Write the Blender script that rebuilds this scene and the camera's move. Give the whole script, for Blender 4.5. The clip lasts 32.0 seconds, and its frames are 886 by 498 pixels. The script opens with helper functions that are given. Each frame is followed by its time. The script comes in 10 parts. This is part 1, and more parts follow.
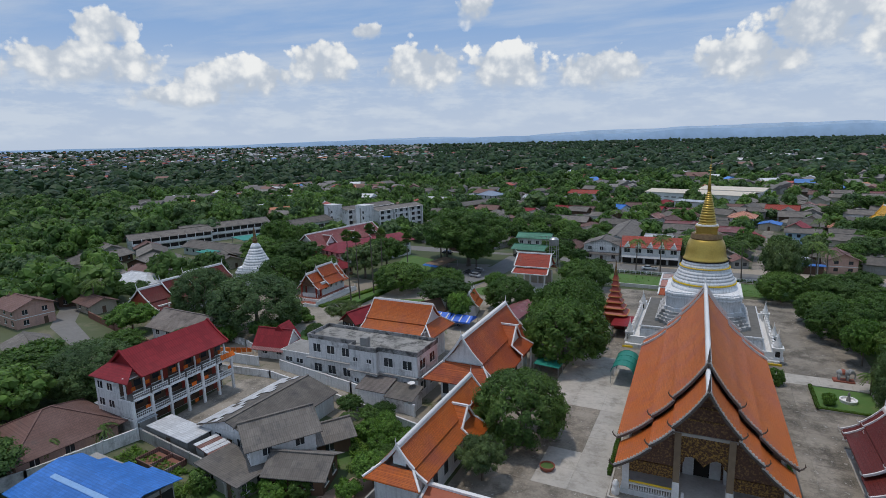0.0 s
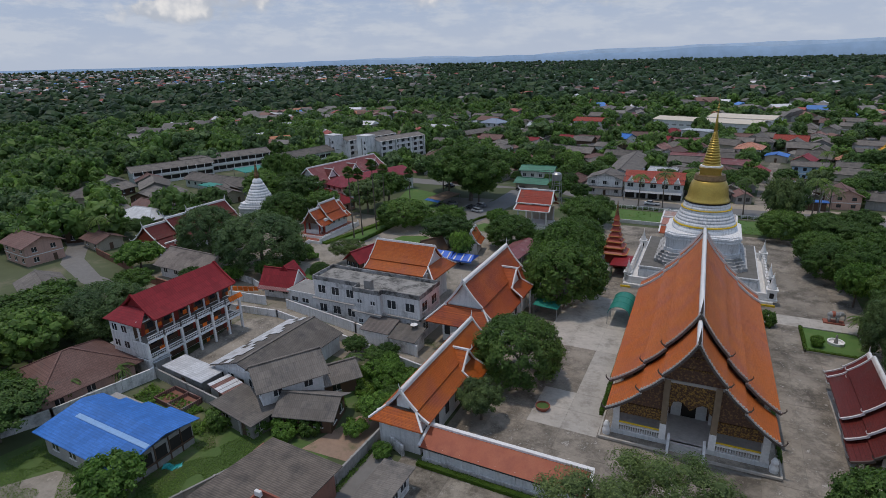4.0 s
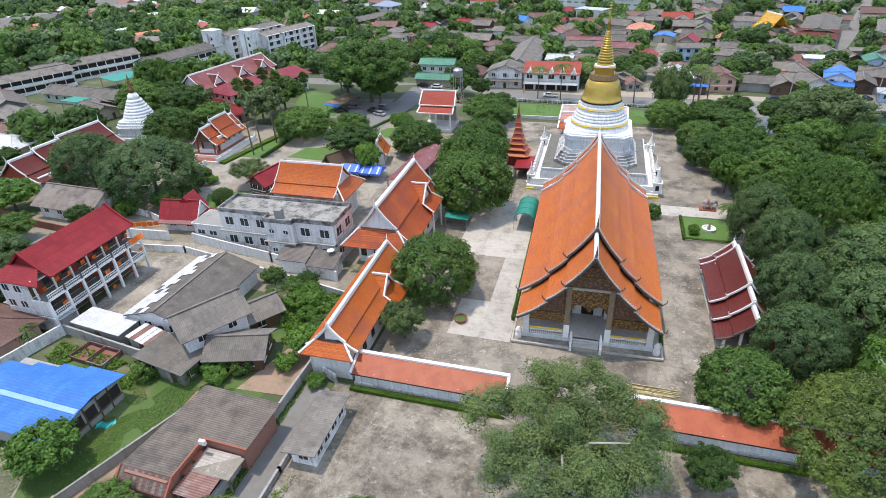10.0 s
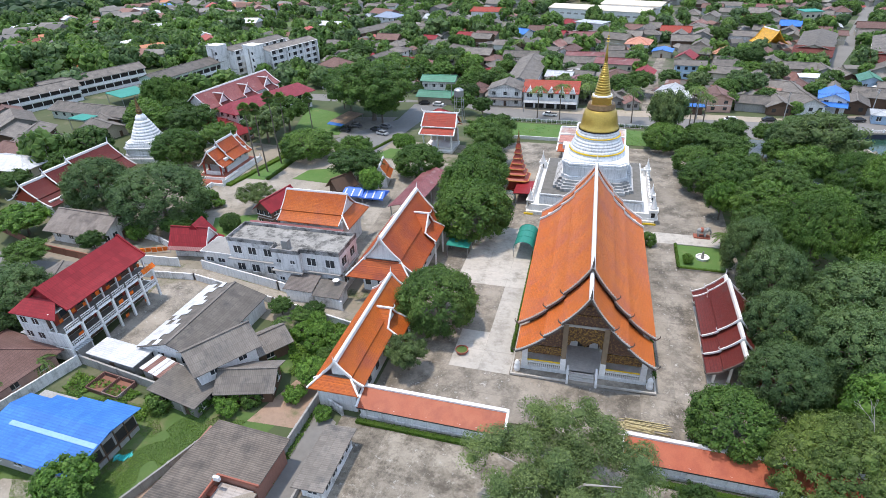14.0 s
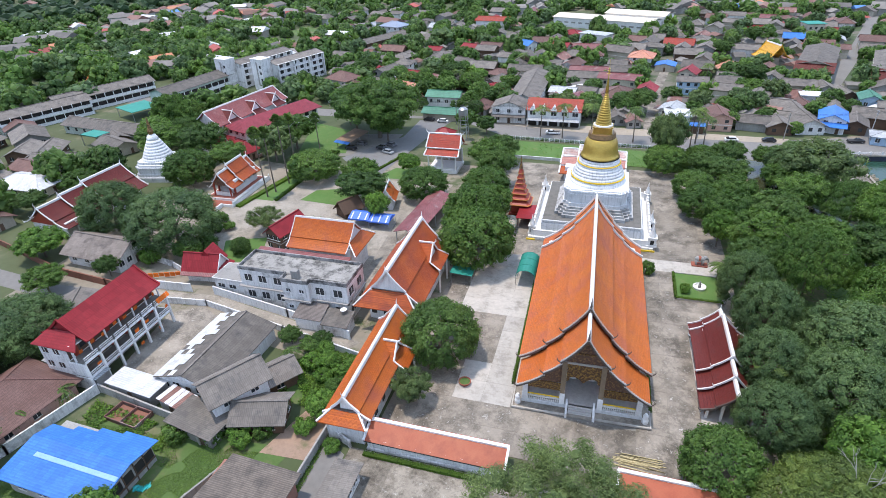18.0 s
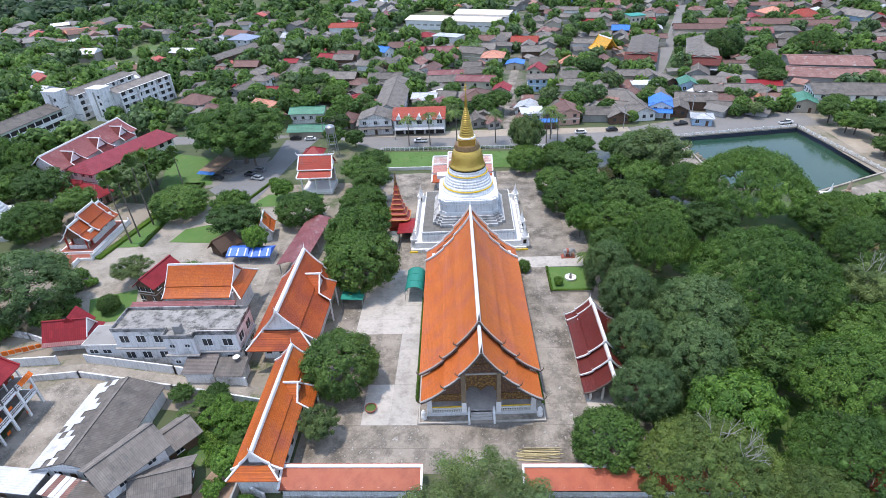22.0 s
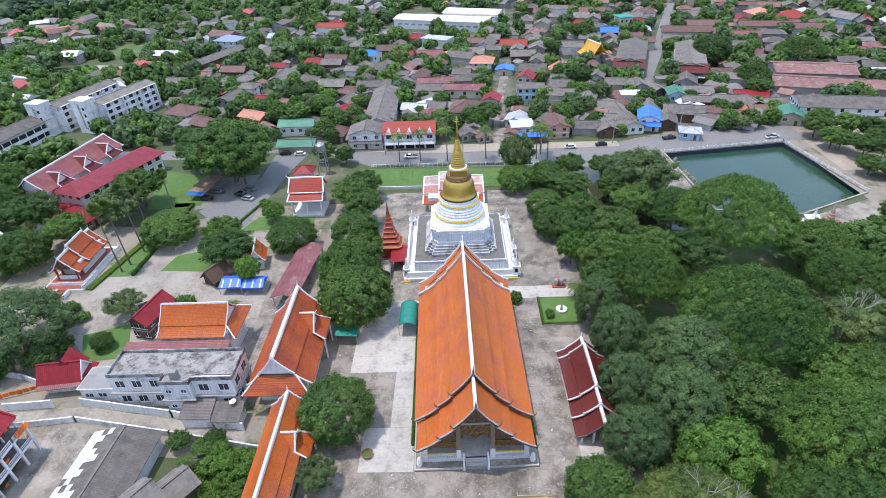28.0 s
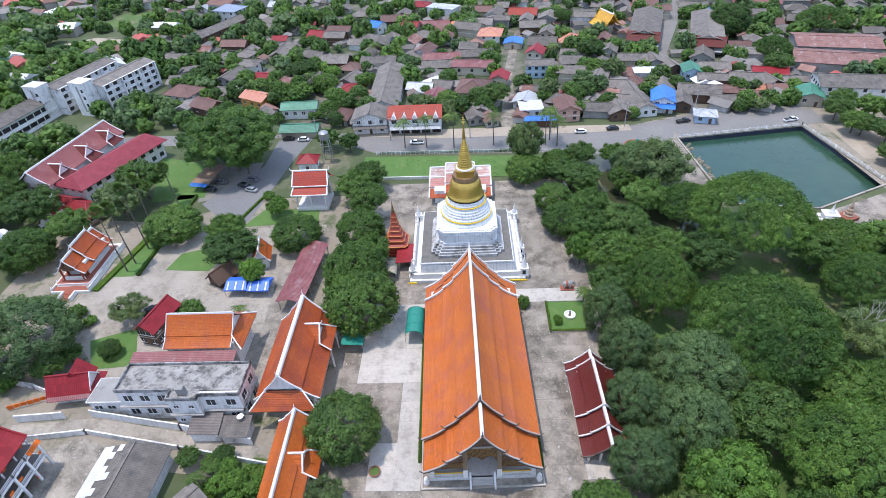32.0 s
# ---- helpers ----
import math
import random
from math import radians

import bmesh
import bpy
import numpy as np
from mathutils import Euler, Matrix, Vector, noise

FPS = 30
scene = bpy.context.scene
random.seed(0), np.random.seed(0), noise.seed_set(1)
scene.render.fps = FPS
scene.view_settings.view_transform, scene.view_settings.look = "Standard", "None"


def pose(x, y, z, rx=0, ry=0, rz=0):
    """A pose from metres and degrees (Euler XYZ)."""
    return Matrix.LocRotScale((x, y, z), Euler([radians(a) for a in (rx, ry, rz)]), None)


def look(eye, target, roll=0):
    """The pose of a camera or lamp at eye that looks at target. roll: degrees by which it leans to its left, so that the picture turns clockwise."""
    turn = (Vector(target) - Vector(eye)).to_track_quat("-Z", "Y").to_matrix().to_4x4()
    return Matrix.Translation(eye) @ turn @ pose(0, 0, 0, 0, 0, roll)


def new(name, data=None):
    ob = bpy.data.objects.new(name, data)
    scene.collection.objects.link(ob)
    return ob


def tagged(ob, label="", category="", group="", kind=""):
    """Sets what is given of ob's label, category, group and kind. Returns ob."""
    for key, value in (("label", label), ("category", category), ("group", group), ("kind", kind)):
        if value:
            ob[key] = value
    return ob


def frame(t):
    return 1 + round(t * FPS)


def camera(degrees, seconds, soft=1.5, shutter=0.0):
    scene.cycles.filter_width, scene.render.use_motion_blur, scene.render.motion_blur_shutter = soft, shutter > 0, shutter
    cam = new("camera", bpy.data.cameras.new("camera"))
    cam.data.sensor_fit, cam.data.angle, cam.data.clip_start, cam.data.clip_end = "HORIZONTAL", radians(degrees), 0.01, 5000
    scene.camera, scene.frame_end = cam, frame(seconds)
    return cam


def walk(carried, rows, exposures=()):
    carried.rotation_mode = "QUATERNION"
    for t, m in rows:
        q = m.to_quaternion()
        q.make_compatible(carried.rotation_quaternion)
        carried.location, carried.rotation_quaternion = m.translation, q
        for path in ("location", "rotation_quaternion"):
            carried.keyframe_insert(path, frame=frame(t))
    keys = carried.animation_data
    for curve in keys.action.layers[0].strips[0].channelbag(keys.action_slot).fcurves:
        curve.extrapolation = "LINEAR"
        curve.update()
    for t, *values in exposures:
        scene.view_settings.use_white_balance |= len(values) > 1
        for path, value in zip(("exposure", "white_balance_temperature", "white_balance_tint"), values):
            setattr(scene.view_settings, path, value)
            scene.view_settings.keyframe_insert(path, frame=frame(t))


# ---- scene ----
cam = camera(77.3, 32.0, 0.7)
PATH = [
    (0, (-0.329, -66.705, 45.951), (-1.203, -64.945, 45.574), -1.7),
    (0.5, (-0.633, -66.39, 46.404), (-1.509, -64.626, 46.056), -1.8),
    (1, (-0.829, -66.46, 46.841), (-1.703, -64.691, 46.514), -1.4),
    (1.5, (-0.957, -66.359, 47.309), (-1.834, -64.59, 46.993), -1.3),
    (2, (-1.039, -66.364, 47.79), (-1.916, -64.593, 47.486), -1.2),
    (2.5, (-1.01, -66.375, 48.293), (-1.893, -64.602, 48.016), -1.2),
    (3, (-0.772, -66.613, 48.796), (-1.656, -64.835, 48.556), -1.0),
    (3.5, (-0.379, -66.763, 49.306), (-1.258, -65.005, 48.936), -1.3),
    (4, (-0.093, -66.457, 49.818), (-0.952, -64.768, 49.178), -1.8),
    (4.5, (-0.229, -66.088, 50.078), (-1.051, -64.524, 49.14), -2.6),
    (6.5, (-1.238, -65.245, 51.802), (-1.744, -63.606, 50.774), -2.5),
    (7, (-1.304, -65.179, 52.194), (-1.81, -63.54, 51.165), -2.5),
    (7.5, (-1.144, -65.422, 52.7), (-1.652, -63.781, 51.675), -2.5),
    (8, (-1.014, -65.412, 53.332), (-1.524, -63.771, 52.307), -2.6),
    (8.5, (-0.852, -65.525, 54.012), (-1.362, -63.884, 52.989), -2.6),
    (9, (-0.597, -65.72, 54.635), (-1.109, -64.078, 53.615), -2.7),
    (9.5, (-0.822, -65.868, 55.534), (-1.33, -64.226, 54.513), -2.6),
    (10, (-0.846, -65.821, 56.403), (-1.351, -64.179, 55.379), -2.6),
    (10.5, (-0.884, -65.822, 57.393), (-1.388, -64.182, 56.365), -2.5),
    (11, (-0.778, -65.868, 58.261), (-1.283, -64.229, 57.233), -2.5),
    (11.5, (-0.574, -65.922, 59.073), (-1.081, -64.282, 58.046), -2.7),
    (12, (-0.546, -65.894, 59.912), (-1.053, -64.254, 58.884), -2.7),
    (12.5, (-0.631, -65.872, 60.777), (-1.138, -64.233, 59.749), -2.6),
    (13, (-0.718, -65.93, 61.553), (-1.225, -64.289, 60.527), -2.6),
    (13.5, (-0.768, -65.895, 62.282), (-1.275, -64.254, 61.258), -2.6),
    (14, (-0.849, -65.936, 63.052), (-1.355, -64.293, 62.03), -2.5),
    (14.5, (-0.862, -65.972, 63.831), (-1.368, -64.328, 62.81), -2.5),
    (16.5, (-0.813, -65.598, 67.971), (-1.323, -63.964, 66.938), -2.4),
    (17, (-0.717, -65.7, 68.772), (-1.229, -64.064, 67.741), -2.5),
    (17.5, (-0.617, -65.683, 69.598), (-1.135, -64.048, 68.569), -2.5),
    (18, (-0.701, -65.603, 70.435), (-1.22, -63.967, 69.408), -2.5),
    (18.5, (-0.618, -65.714, 71.278), (-1.14, -64.079, 70.252), -2.5),
    (19, (-0.487, -65.885, 72.092), (-1.01, -64.248, 71.069), -2.6),
    (19.5, (-0.278, -65.77, 72.958), (-0.764, -64.124, 71.931), -2.7),
    (20, (-0.101, -65.448, 73.758), (-0.506, -63.785, 72.723), -3.0),
    (20.5, (0.048, -65.326, 74.434), (-0.285, -63.651, 73.393), -3.3),
    (21, (0.029, -65.217, 75.031), (-0.234, -63.533, 73.986), -3.2),
    (21.5, (-0.278, -65.235, 75.745), (-0.463, -63.544, 74.693), -3.2),
    (22, (-0.451, -65.518, 76.596), (-0.563, -63.823, 75.541), -3.3),
    (22.5, (-0.417, -65.868, 77.392), (-0.462, -64.171, 76.334), -3.6),
    (23, (-0.391, -65.825, 77.95), (-0.439, -64.128, 76.893), -3.5),
    (23.5, (-0.3, -65.842, 78.508), (-0.354, -64.142, 77.456), -3.7),
    (24, (0.046, -65.835, 79.146), (-0.018, -64.133, 78.099), -3.9),
    (24.5, (-0.01, -65.574, 80.032), (-0.078, -63.871, 78.985), -3.8),
    (25, (-0.161, -64.934, 80.861), (-0.229, -63.233, 79.812), -3.6),
    (25.5, (-0.548, -64.192, 81.605), (-0.611, -62.491, 80.555), -3.4),
    (27.5, (-0.92, -61.166, 86.271), (-0.993, -59.485, 85.189), -3.0),
    (28, (-0.922, -60.352, 86.835), (-0.996, -58.684, 85.734), -3.1),
    (28.5, (-0.995, -59.459, 87.519), (-1.072, -57.814, 86.384), -3.1),
    (29, (-1.181, -58.59, 88.43), (-1.265, -56.982, 87.243), -3.3),
    (29.5, (-1.339, -57.543, 89.407), (-1.427, -55.968, 88.178), -3.4),
    (30, (-1.314, -56.425, 90.257), (-1.405, -54.849, 89.029), -3.6),
    (30.5, (-1.242, -55.474, 91.103), (-1.335, -53.894, 89.88), -3.7),
    (31, (-1.001, -54.408, 92.075), (-1.099, -52.827, 90.854), -3.8),
    (31.5, (-0.795, -53.214, 93.184), (-0.896, -51.633, 91.964), -3.9),
    (32, (-0.482, -52.06, 94.299), (-0.587, -50.478, 93.08), -4.0),
]
walk(cam, [(t, look(eye, target, roll)) for t, eye, target, roll in PATH],
     [(0, -1.36, 6380, 9), (2, -1.47, 6380, 9), (3, -1.53, 6400, 9), (4, -1.52, 6550, 12), (4.5, -1.04, 6600, 11), (6.5, -0.18, 6800, 10), (9, -0.18, 6740, 10), (14, -0.18, 6520, 11), (20, -0.17, 6300, 13), (32, -0.17, 6130, 14)])

# ---- world, sun ----
SUN_AZ, SUN_EL = -85.0, 77.0          # degrees from +y towards +x, and above the horizon
world = bpy.data.worlds.new("sky")
scene.world = world
world.use_nodes = True
wt = world.node_tree
wt.nodes.clear()


def wn(kind, **kw):
    n = wt.nodes.new(kind)
    for k, v in kw.items():
        n.inputs[k].default_value = v
    return n


def wmath(op, a, b=None, c=None, clamp=False):
    n = wt.nodes.new("ShaderNodeMath")
    n.operation, n.use_clamp = op, clamp
    for i, v in enumerate((a, b, c)):
        if v is None:
            continue
        if isinstance(v, (int, float)):
            n.inputs[i].default_value = v
        else:
            wt.links.new(v, n.inputs[i])
    return n.outputs[0]


def wmap(v, a, b, c=0.0, d=1.0):
    n = wt.nodes.new("ShaderNodeMapRange")
    n.interpolation_type = "SMOOTHSTEP"
    wt.links.new(v, n.inputs[0])
    for i, k in enumerate((a, b, c, d)):
        n.inputs[i + 1].default_value = k
    return n.outputs[0]


def wmix(f, a, b):
    n = wt.nodes.new("ShaderNodeMix")
    n.data_type = "RGBA"
    wt.links.new(f, n.inputs[0])
    for i, v in ((6, a), (7, b)):
        if isinstance(v, tuple):
            n.inputs[i].default_value = (*v, 1)
        else:
            wt.links.new(v, n.inputs[i])
    return n.outputs[2]


sky = wn("ShaderNodeTexSky")
sky.sky_type, sky.sun_disc = "NISHITA", False
sky.sun_elevation, sky.sun_rotation = radians(SUN_EL), radians(SUN_AZ)
sky.air_density, sky.dust_density, sky.ozone_density = 1.0, 0.3, 3.0
coord = wn("ShaderNodeTexCoord")
sep = wn("ShaderNodeSeparateXYZ")
wt.links.new(coord.outputs["Generated"], sep.inputs[0])
dx, dy, dz = sep.outputs
az = wmath("ARCTAN2", dx, dy)
el = wmath("ARCSINE", dz)
flat = wn("ShaderNodeCombineXYZ")
wt.links.new(wmath("MULTIPLY", az, 57.2958), flat.inputs[0])
wt.links.new(wmath("MULTIPLY", el, 57.2958), flat.inputs[1])
degs = flat.outputs[0]


def wnoise(vec, scale, detail=6.0, rough=0.55, stretch=None):
    n = wn("ShaderNodeTexNoise", Scale=scale, Detail=detail, Roughness=rough)
    if stretch:
        m = wn("ShaderNodeMapping")
        m.inputs["Scale"].default_value = stretch
        wt.links.new(vec, m.inputs[0])
        vec = m.outputs[0]
    wt.links.new(vec, n.inputs["Vector"])
    return n.outputs["Fac"]


def wvor(vec, scale):
    n = wn("ShaderNodeTexVoronoi", Scale=scale)
    n.feature = "SMOOTH_F1"
    n.inputs["Smoothness"].default_value = 0.4
    wt.links.new(vec, n.inputs["Vector"])
    return n.outputs["Distance"]


# thin high cloud, on a plane overhead
den = wmath("MAXIMUM", dz, 0.03)
plane = wn("ShaderNodeCombineXYZ")
wt.links.new(wmath("DIVIDE", dx, den), plane.inputs[0])
wt.links.new(wmath("DIVIDE", dy, den), plane.inputs[1])
veil = wmap(wnoise(plane.outputs[0], 0.42, 8.0, 0.6, (0.55, 1.0, 1.0)), 0.36, 0.64, 0.12, 0.84)
veil = wmath("MAXIMUM", veil, wmap(el, 0.32, 0.75, 0.0, 0.5))      # added cloud veil overhead, out of view, whitens the sky's light
veil = wmath("MAXIMUM", veil, wmap(el, 0.0, 0.26, 1.0, 0.0))
half = wn("ShaderNodeValue")
half.outputs[0].default_value = 0.80
clear = wmix(half.outputs[0], sky.outputs[0], (5.5, 9.6, 17.0))
base_sky = wmix(veil, clear, (11.2, 12.9, 15.7))
# heaped clouds: (azimuth, height of the middle, half width, half height) in degrees
billow = wmath("ADD", wmath("ADD", wmath("MULTIPLY", wvor(degs, 0.42), 0.42), wmath("MULTIPLY", wvor(degs, 1.0), 0.26)),
               wmath("ADD", wmath("MULTIPLY", wvor(degs, 2.3), 0.10), wmath("MULTIPLY", wnoise(degs, 0.40, 6.0, 0.56), 1.05)))
HEAPS = ((-57.5, 7.2, 6.5, 3.0), (-56.0, 10.2, 2.6, 2.2), (-45.5, 6.2, 6.0, 2.6), (-37.6, 7.4, 3.4, 3.3), (-28.0, 7.0, 4.6, 3.4),
         (-19.6, 6.6, 4.2, 3.2), (-10.6, 6.2, 4.8, 2.7), (2.0, 6.2, 5.5, 3.2), (7.0, 8.8, 4.6, 4.0), (14.0, 7.0, 5.0, 3.6), (-66.0, 6.4, 3.6, 2.4),
         (-22.4, 12.6, 2.0, 2.6), (-33.0, 10.6, 1.9, 1.1), (24.0, 7.0, 7.0, 3.4), (-80.0, 7.0, 7.0, 3.0), (-50, 4.6, 5.0, 1.6), (40, 8, 6, 4))
heap = vsum = wsum = None
for a0, e0, wa, we in HEAPS:
    u = wmath("MULTIPLY", wmath("SUBTRACT", wmath("MULTIPLY", az, 57.2958), a0), 0.86 / wa)
    v = wmath("MULTIPLY", wmath("SUBTRACT", wmath("MULTIPLY", el, 57.2958), e0), 1.0 / we)
    up = wmath("MULTIPLY", wmath("MINIMUM", v, 0.0), 0.9)
    d2 = wmath("ADD", wmath("MULTIPLY", u, u), wmath("ADD", wmath("MULTIPLY", v, v), wmath("MULTIPLY", up, up)))
    body = wmath("SUBTRACT", 1.0, wmath("SQRT", d2))
    wgt = wmath("EXPONENT", wmath("MULTIPLY", body, 5.0))
    if heap is None:
        heap, vsum, wsum = body, wmath("MULTIPLY", wgt, v), wgt
    else:
        heap = wmath("MAXIMUM", heap, body)
        vsum, wsum = wmath("ADD", vsum, wmath("MULTIPLY", wgt, v)), wmath("ADD", wsum, wgt)
vsel = wmath("DIVIDE", vsum, wsum)
edge = wmath("ADD", wmath("MINIMUM", wmath("MULTIPLY", heap, 1.25), 0.7), wmath("MULTIPLY", wmath("SUBTRACT", 0.80, billow), 1.5))
# crisp towers above, bases that fade into the haze
soft_base = wmap(vsel, -0.6, 0.35, 0.75, 0.16)
heap_mask = wmath("MULTIPLY", wmath("MINIMUM", wmath("MAXIMUM", wmath("DIVIDE", edge, soft_base), 0.0), 1.0), wmap(vsel, -1.7, -0.7, 0.12, 1.0))
# their sunlit tops and greyer undersides
shade = wmap(wmath("ADD", wmath("MULTIPLY", wmath("ADD", vsel, 0.35), 0.40), wmath("MULTIPLY", wmath("SUBTRACT", 0.84, billow), 1.7)), -0.15, 0.55)
heap_col = wmix(shade, (11.2, 12.4, 14.2), (19.6, 19.6, 19.4))
# rows of small far clouds above the hills
rows_n = wmap(wnoise(degs, 0.55, 9.0, 0.66, (0.30, 1.0, 1.0)), 0.42, 0.62)
band = wmath("MULTIPLY", rows_n, wmath("MULTIPLY", wmap(el, 0.008, 0.03), wmap(el, 0.09, 0.17, 1.0, 0.0)))
col1 = wmix(wmath("MULTIPLY", band, 0.8), base_sky, (13.4, 14.8, 16.8))
col2 = wmix(heap_mask, col1, heap_col)
back = wn("ShaderNodeBackground", Strength=0.112)
wt.links.new(col2, back.inputs[0])
wout = wn("ShaderNodeOutputWorld")
wt.links.new(back.outputs[0], wout.inputs[0])

sun = new("sun", bpy.data.lights.new("sun", "SUN"))
sun.data.energy, sun.data.angle, sun.data.color = 3.9, radians(0.9), (1.0, 0.895, 0.785)
ca, sa, ce, se = math.cos(radians(SUN_AZ)), math.sin(radians(SUN_AZ)), math.cos(radians(SUN_EL)), math.sin(radians(SUN_EL))
sun.matrix_world = look((sa * ce * 300, ca * ce * 300, se * 300), (0, 0, 0))


# ---- materials ----
def node_mat(name):
    m = bpy.data.materials.new(name)
    m.use_nodes = True
    return m, m.node_tree, m.node_tree.nodes["Principled BSDF"]


def link_noise(nt, vec, scale, detail=4.0, rough=0.55):
    n = nt.nodes.new("ShaderNodeTexNoise")
    n.inputs["Scale"].default_value, n.inputs["Detail"].default_value, n.inputs["Roughness"].default_value = scale, detail, rough
    nt.links.new(vec, n.inputs["Vector"])
    return n.outputs["Fac"]


def ramp2(nt, fac, lo, hi):
    n = nt.nodes.new("ShaderNodeMapRange")
    nt.links.new(fac, n.inputs[0])
    n.inputs[1].default_value, n.inputs[2].default_value = lo, hi
    return n.outputs[0]


def mixc(nt, fac, a, b, mode="MIX"):
    n = nt.nodes.new("ShaderNodeMix")
    n.data_type, n.blend_type = "RGBA", mode
    for i, v in ((0, fac), (6, a), (7, b)):
        if isinstance(v, (int, float)):
            n.inputs[i].default_value = v
        elif isinstance(v, tuple):
            n.inputs[i].default_value = (*v, 1)
        else:
            nt.links.new(v, n.inputs[i])
    return n.outputs[2]


def surf(name, col, alt=None, rough=0.7, metal=0.0, big=0.25, fine=3.0, stain=None, stain_at=(0.56, 0.72), stain_scale=0.35, bump=0.15,
         bumpscale=6.0, rand=0.10, pattern=None, coords="Object", spec=0.5, streak=0.0, island=False, groove_shade=0.45, stain_rough=0.65, fleck=None):
    """Base colour between col and alt by large noise, fine grain, stains, and an optional pattern of rows."""
    m, nt, bsdf = node_mat(name)
    tc = nt.nodes.new("ShaderNodeTexCoord")
    vec = tc.outputs[coords]
    alt = alt or tuple(c * 0.78 for c in col)
    c = mixc(nt, ramp2(nt, link_noise(nt, vec, big, 5.0), 0.3, 0.7), col, alt)
    grain = ramp2(nt, link_noise(nt, vec, fine, 6.0, 0.65), 0.25, 0.75)
    c = mixc(nt, 0.5, c, mixc(nt, grain, tuple(x * 0.72 for x in (1, 1, 1)), (1.25, 1.25, 1.25)), "MULTIPLY")
    if stain:
        c = mixc(nt, ramp2(nt, link_noise(nt, vec, stain_scale, 10.0, stain_rough), *stain_at), c, stain)
    if fleck:
        c = mixc(nt, ramp2(nt, link_noise(nt, vec, 0.8, 9.0, 0.8), 0.57, 0.66), c, fleck)
    if streak:
        mp = nt.nodes.new("ShaderNodeMapping")
        mp.inputs["Scale"].default_value = (1.6, 1.6, 0.12)
        nt.links.new(vec, mp.inputs[0])
        sfac = ramp2(nt, link_noise(nt, mp.outputs[0], 1.5, 6.0, 0.7), 0.5, 0.75)
        mul = nt.nodes.new("ShaderNodeMath")
        mul.operation = "MULTIPLY"
        nt.links.new(sfac, mul.inputs[0])
        mul.inputs[1].default_value = streak
        c = mixc(nt, mul.outputs[0], c, (0.10, 0.10, 0.095))
    height = link_noise(nt, vec, bumpscale, 4.0)
    if pattern == "tile":                       # small roof tiles, rows down the slope
        sp = nt.nodes.new("ShaderNodeSeparateXYZ")
        nt.links.new(vec, sp.inputs[0])
        cb = nt.nodes.new("ShaderNodeCombineXYZ")
        nt.links.new(sp.outputs[1], cb.inputs[0])
        nt.links.new(sp.outputs[2], cb.inputs[1])
        br = nt.nodes.new("ShaderNodeTexBrick")
        nt.links.new(cb.outputs[0], br.inputs["Vector"])
        br.inputs["Scale"].default_value = 1.0
        br.inputs["Brick Width"].default_value, br.inputs["Row Height"].default_value = 0.2, 0.22
        br.inputs["Mortar Size"].default_value, br.inputs["Mortar Smooth"].default_value = 0.022, 0.6
        br.inputs["Color1"].default_value, br.inputs["Color2"].default_value = (1.12, 1.12, 1.12, 1), (0.80, 0.78, 0.78, 1)
        br.inputs["Mortar"].default_value = (0.45, 0.42, 0.42, 1)
        c = mixc(nt, 0.75, c, br.outputs["Color"], "MULTIPLY")
        height = br.outputs["Fac"]
        bump = -abs(bump)
    if pattern in ("corr", "corr_fine"):        # corrugated sheets, ribs down the slope, sheet rows across it
        sp = nt.nodes.new("ShaderNodeSeparateXYZ")
        nt.links.new(vec, sp.inputs[0])
        wv = nt.nodes.new("ShaderNodeMath")
        wv.operation = "MULTIPLY"
        nt.links.new(sp.outputs[1], wv.inputs[0])
        wv.inputs[1].default_value = 2 * math.pi / (0.30 if pattern == "corr" else 0.42)
        sn = nt.nodes.new("ShaderNodeMath")
        sn.operation = "SINE"
        nt.links.new(wv.outputs[0], sn.inputs[0])
        height = sn.outputs[0]
        # Troughs are mixed towards black: the ribs' shade goes into the colour.
        c = mixc(nt, ramp2(nt, sn.outputs[0], -1.0, 1.0), mixc(nt, groove_shade, c, (0.0, 0.0, 0.0)), c)
        cb = nt.nodes.new("ShaderNodeCombineXYZ")
        nt.links.new(sp.outputs[1], cb.inputs[0])
        nt.links.new(sp.outputs[0], cb.inputs[1])
        br = nt.nodes.new("ShaderNodeTexBrick")
        nt.links.new(cb.outputs[0], br.inputs["Vector"])
        br.inputs["Scale"].default_value = 1.0
        br.inputs["Brick Width"].default_value, br.inputs["Row Height"].default_value = 0.9, 1.1
        br.inputs["Mortar Size"].default_value = 0.03
        br.inputs["Color1"].default_value, br.inputs["Color2"].default_value = (1.1, 1.1, 1.1, 1), (0.82, 0.82, 0.82, 1)
        br.inputs["Mortar"].default_value = (0.72, 0.72, 0.72, 1)
        c = mixc(nt, 0.8, c, br.outputs["Color"], "MULTIPLY")
    if rand:
        if island:
            gi = nt.nodes.new("ShaderNodeNewGeometry")
            rnd = gi.outputs["Random Per Island"]
        else:
            oi = nt.nodes.new("ShaderNodeObjectInfo")
            rnd = oi.outputs["Random"]
        c = mixc(nt, 1.0, c, mixc(nt, rnd, (1 - rand,) * 3, (1 + rand,) * 3), "MULTIPLY")
    nt.links.new(c, bsdf.inputs["Base Color"])
    bsdf.inputs["Roughness"].default_value, bsdf.inputs["Metallic"].default_value = rough, metal
    bsdf.inputs["Specular IOR Level"].default_value = spec
    if bump:
        bp = nt.nodes.new("ShaderNodeBump")
        bp.inputs["Strength"].default_value, bp.inputs["Distance"].default_value = abs(bump), 0.05
        bp.invert = bump < 0
        nt.links.new(height, bp.inputs["Height"])
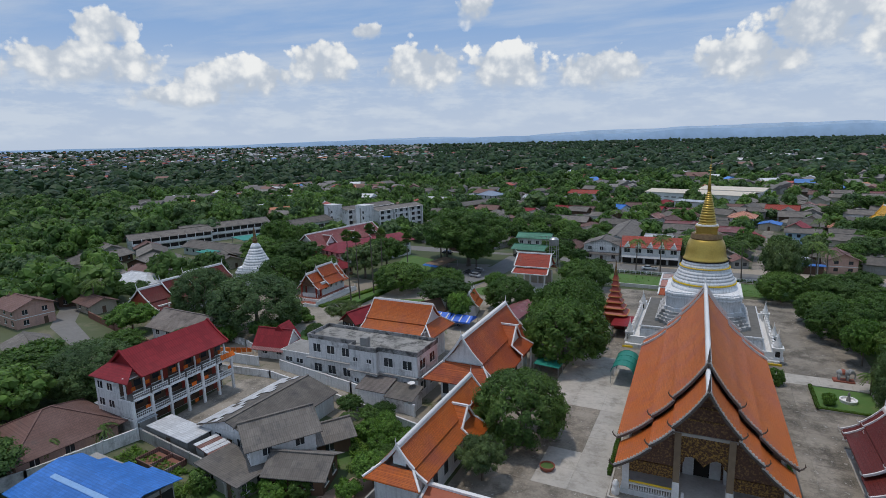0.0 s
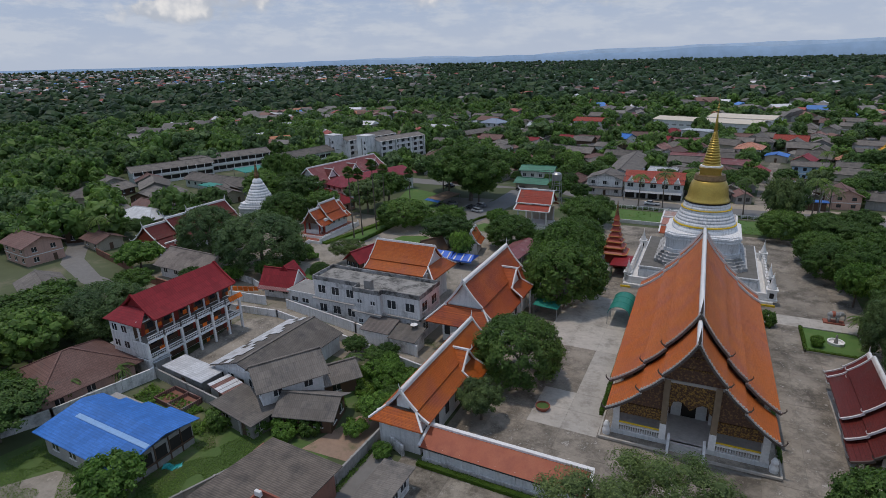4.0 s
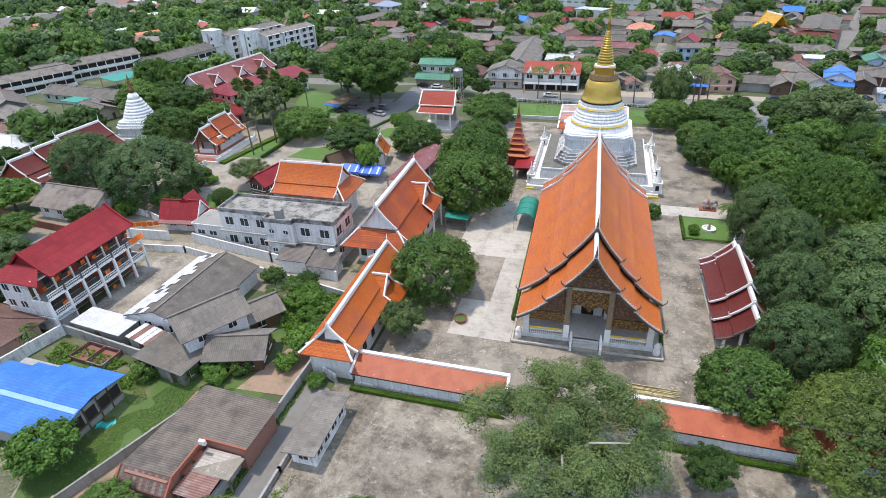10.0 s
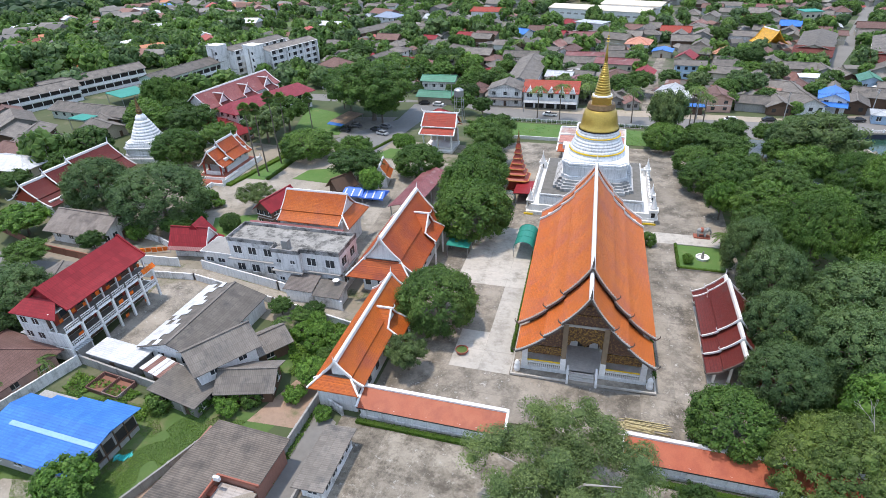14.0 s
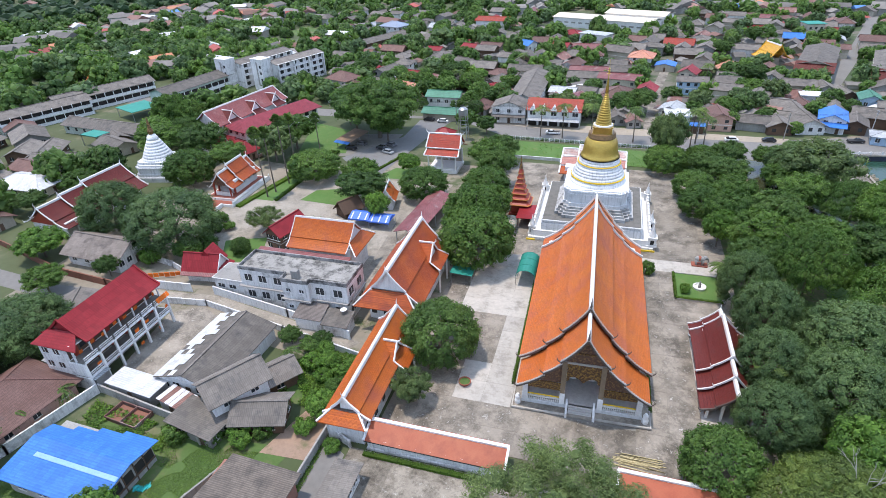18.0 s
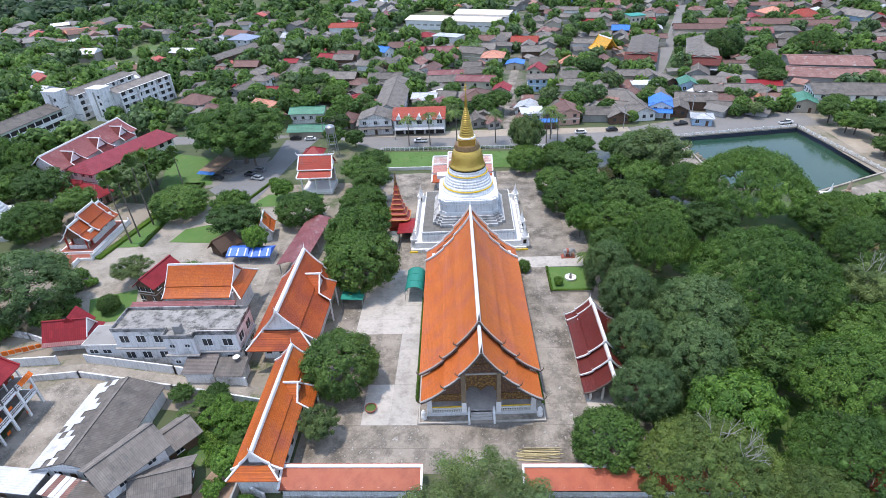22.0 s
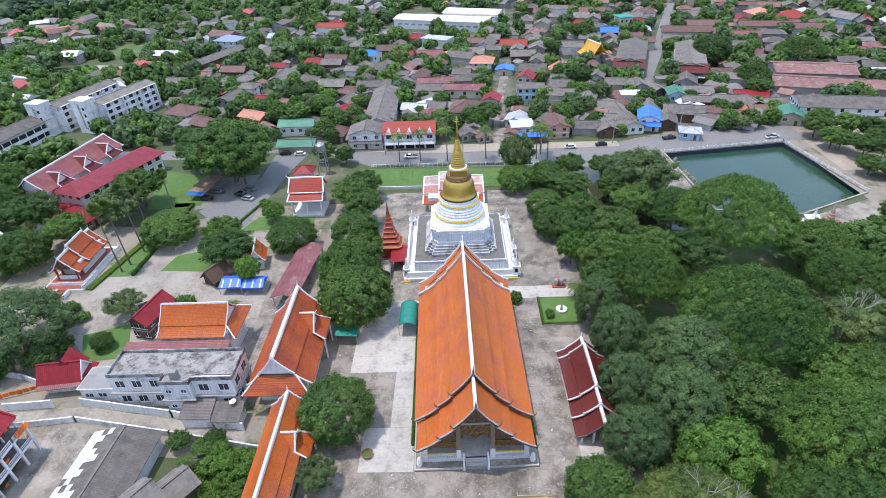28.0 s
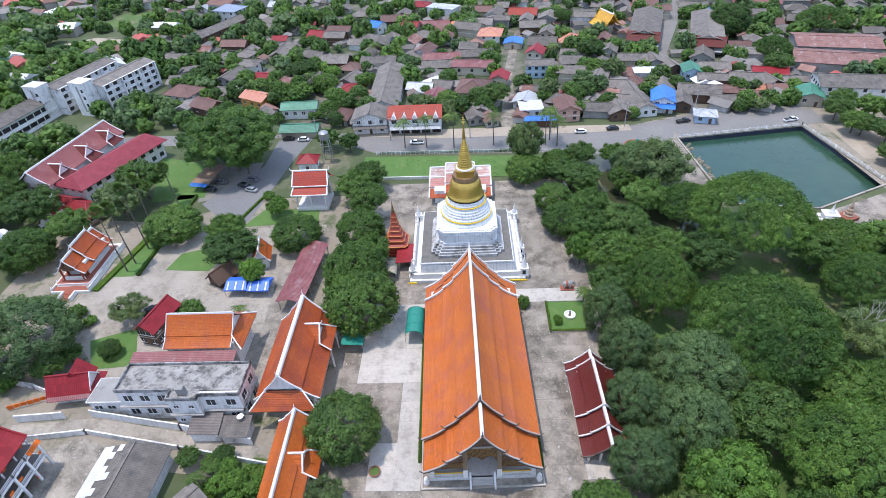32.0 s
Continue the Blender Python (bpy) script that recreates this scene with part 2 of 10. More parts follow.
        nt.links.new(bp.outputs[0], bsdf.inputs["Normal"])
    return m


def leaf_mat(name, a, b, spread=0.25):
    """Foliage: colour varies from leaf to leaf and from tree to tree; some light passes through."""
    m, nt, bsdf = node_mat(name)
    geo = nt.nodes.new("ShaderNodeNewGeometry")
    oi = nt.nodes.new("ShaderNodeObjectInfo")
    tc = nt.nodes.new("ShaderNodeTexCoord")
    patch = ramp2(nt, link_noise(nt, tc.outputs["Object"], 0.5, 3.0), 0.3, 0.7)
    c = mixc(nt, patch, a, b)
    wide = ramp2(nt, link_noise(nt, tc.outputs["Object"], 0.075, 2.0), 0.32, 0.68)
    c = mixc(nt, 1.0, c, mixc(nt, wide, (0.70, 0.76, 0.78), (1.30, 1.22, 1.05)), "MULTIPLY")
    c = mixc(nt, 1.0, c, mixc(nt, geo.outputs["Random Per Island"], (0.54, 0.58, 0.54), (1.42, 1.40, 1.24)), "MULTIPLY")
    c = mixc(nt, 1.0, c, mixc(nt, oi.outputs["Random"], (1 - spread, 1 - spread * 0.8, 1 - spread), (1 + spread, 1 + spread * 0.8, 1 + spread * 0.4)), "MULTIPLY")
    nt.links.new(c, bsdf.inputs["Base Color"])
    bsdf.inputs["Roughness"].default_value = 0.55
    bsdf.inputs["Specular IOR Level"].default_value = 0.25
    tr = nt.nodes.new("ShaderNodeBsdfTranslucent")
    nt.links.new(mixc(nt, 1.0, c, (1.2, 1.35, 0.6), "MULTIPLY"), tr.inputs[0])
    mx = nt.nodes.new("ShaderNodeMixShader")
    mx.inputs[0].default_value = 0.28
    nt.links.new(bsdf.outputs[0], mx.inputs[1])
    nt.links.new(tr.outputs[0], mx.inputs[2])
    nt.links.new(mx.outputs[0], nt.nodes["Material Output"].inputs[0])
    return m


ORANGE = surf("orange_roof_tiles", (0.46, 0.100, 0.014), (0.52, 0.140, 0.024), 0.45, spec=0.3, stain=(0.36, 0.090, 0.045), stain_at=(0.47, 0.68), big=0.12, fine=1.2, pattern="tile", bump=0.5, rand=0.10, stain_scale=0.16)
# Brighter copy of ORANGE for the great hall, its sunlit tone in the colour.
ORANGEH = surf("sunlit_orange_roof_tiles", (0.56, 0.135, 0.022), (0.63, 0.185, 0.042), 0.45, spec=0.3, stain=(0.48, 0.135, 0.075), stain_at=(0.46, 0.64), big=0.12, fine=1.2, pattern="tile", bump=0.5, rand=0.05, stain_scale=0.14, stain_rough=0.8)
ORANGEOLD = surf("faded_orange_roof_tiles", (0.40, 0.078, 0.018), (0.46, 0.11, 0.03), 0.5, spec=0.3, stain=(0.30, 0.066, 0.034), stain_at=(0.46, 0.66), big=0.2, fine=1.4, pattern="tile", bump=0.5, rand=0.08, stain_scale=0.25)
WALLTILE = surf("smooth_wall_cap_tiles", (0.36, 0.082, 0.038), (0.41, 0.12, 0.06), 0.5, spec=0.3, stain=(0.28, 0.062, 0.034), stain_at=(0.46, 0.66), big=0.25, fine=7.0, bump=0.4, bumpscale=9.0)
MAROON = surf("maroon_roof_tiles", (0.115, 0.016, 0.013), (0.15, 0.030, 0.025), 0.45, spec=0.25, stain=(0.11, 0.042, 0.037), big=0.15, pattern="tile", bump=0.4, rand=0.05)
REDTILE = surf("red_roof_tiles", (0.38, 0.045, 0.022), (0.31, 0.055, 0.035), 0.5, spec=0.3, stain=(0.2, 0.09, 0.07), pattern="tile", bump=0.4)
REDMETAL = surf("dark_red_metal_sheet", (0.255, 0.018, 0.024), (0.285, 0.026, 0.032), 0.5, spec=0.25, groove_shade=0.12, pattern="corr_fine", bump=0.10, rand=0.06)
REDFADE = surf("faded_red_metal_sheet", (0.23, 0.05, 0.055), (0.30, 0.12, 0.12), 0.5, stain=(0.36, 0.26, 0.25), pattern="corr_fine", bump=0.2)
REDROSE = surf("rose_red_metal_sheet", (0.29, 0.032, 0.048), (0.32, 0.05, 0.066), 0.5, spec=0.3, groove_shade=0.3, pattern="corr_fine", bump=0.15)
BLUEMETAL = surf("blue_metal_sheet", (0.040, 0.175, 0.54), (0.055, 0.205, 0.60), 0.45, spec=0.3, groove_shade=0.14, pattern="corr_fine", bump=0.08)
GREENMETAL = surf("green_metal_sheet", (0.05, 0.22, 0.13), (0.08, 0.28, 0.18), 0.45, pattern="corr_fine", bump=0.15)
WHITEMETAL = surf("pale_metal_sheet", (0.62, 0.64, 0.66), (0.5, 0.52, 0.54), 0.4, pattern="corr_fine", bump=0.15, stain=(0.35, 0.32, 0.3), stain_at=(0.62, 0.75))
RUST = surf("rusty_metal_sheet", (0.23, 0.10, 0.08), (0.36, 0.20, 0.17), 0.75, stain=(0.42, 0.38, 0.36), stain_at=(0.55, 0.68), pattern="corr", bump=0.2)
GREYROOF = surf("grey_cement_sheet", (0.158, 0.140, 0.122), (0.222, 0.198, 0.174), 0.85, stain=(0.10, 0.095, 0.09), stain_at=(0.50, 0.68), big=0.3, fine=2.0, pattern="corr", bump=0.22, groove_shade=0.16, rand=0.28)
BROWNGREY = surf("brown_grey_old_tiles", (0.215, 0.18, 0.155), (0.28, 0.24, 0.21), 0.85, stain=(0.12, 0.10, 0.09), stain_at=(0.5, 0.68), pattern="corr", bump=0.22, groove_shade=0.16, rand=0.1)
TERRAW = surf("terracotta_painted_wall", (0.36, 0.17, 0.12), (0.30, 0.15, 0.11), 0.8, streak=0.3)
BROWNROOF = surf("brown_roof_tiles", (0.145, 0.072, 0.058), (0.195, 0.110, 0.092), 0.7, stain=(0.12, 0.08, 0.07), pattern="tile", bump=0.4, rand=0.2)
SALMON = surf("salmon_roof_tiles", (0.60, 0.24, 0.15), (0.55, 0.27, 0.18), 0.6, pattern="tile", bump=0.3)
YELLOW = surf("golden_yellow_tiles", (0.75, 0.42, 0.03), (0.7, 0.36, 0.03), 0.35, pattern="tile", bump=0.3)
WHITE = surf("white_plaster", (0.78, 0.78, 0.77), (0.68, 0.68, 0.67), 0.75, stain=(0.42, 0.42, 0.40), stain_at=(0.62, 0.8), streak=0.35, bump=0.1)
TRIM = surf("white_painted_trim", (0.80, 0.79, 0.77), (0.70, 0.69, 0.67), 0.6, bump=0.08, stain=(0.5, 0.48, 0.45), stain_at=(0.62, 0.8))
DIRTYWHITE = surf("weathered_white_wall", (0.78, 0.77, 0.76), (0.68, 0.67, 0.66), 0.85, stain=(0.20, 0.195, 0.185), stain_at=(0.53, 0.72), streak=0.62, bump=0.15)
CHEDIW = surf("whitewashed_brick", (0.77, 0.77, 0.77), (0.66, 0.67, 0.68), 0.8, stain=(0.36, 0.36, 0.36), stain_at=(0.60, 0.80), stain_scale=0.5, streak=0.6, bump=0.25)
CREAM = surf("cream_wall", (0.50, 0.44, 0.35), (0.42, 0.375, 0.30), 0.8, streak=0.3, rand=0.25)
PINKW = surf("pale_pink_wall", (0.58, 0.36, 0.28), (0.5, 0.32, 0.26), 0.8, streak=0.3, rand=0.1)
GREYW = surf("bare_cement_wall", (0.34, 0.33, 0.31), (0.27, 0.26, 0.245), 0.9, streak=0.4, rand=0.2, stain=(0.18, 0.17, 0.16))
BLUEW = surf("pale_blue_wall", (0.38, 0.52, 0.66), (0.34, 0.46, 0.60), 0.8, streak=0.2)
WOODW = surf("dark_timber_wall", (0.13, 0.075, 0.045), (0.09, 0.055, 0.036), 0.8, rand=0.25)
BRICK = surf("red_brick_wall", (0.27, 0.115, 0.075), (0.22, 0.10, 0.07), 0.9, bump=0.3)
GLASSD = surf("dark_window_glass", (0.025, 0.028, 0.032), (0.05, 0.055, 0.06), 0.15, bump=0.0, rand=0.0)
# Near black: puts the shade inside doorways, niches and shop fronts into colour.
DARK = surf("dark_interior", (0.02, 0.018, 0.016), (0.03, 0.026, 0.022), 0.9, bump=0.0, rand=0.0)
GOLD = surf("gilded_copper", (0.54, 0.38, 0.085), (0.42, 0.28, 0.06), 0.34, metal=0.6, stain=(0.30, 0.17, 0.05), stain_at=(0.6, 0.78), bump=0.12)
GOLDW = surf("gilded_carved_wood", (0.085, 0.042, 0.026), (0.06, 0.028, 0.018), 0.5, metal=0.25, stain=(0.33, 0.20, 0.05), stain_at=(0.46, 0.60), stain_scale=4.5, big=2.2, fine=6.0, bump=0.8, bumpscale=5.0)
YBAND = surf("yellow_cloth_band", (0.74, 0.52, 0.03), (0.66, 0.44, 0.03), 0.8, bump=0.1)
REDWOOD = surf("red_lacquered_timber", (0.36, 0.045, 0.022), (0.28, 0.045, 0.025), 0.5, stain=(0.38, 0.2, 0.06), stain_at=(0.60, 0.7), bump=0.2)
CARVED = surf("dark_carved_timber", (0.105, 0.052, 0.036), (0.075, 0.038, 0.028), 0.55, stain=(0.27, 0.16, 0.06), stain_at=(0.50, 0.66), stain_scale=3.5, big=1.5, fine=5.0, bump=0.6, bumpscale=5.0)
WHITENEW = surf("new_white_sheet", (0.72, 0.73, 0.74), (0.62, 0.63, 0.65), 0.4, stain=(0.48, 0.46, 0.44), pattern="corr_fine", bump=0.12, groove_shade=0.12)
LEAF_FAR = leaf_mat("far_dark_green_leaves", (0.030, 0.066, 0.032), (0.048, 0.088, 0.042), 0.2)
GRASSB = leaf_mat("rough_grass_blades", (0.090, 0.170, 0.034), (0.120, 0.190, 0.052), 0.05)
WEED = leaf_mat("weedy_leaves", (0.085, 0.175, 0.030), (0.135, 0.220, 0.050), 0.1)
BARGE = surf("barge_board_scales", (0.075, 0.058, 0.048), (0.12, 0.095, 0.08), 0.6, big=2.0, bump=0.4)
PALEW = surf("pale_barge_scales", (0.52, 0.48, 0.44), (0.42, 0.38, 0.35), 0.6, big=2.0, bump=0.3)
CONC = surf("weathered_concrete", (0.355, 0.315, 0.264), (0.23, 0.203, 0.166), 0.9, stain=(0.105, 0.092, 0.074), stain_at=(0.45, 0.60), stain_scale=0.20, stain_rough=0.78, fleck=(0.50, 0.47, 0.43), big=0.16, fine=2.4, bump=0.2, rand=0.13)
LOTC = surf("mottled_old_concrete", (0.235, 0.205, 0.163), (0.315, 0.28, 0.228), 0.92, stain=(0.105, 0.09, 0.07), stain_at=(0.44, 0.60), stain_scale=0.30, stain_rough=0.80, fleck=(0.44, 0.42, 0.38), big=0.35, fine=3.5, bump=0.3, rand=0.16)
YARDC = surf("worn_yard_concrete", (0.385, 0.345, 0.290), (0.29, 0.26, 0.215), 0.92, stain=(0.17, 0.15, 0.12), stain_at=(0.48, 0.66), stain_scale=0.16, stain_rough=0.8, fleck=(0.46, 0.43, 0.38), big=0.10, fine=1.8, bump=0.2, rand=0.0)
CONCL = surf("pale_concrete", (0.475, 0.445, 0.40), (0.41, 0.382, 0.342), 0.9, stain=(0.26, 0.243, 0.213), stain_at=(0.50, 0.68), stain_scale=0.3, stain_rough=0.76, big=0.15, fine=1.5, bump=0.1, rand=0.08)
CONCD = surf("dark_concrete", (0.23, 0.215, 0.19), (0.18, 0.17, 0.15), 0.9, stain=(0.12, 0.11, 0.10), bump=0.15, rand=0.1)
STONE = surf("grey_platform", (0.23, 0.225, 0.21), (0.30, 0.29, 0.27), 0.9, stain=(0.12, 0.115, 0.105), bump=0.2)
CHEDIG = surf("greyed_limewash", (0.50, 0.50, 0.50), (0.36, 0.36, 0.355), 0.85, stain=(0.18, 0.178, 0.17), stain_at=(0.48, 0.68), stain_scale=0.5, streak=0.5, bump=0.25)
YARDSOIL = surf("trodden_yard_soil", (0.30, 0.26, 0.205), (0.22, 0.195, 0.15), 0.95, big=0.10, fine=1.0, stain=(0.085, 0.11, 0.045), stain_at=(0.52, 0.62), stain_scale=0.12, stain_rough=0.75, bump=0.25, rand=0.0)
TOWNSOIL = surf("trodden_soil", (0.19, 0.17, 0.14), (0.13, 0.125, 0.09), 0.95, big=0.05, fine=0.6, stain=(0.058, 0.088, 0.034), stain_at=(0.42, 0.54), stain_scale=0.07, bump=0.2, rand=0.0)
ASPH = surf("asphalt", (0.16, 0.16, 0.16), (0.20, 0.20, 0.198), 0.9, stain=(0.17, 0.165, 0.155), big=0.05, fine=1.0, bump=0.1, rand=0.0)
ROADC = surf("pale_road_concrete", (0.215, 0.205, 0.192), (0.175, 0.168, 0.158), 0.9, big=0.06, fine=0.8, stain=(0.2, 0.195, 0.185), bump=0.1, rand=0.0)
DIRT = surf("sandy_dirt", (0.40, 0.34, 0.265), (0.31, 0.265, 0.21), 0.95, big=0.12, fine=1.2, stain=(0.20, 0.19, 0.10), bump=0.2, rand=0.0)
REDEARTH = surf("reddish_earth", (0.36, 0.245, 0.175), (0.27, 0.19, 0.14), 0.95, big=0.2, fine=1.6, stain=(0.16, 0.15, 0.08), stain_at=(0.54, 0.7), bump=0.3, rand=0.0)
GREENW = surf("pale_green_wall", (0.52, 0.57, 0.51), (0.45, 0.50, 0.45), 0.85, stain=(0.28, 0.29, 0.27), stain_at=(0.58, 0.76), streak=0.5)
LAWN = surf("mown_lawn", (0.072, 0.160, 0.030), (0.10, 0.178, 0.042), 0.9, big=0.3, fine=5.0, stain=(0.15, 0.19, 0.06), bump=0.3, bumpscale=14, rand=0.0)
SCRUB = surf("wild_grass", (0.060, 0.122, 0.026), (0.098, 0.150, 0.042), 0.95, big=0.10, fine=2.0, stain=(0.20, 0.155, 0.10), stain_at=(0.52, 0.68), stain_scale=0.12, bump=0.4, bumpscale=4, rand=0.0)
GROUNDM = surf("ground_earth_and_grass", (0.060, 0.085, 0.032), (0.10, 0.115, 0.055), 0.95, big=0.015, fine=0.25, stain=(0.24, 0.20, 0.145), stain_at=(0.55, 0.68), stain_scale=0.03, bump=0.3, bumpscale=1.0, rand=0.0)
BARK = surf("bark", (0.17, 0.14, 0.11), (0.11, 0.09, 0.07), 0.95, big=1.0, bump=0.5)
PALEBARK = surf("pale_bark", (0.42, 0.40, 0.37), (0.33, 0.31, 0.28), 0.9, big=1.0, bump=0.4)
TEAL = surf("green_shade_net", (0.015, 0.22, 0.17), (0.03, 0.27, 0.21), 0.6, bump=0.1)
BLUECLOTH = surf("blue_tarpaulin", (0.03, 0.13, 0.62), (0.05, 0.17, 0.68), 0.5, bump=0.15)
MONK = surf("orange_robe_cloth", (0.72, 0.16, 0.015), (0.62, 0.12, 0.012), 0.9, bump=0.2, rand=0.15)
CERAMIC = surf("terracotta", (0.34, 0.10, 0.06), (0.28, 0.09, 0.06), 0.7)
WATER = surf("green_pond_water", (0.022, 0.064, 0.047), (0.032, 0.072, 0.042), 0.12, big=0.03, fine=0.2, bump=0.02, bumpscale=0.8, rand=0.0)
MURK = surf("murky_canal_water", (0.05, 0.06, 0.03), (0.06, 0.066, 0.036), 0.1, bump=0.02, rand=0.0)
LINER = surf("dark_blue_pond_liner", (0.028, 0.035, 0.06), (0.04, 0.045, 0.075), 0.6)
RUBBER = surf("black_rubber", (0.02, 0.02, 0.02), (0.03, 0.03, 0.03), 0.8, bump=0.0)
STEEL = surf("galvanised_steel", (0.42, 0.43, 0.44), (0.34, 0.35, 0.36), 0.4, metal=0.6)
PAINTS = {n: surf(n + "_car_paint", c, tuple(x * 0.92 for x in c), 0.25, bump=0.0, rand=0.0) for n, c in
          (("white", (0.75, 0.75, 0.74)), ("black", (0.02, 0.02, 0.022)), ("silver", (0.42, 0.43, 0.44)), ("red", (0.35, 0.03, 0.03)), ("grey", (0.15, 0.15, 0.16)))}
LEAF_DARK = leaf_mat("dark_green_leaves", (0.058, 0.118, 0.036), (0.094, 0.160, 0.052), 0.28)
LEAF_MID = leaf_mat("mid_green_leaves", (0.074, 0.150, 0.038), (0.112, 0.190, 0.056), 0.30)
LEAF_OLIVE = leaf_mat("olive_green_leaves", (0.098, 0.152, 0.066), (0.150, 0.205, 0.092), 0.18)
LEAF_BRIGHT = leaf_mat("bright_green_leaves", (0.100, 0.205, 0.042), (0.142, 0.248, 0.060))
LEAF_FEATHER = leaf_mat("feathery_green_leaves", (0.064, 0.136, 0.034), (0.096, 0.172, 0.048), 0.24)
LEAF_BLUE = leaf_mat("blue_green_leaves", (0.084, 0.146, 0.068), (0.120, 0.186, 0.088), 0.16)
LEAF_SILK = leaf_mat("light_feathery_leaves", (0.088, 0.142, 0.044), (0.122, 0.172, 0.060), 0.15)
LEAF_PALM = leaf_mat("palm_fronds", (0.085, 0.150, 0.042), (0.115, 0.175, 0.062))
LEAF_HEDGE = leaf_mat("hedge_leaves", (0.050, 0.11, 0.014), (0.09, 0.155, 0.022))


# ---- mesh helpers ----
class Geo:
    """Vertices and faces gathered into one mesh."""

    def __init__(self):
        self.v, self.f, self.m = [], [], []

    def add(self, verts, faces, mi=0):
        n = len(self.v)
        self.v += [tuple(p) for p in verts]
        self.f += [tuple(i + n for i in f) for f in faces]
        self.m += [mi] * len(faces)
        return self

    def box(self, x0, x1, y0, y1, z0, z1, mi=0, bev=0.0):
        if bev:
            b = bev
            ring = [(x0 + b, y0), (x1 - b, y0), (x1, y0 + b), (x1, y1 - b), (x1 - b, y1), (x0 + b, y1), (x0, y1 - b), (x0, y0 + b)]
            v = [(x, y, z0) for x, y in ring] + [(x, y, z1 - b) for x, y in ring]
            cx, cy = (x0 + x1) / 2, (y0 + y1) / 2
            v += [(x - math.copysign(b * 0.7, x - cx), y - math.copysign(b * 0.7, y - cy), z1) for x, y in ring]
            f = [(i, (i + 1) % 8, 8 + (i + 1) % 8, 8 + i) for i in range(8)] + [(8 + i, 8 + (i + 1) % 8, 16 + (i + 1) % 8, 16 + i) for i in range(8)]
            f += [tuple(range(16, 24)), tuple(reversed(range(8)))]
            return self.add(v, f, mi)
        v = [(x, y, z) for z in (z0, z1) for x, y in ((x0, y0), (x1, y0), (x1, y1), (x0, y1))]
        return self.add(v, [(3, 2, 1, 0), (4, 5, 6, 7), (0, 1, 5, 4), (1, 2, 6, 5), (2, 3, 7, 6), (3, 0, 4, 7)], mi)

    def beam(self, a, b, w, h=None, mi=0):
        """A bar of w by h from a to b."""
        a, b = Vector(a), Vector(b)
        d = (b - a).normalized()
        s = d.cross(Vector((0, 0, 1)))
        s = s.normalized() if s.length > 1e-4 else Vector((1, 0, 0))
        u = s.cross(d).normalized()
        h = w if h is None else h
        v = [p + s * i * w / 2 + u * j * h / 2 for p in (a, b) for i, j in ((-1, -1), (1, -1), (1, 1), (-1, 1))]
        return self.add(v, [(3, 2, 1, 0), (4, 5, 6, 7), (0, 1, 5, 4), (1, 2, 6, 5), (2, 3, 7, 6), (3, 0, 4, 7)], mi)

    def lathe(self, prof, n=24, x=0.0, y=0.0, mi=0, square=False):
        """A turned shape from (radius, z) pairs."""
        v, f = [], []
        for r, z in prof:
            for k in range(n):
                a = 2 * math.pi * (k + 0.5) / n
                q = r
                if square:
                    q = r / max(abs(math.cos(a)), abs(math.sin(a)))
                v.append((x + q * math.cos(a), y + q * math.sin(a), z))
        for i in range(len(prof) - 1):
            for k in range(n):
                f.append((i * n + k, i * n + (k + 1) % n, (i + 1) * n + (k + 1) % n, (i + 1) * n + k))
        f.append(tuple(reversed(range(n))))
        f.append(tuple(range((len(prof) - 1) * n, len(prof) * n)))
        return self.add(v, f, mi)

    def tube(self, pts, radii, n=7, mi=0):
        v, f = [], []
        for i, p in enumerate(pts):
            p = Vector(p)
            a = Vector(pts[max(i - 1, 0)])
            b = Vector(pts[min(i + 1, len(pts) - 1)])
            d = (b - a).normalized()
            s = d.cross(Vector((0.31, 0.2, 1)) if abs(d.z) < 0.9 else Vector((1, 0.1, 0))).normalized()
            u = s.cross(d)
            for k in range(n):
                t = 2 * math.pi * k / n
                v.append(p + (s * math.cos(t) + u * math.sin(t)) * radii[i])
        for i in range(len(pts) - 1):
            for k in range(n):
                f.append((i * n + k, i * n + (k + 1) % n, (i + 1) * n + (k + 1) % n, (i + 1) * n + k))
        f.append(tuple(range(n)))
        f.append(tuple(reversed(range((len(pts) - 1) * n, len(pts) * n))))
        return self.add(v, f, mi)

    def slab(self, pts, thick, mi=0):
        """A flat or bent polygon strip pts (top side) given a thickness downwards."""
        n = len(pts)
        v = list(pts) + [(x, y, z - thick) for x, y, z in pts]
        f = [tuple(range(n)), tuple(reversed(range(n, 2 * n)))] + [(i, i + n, (i + 1) % n + n, (i + 1) % n) for i in range(n)]
        return self.add(v, f, mi)

    def mesh(self, name, mats, smooth=False):
        me = bpy.data.meshes.new(name)
        me.from_pydata(self.v, [], self.f)
        for m in mats:
            me.materials.append(m)
        if len(mats) > 1:
            me.polygons.foreach_set("material_index", self.m)
        if smooth:
            me.polygons.foreach_set("use_smooth", [True] * len(me.polygons))
        me.update()
        return me


def part(name, geo, material, parent=None, label="", smooth=False, kind=""):
    """One mesh object, under a thing or a part."""
    mats = material if isinstance(material, (list, tuple)) else [material]
    ob = new(name, geo.mesh(name, mats, smooth) if isinstance(geo, Geo) else geo)
    if parent is not None:
        ob.parent = parent
    return tagged(ob, label, kind=kind)


def thing(name, x, y, z=0.0, rz=0.0, label="", category="", group="", kind=""):
    ob = new(name)
    ob.empty_display_size = 0.3
    ob.matrix_basis = pose(x, y, z, 0, 0, rz)
    return tagged(ob, label, category, group, kind)


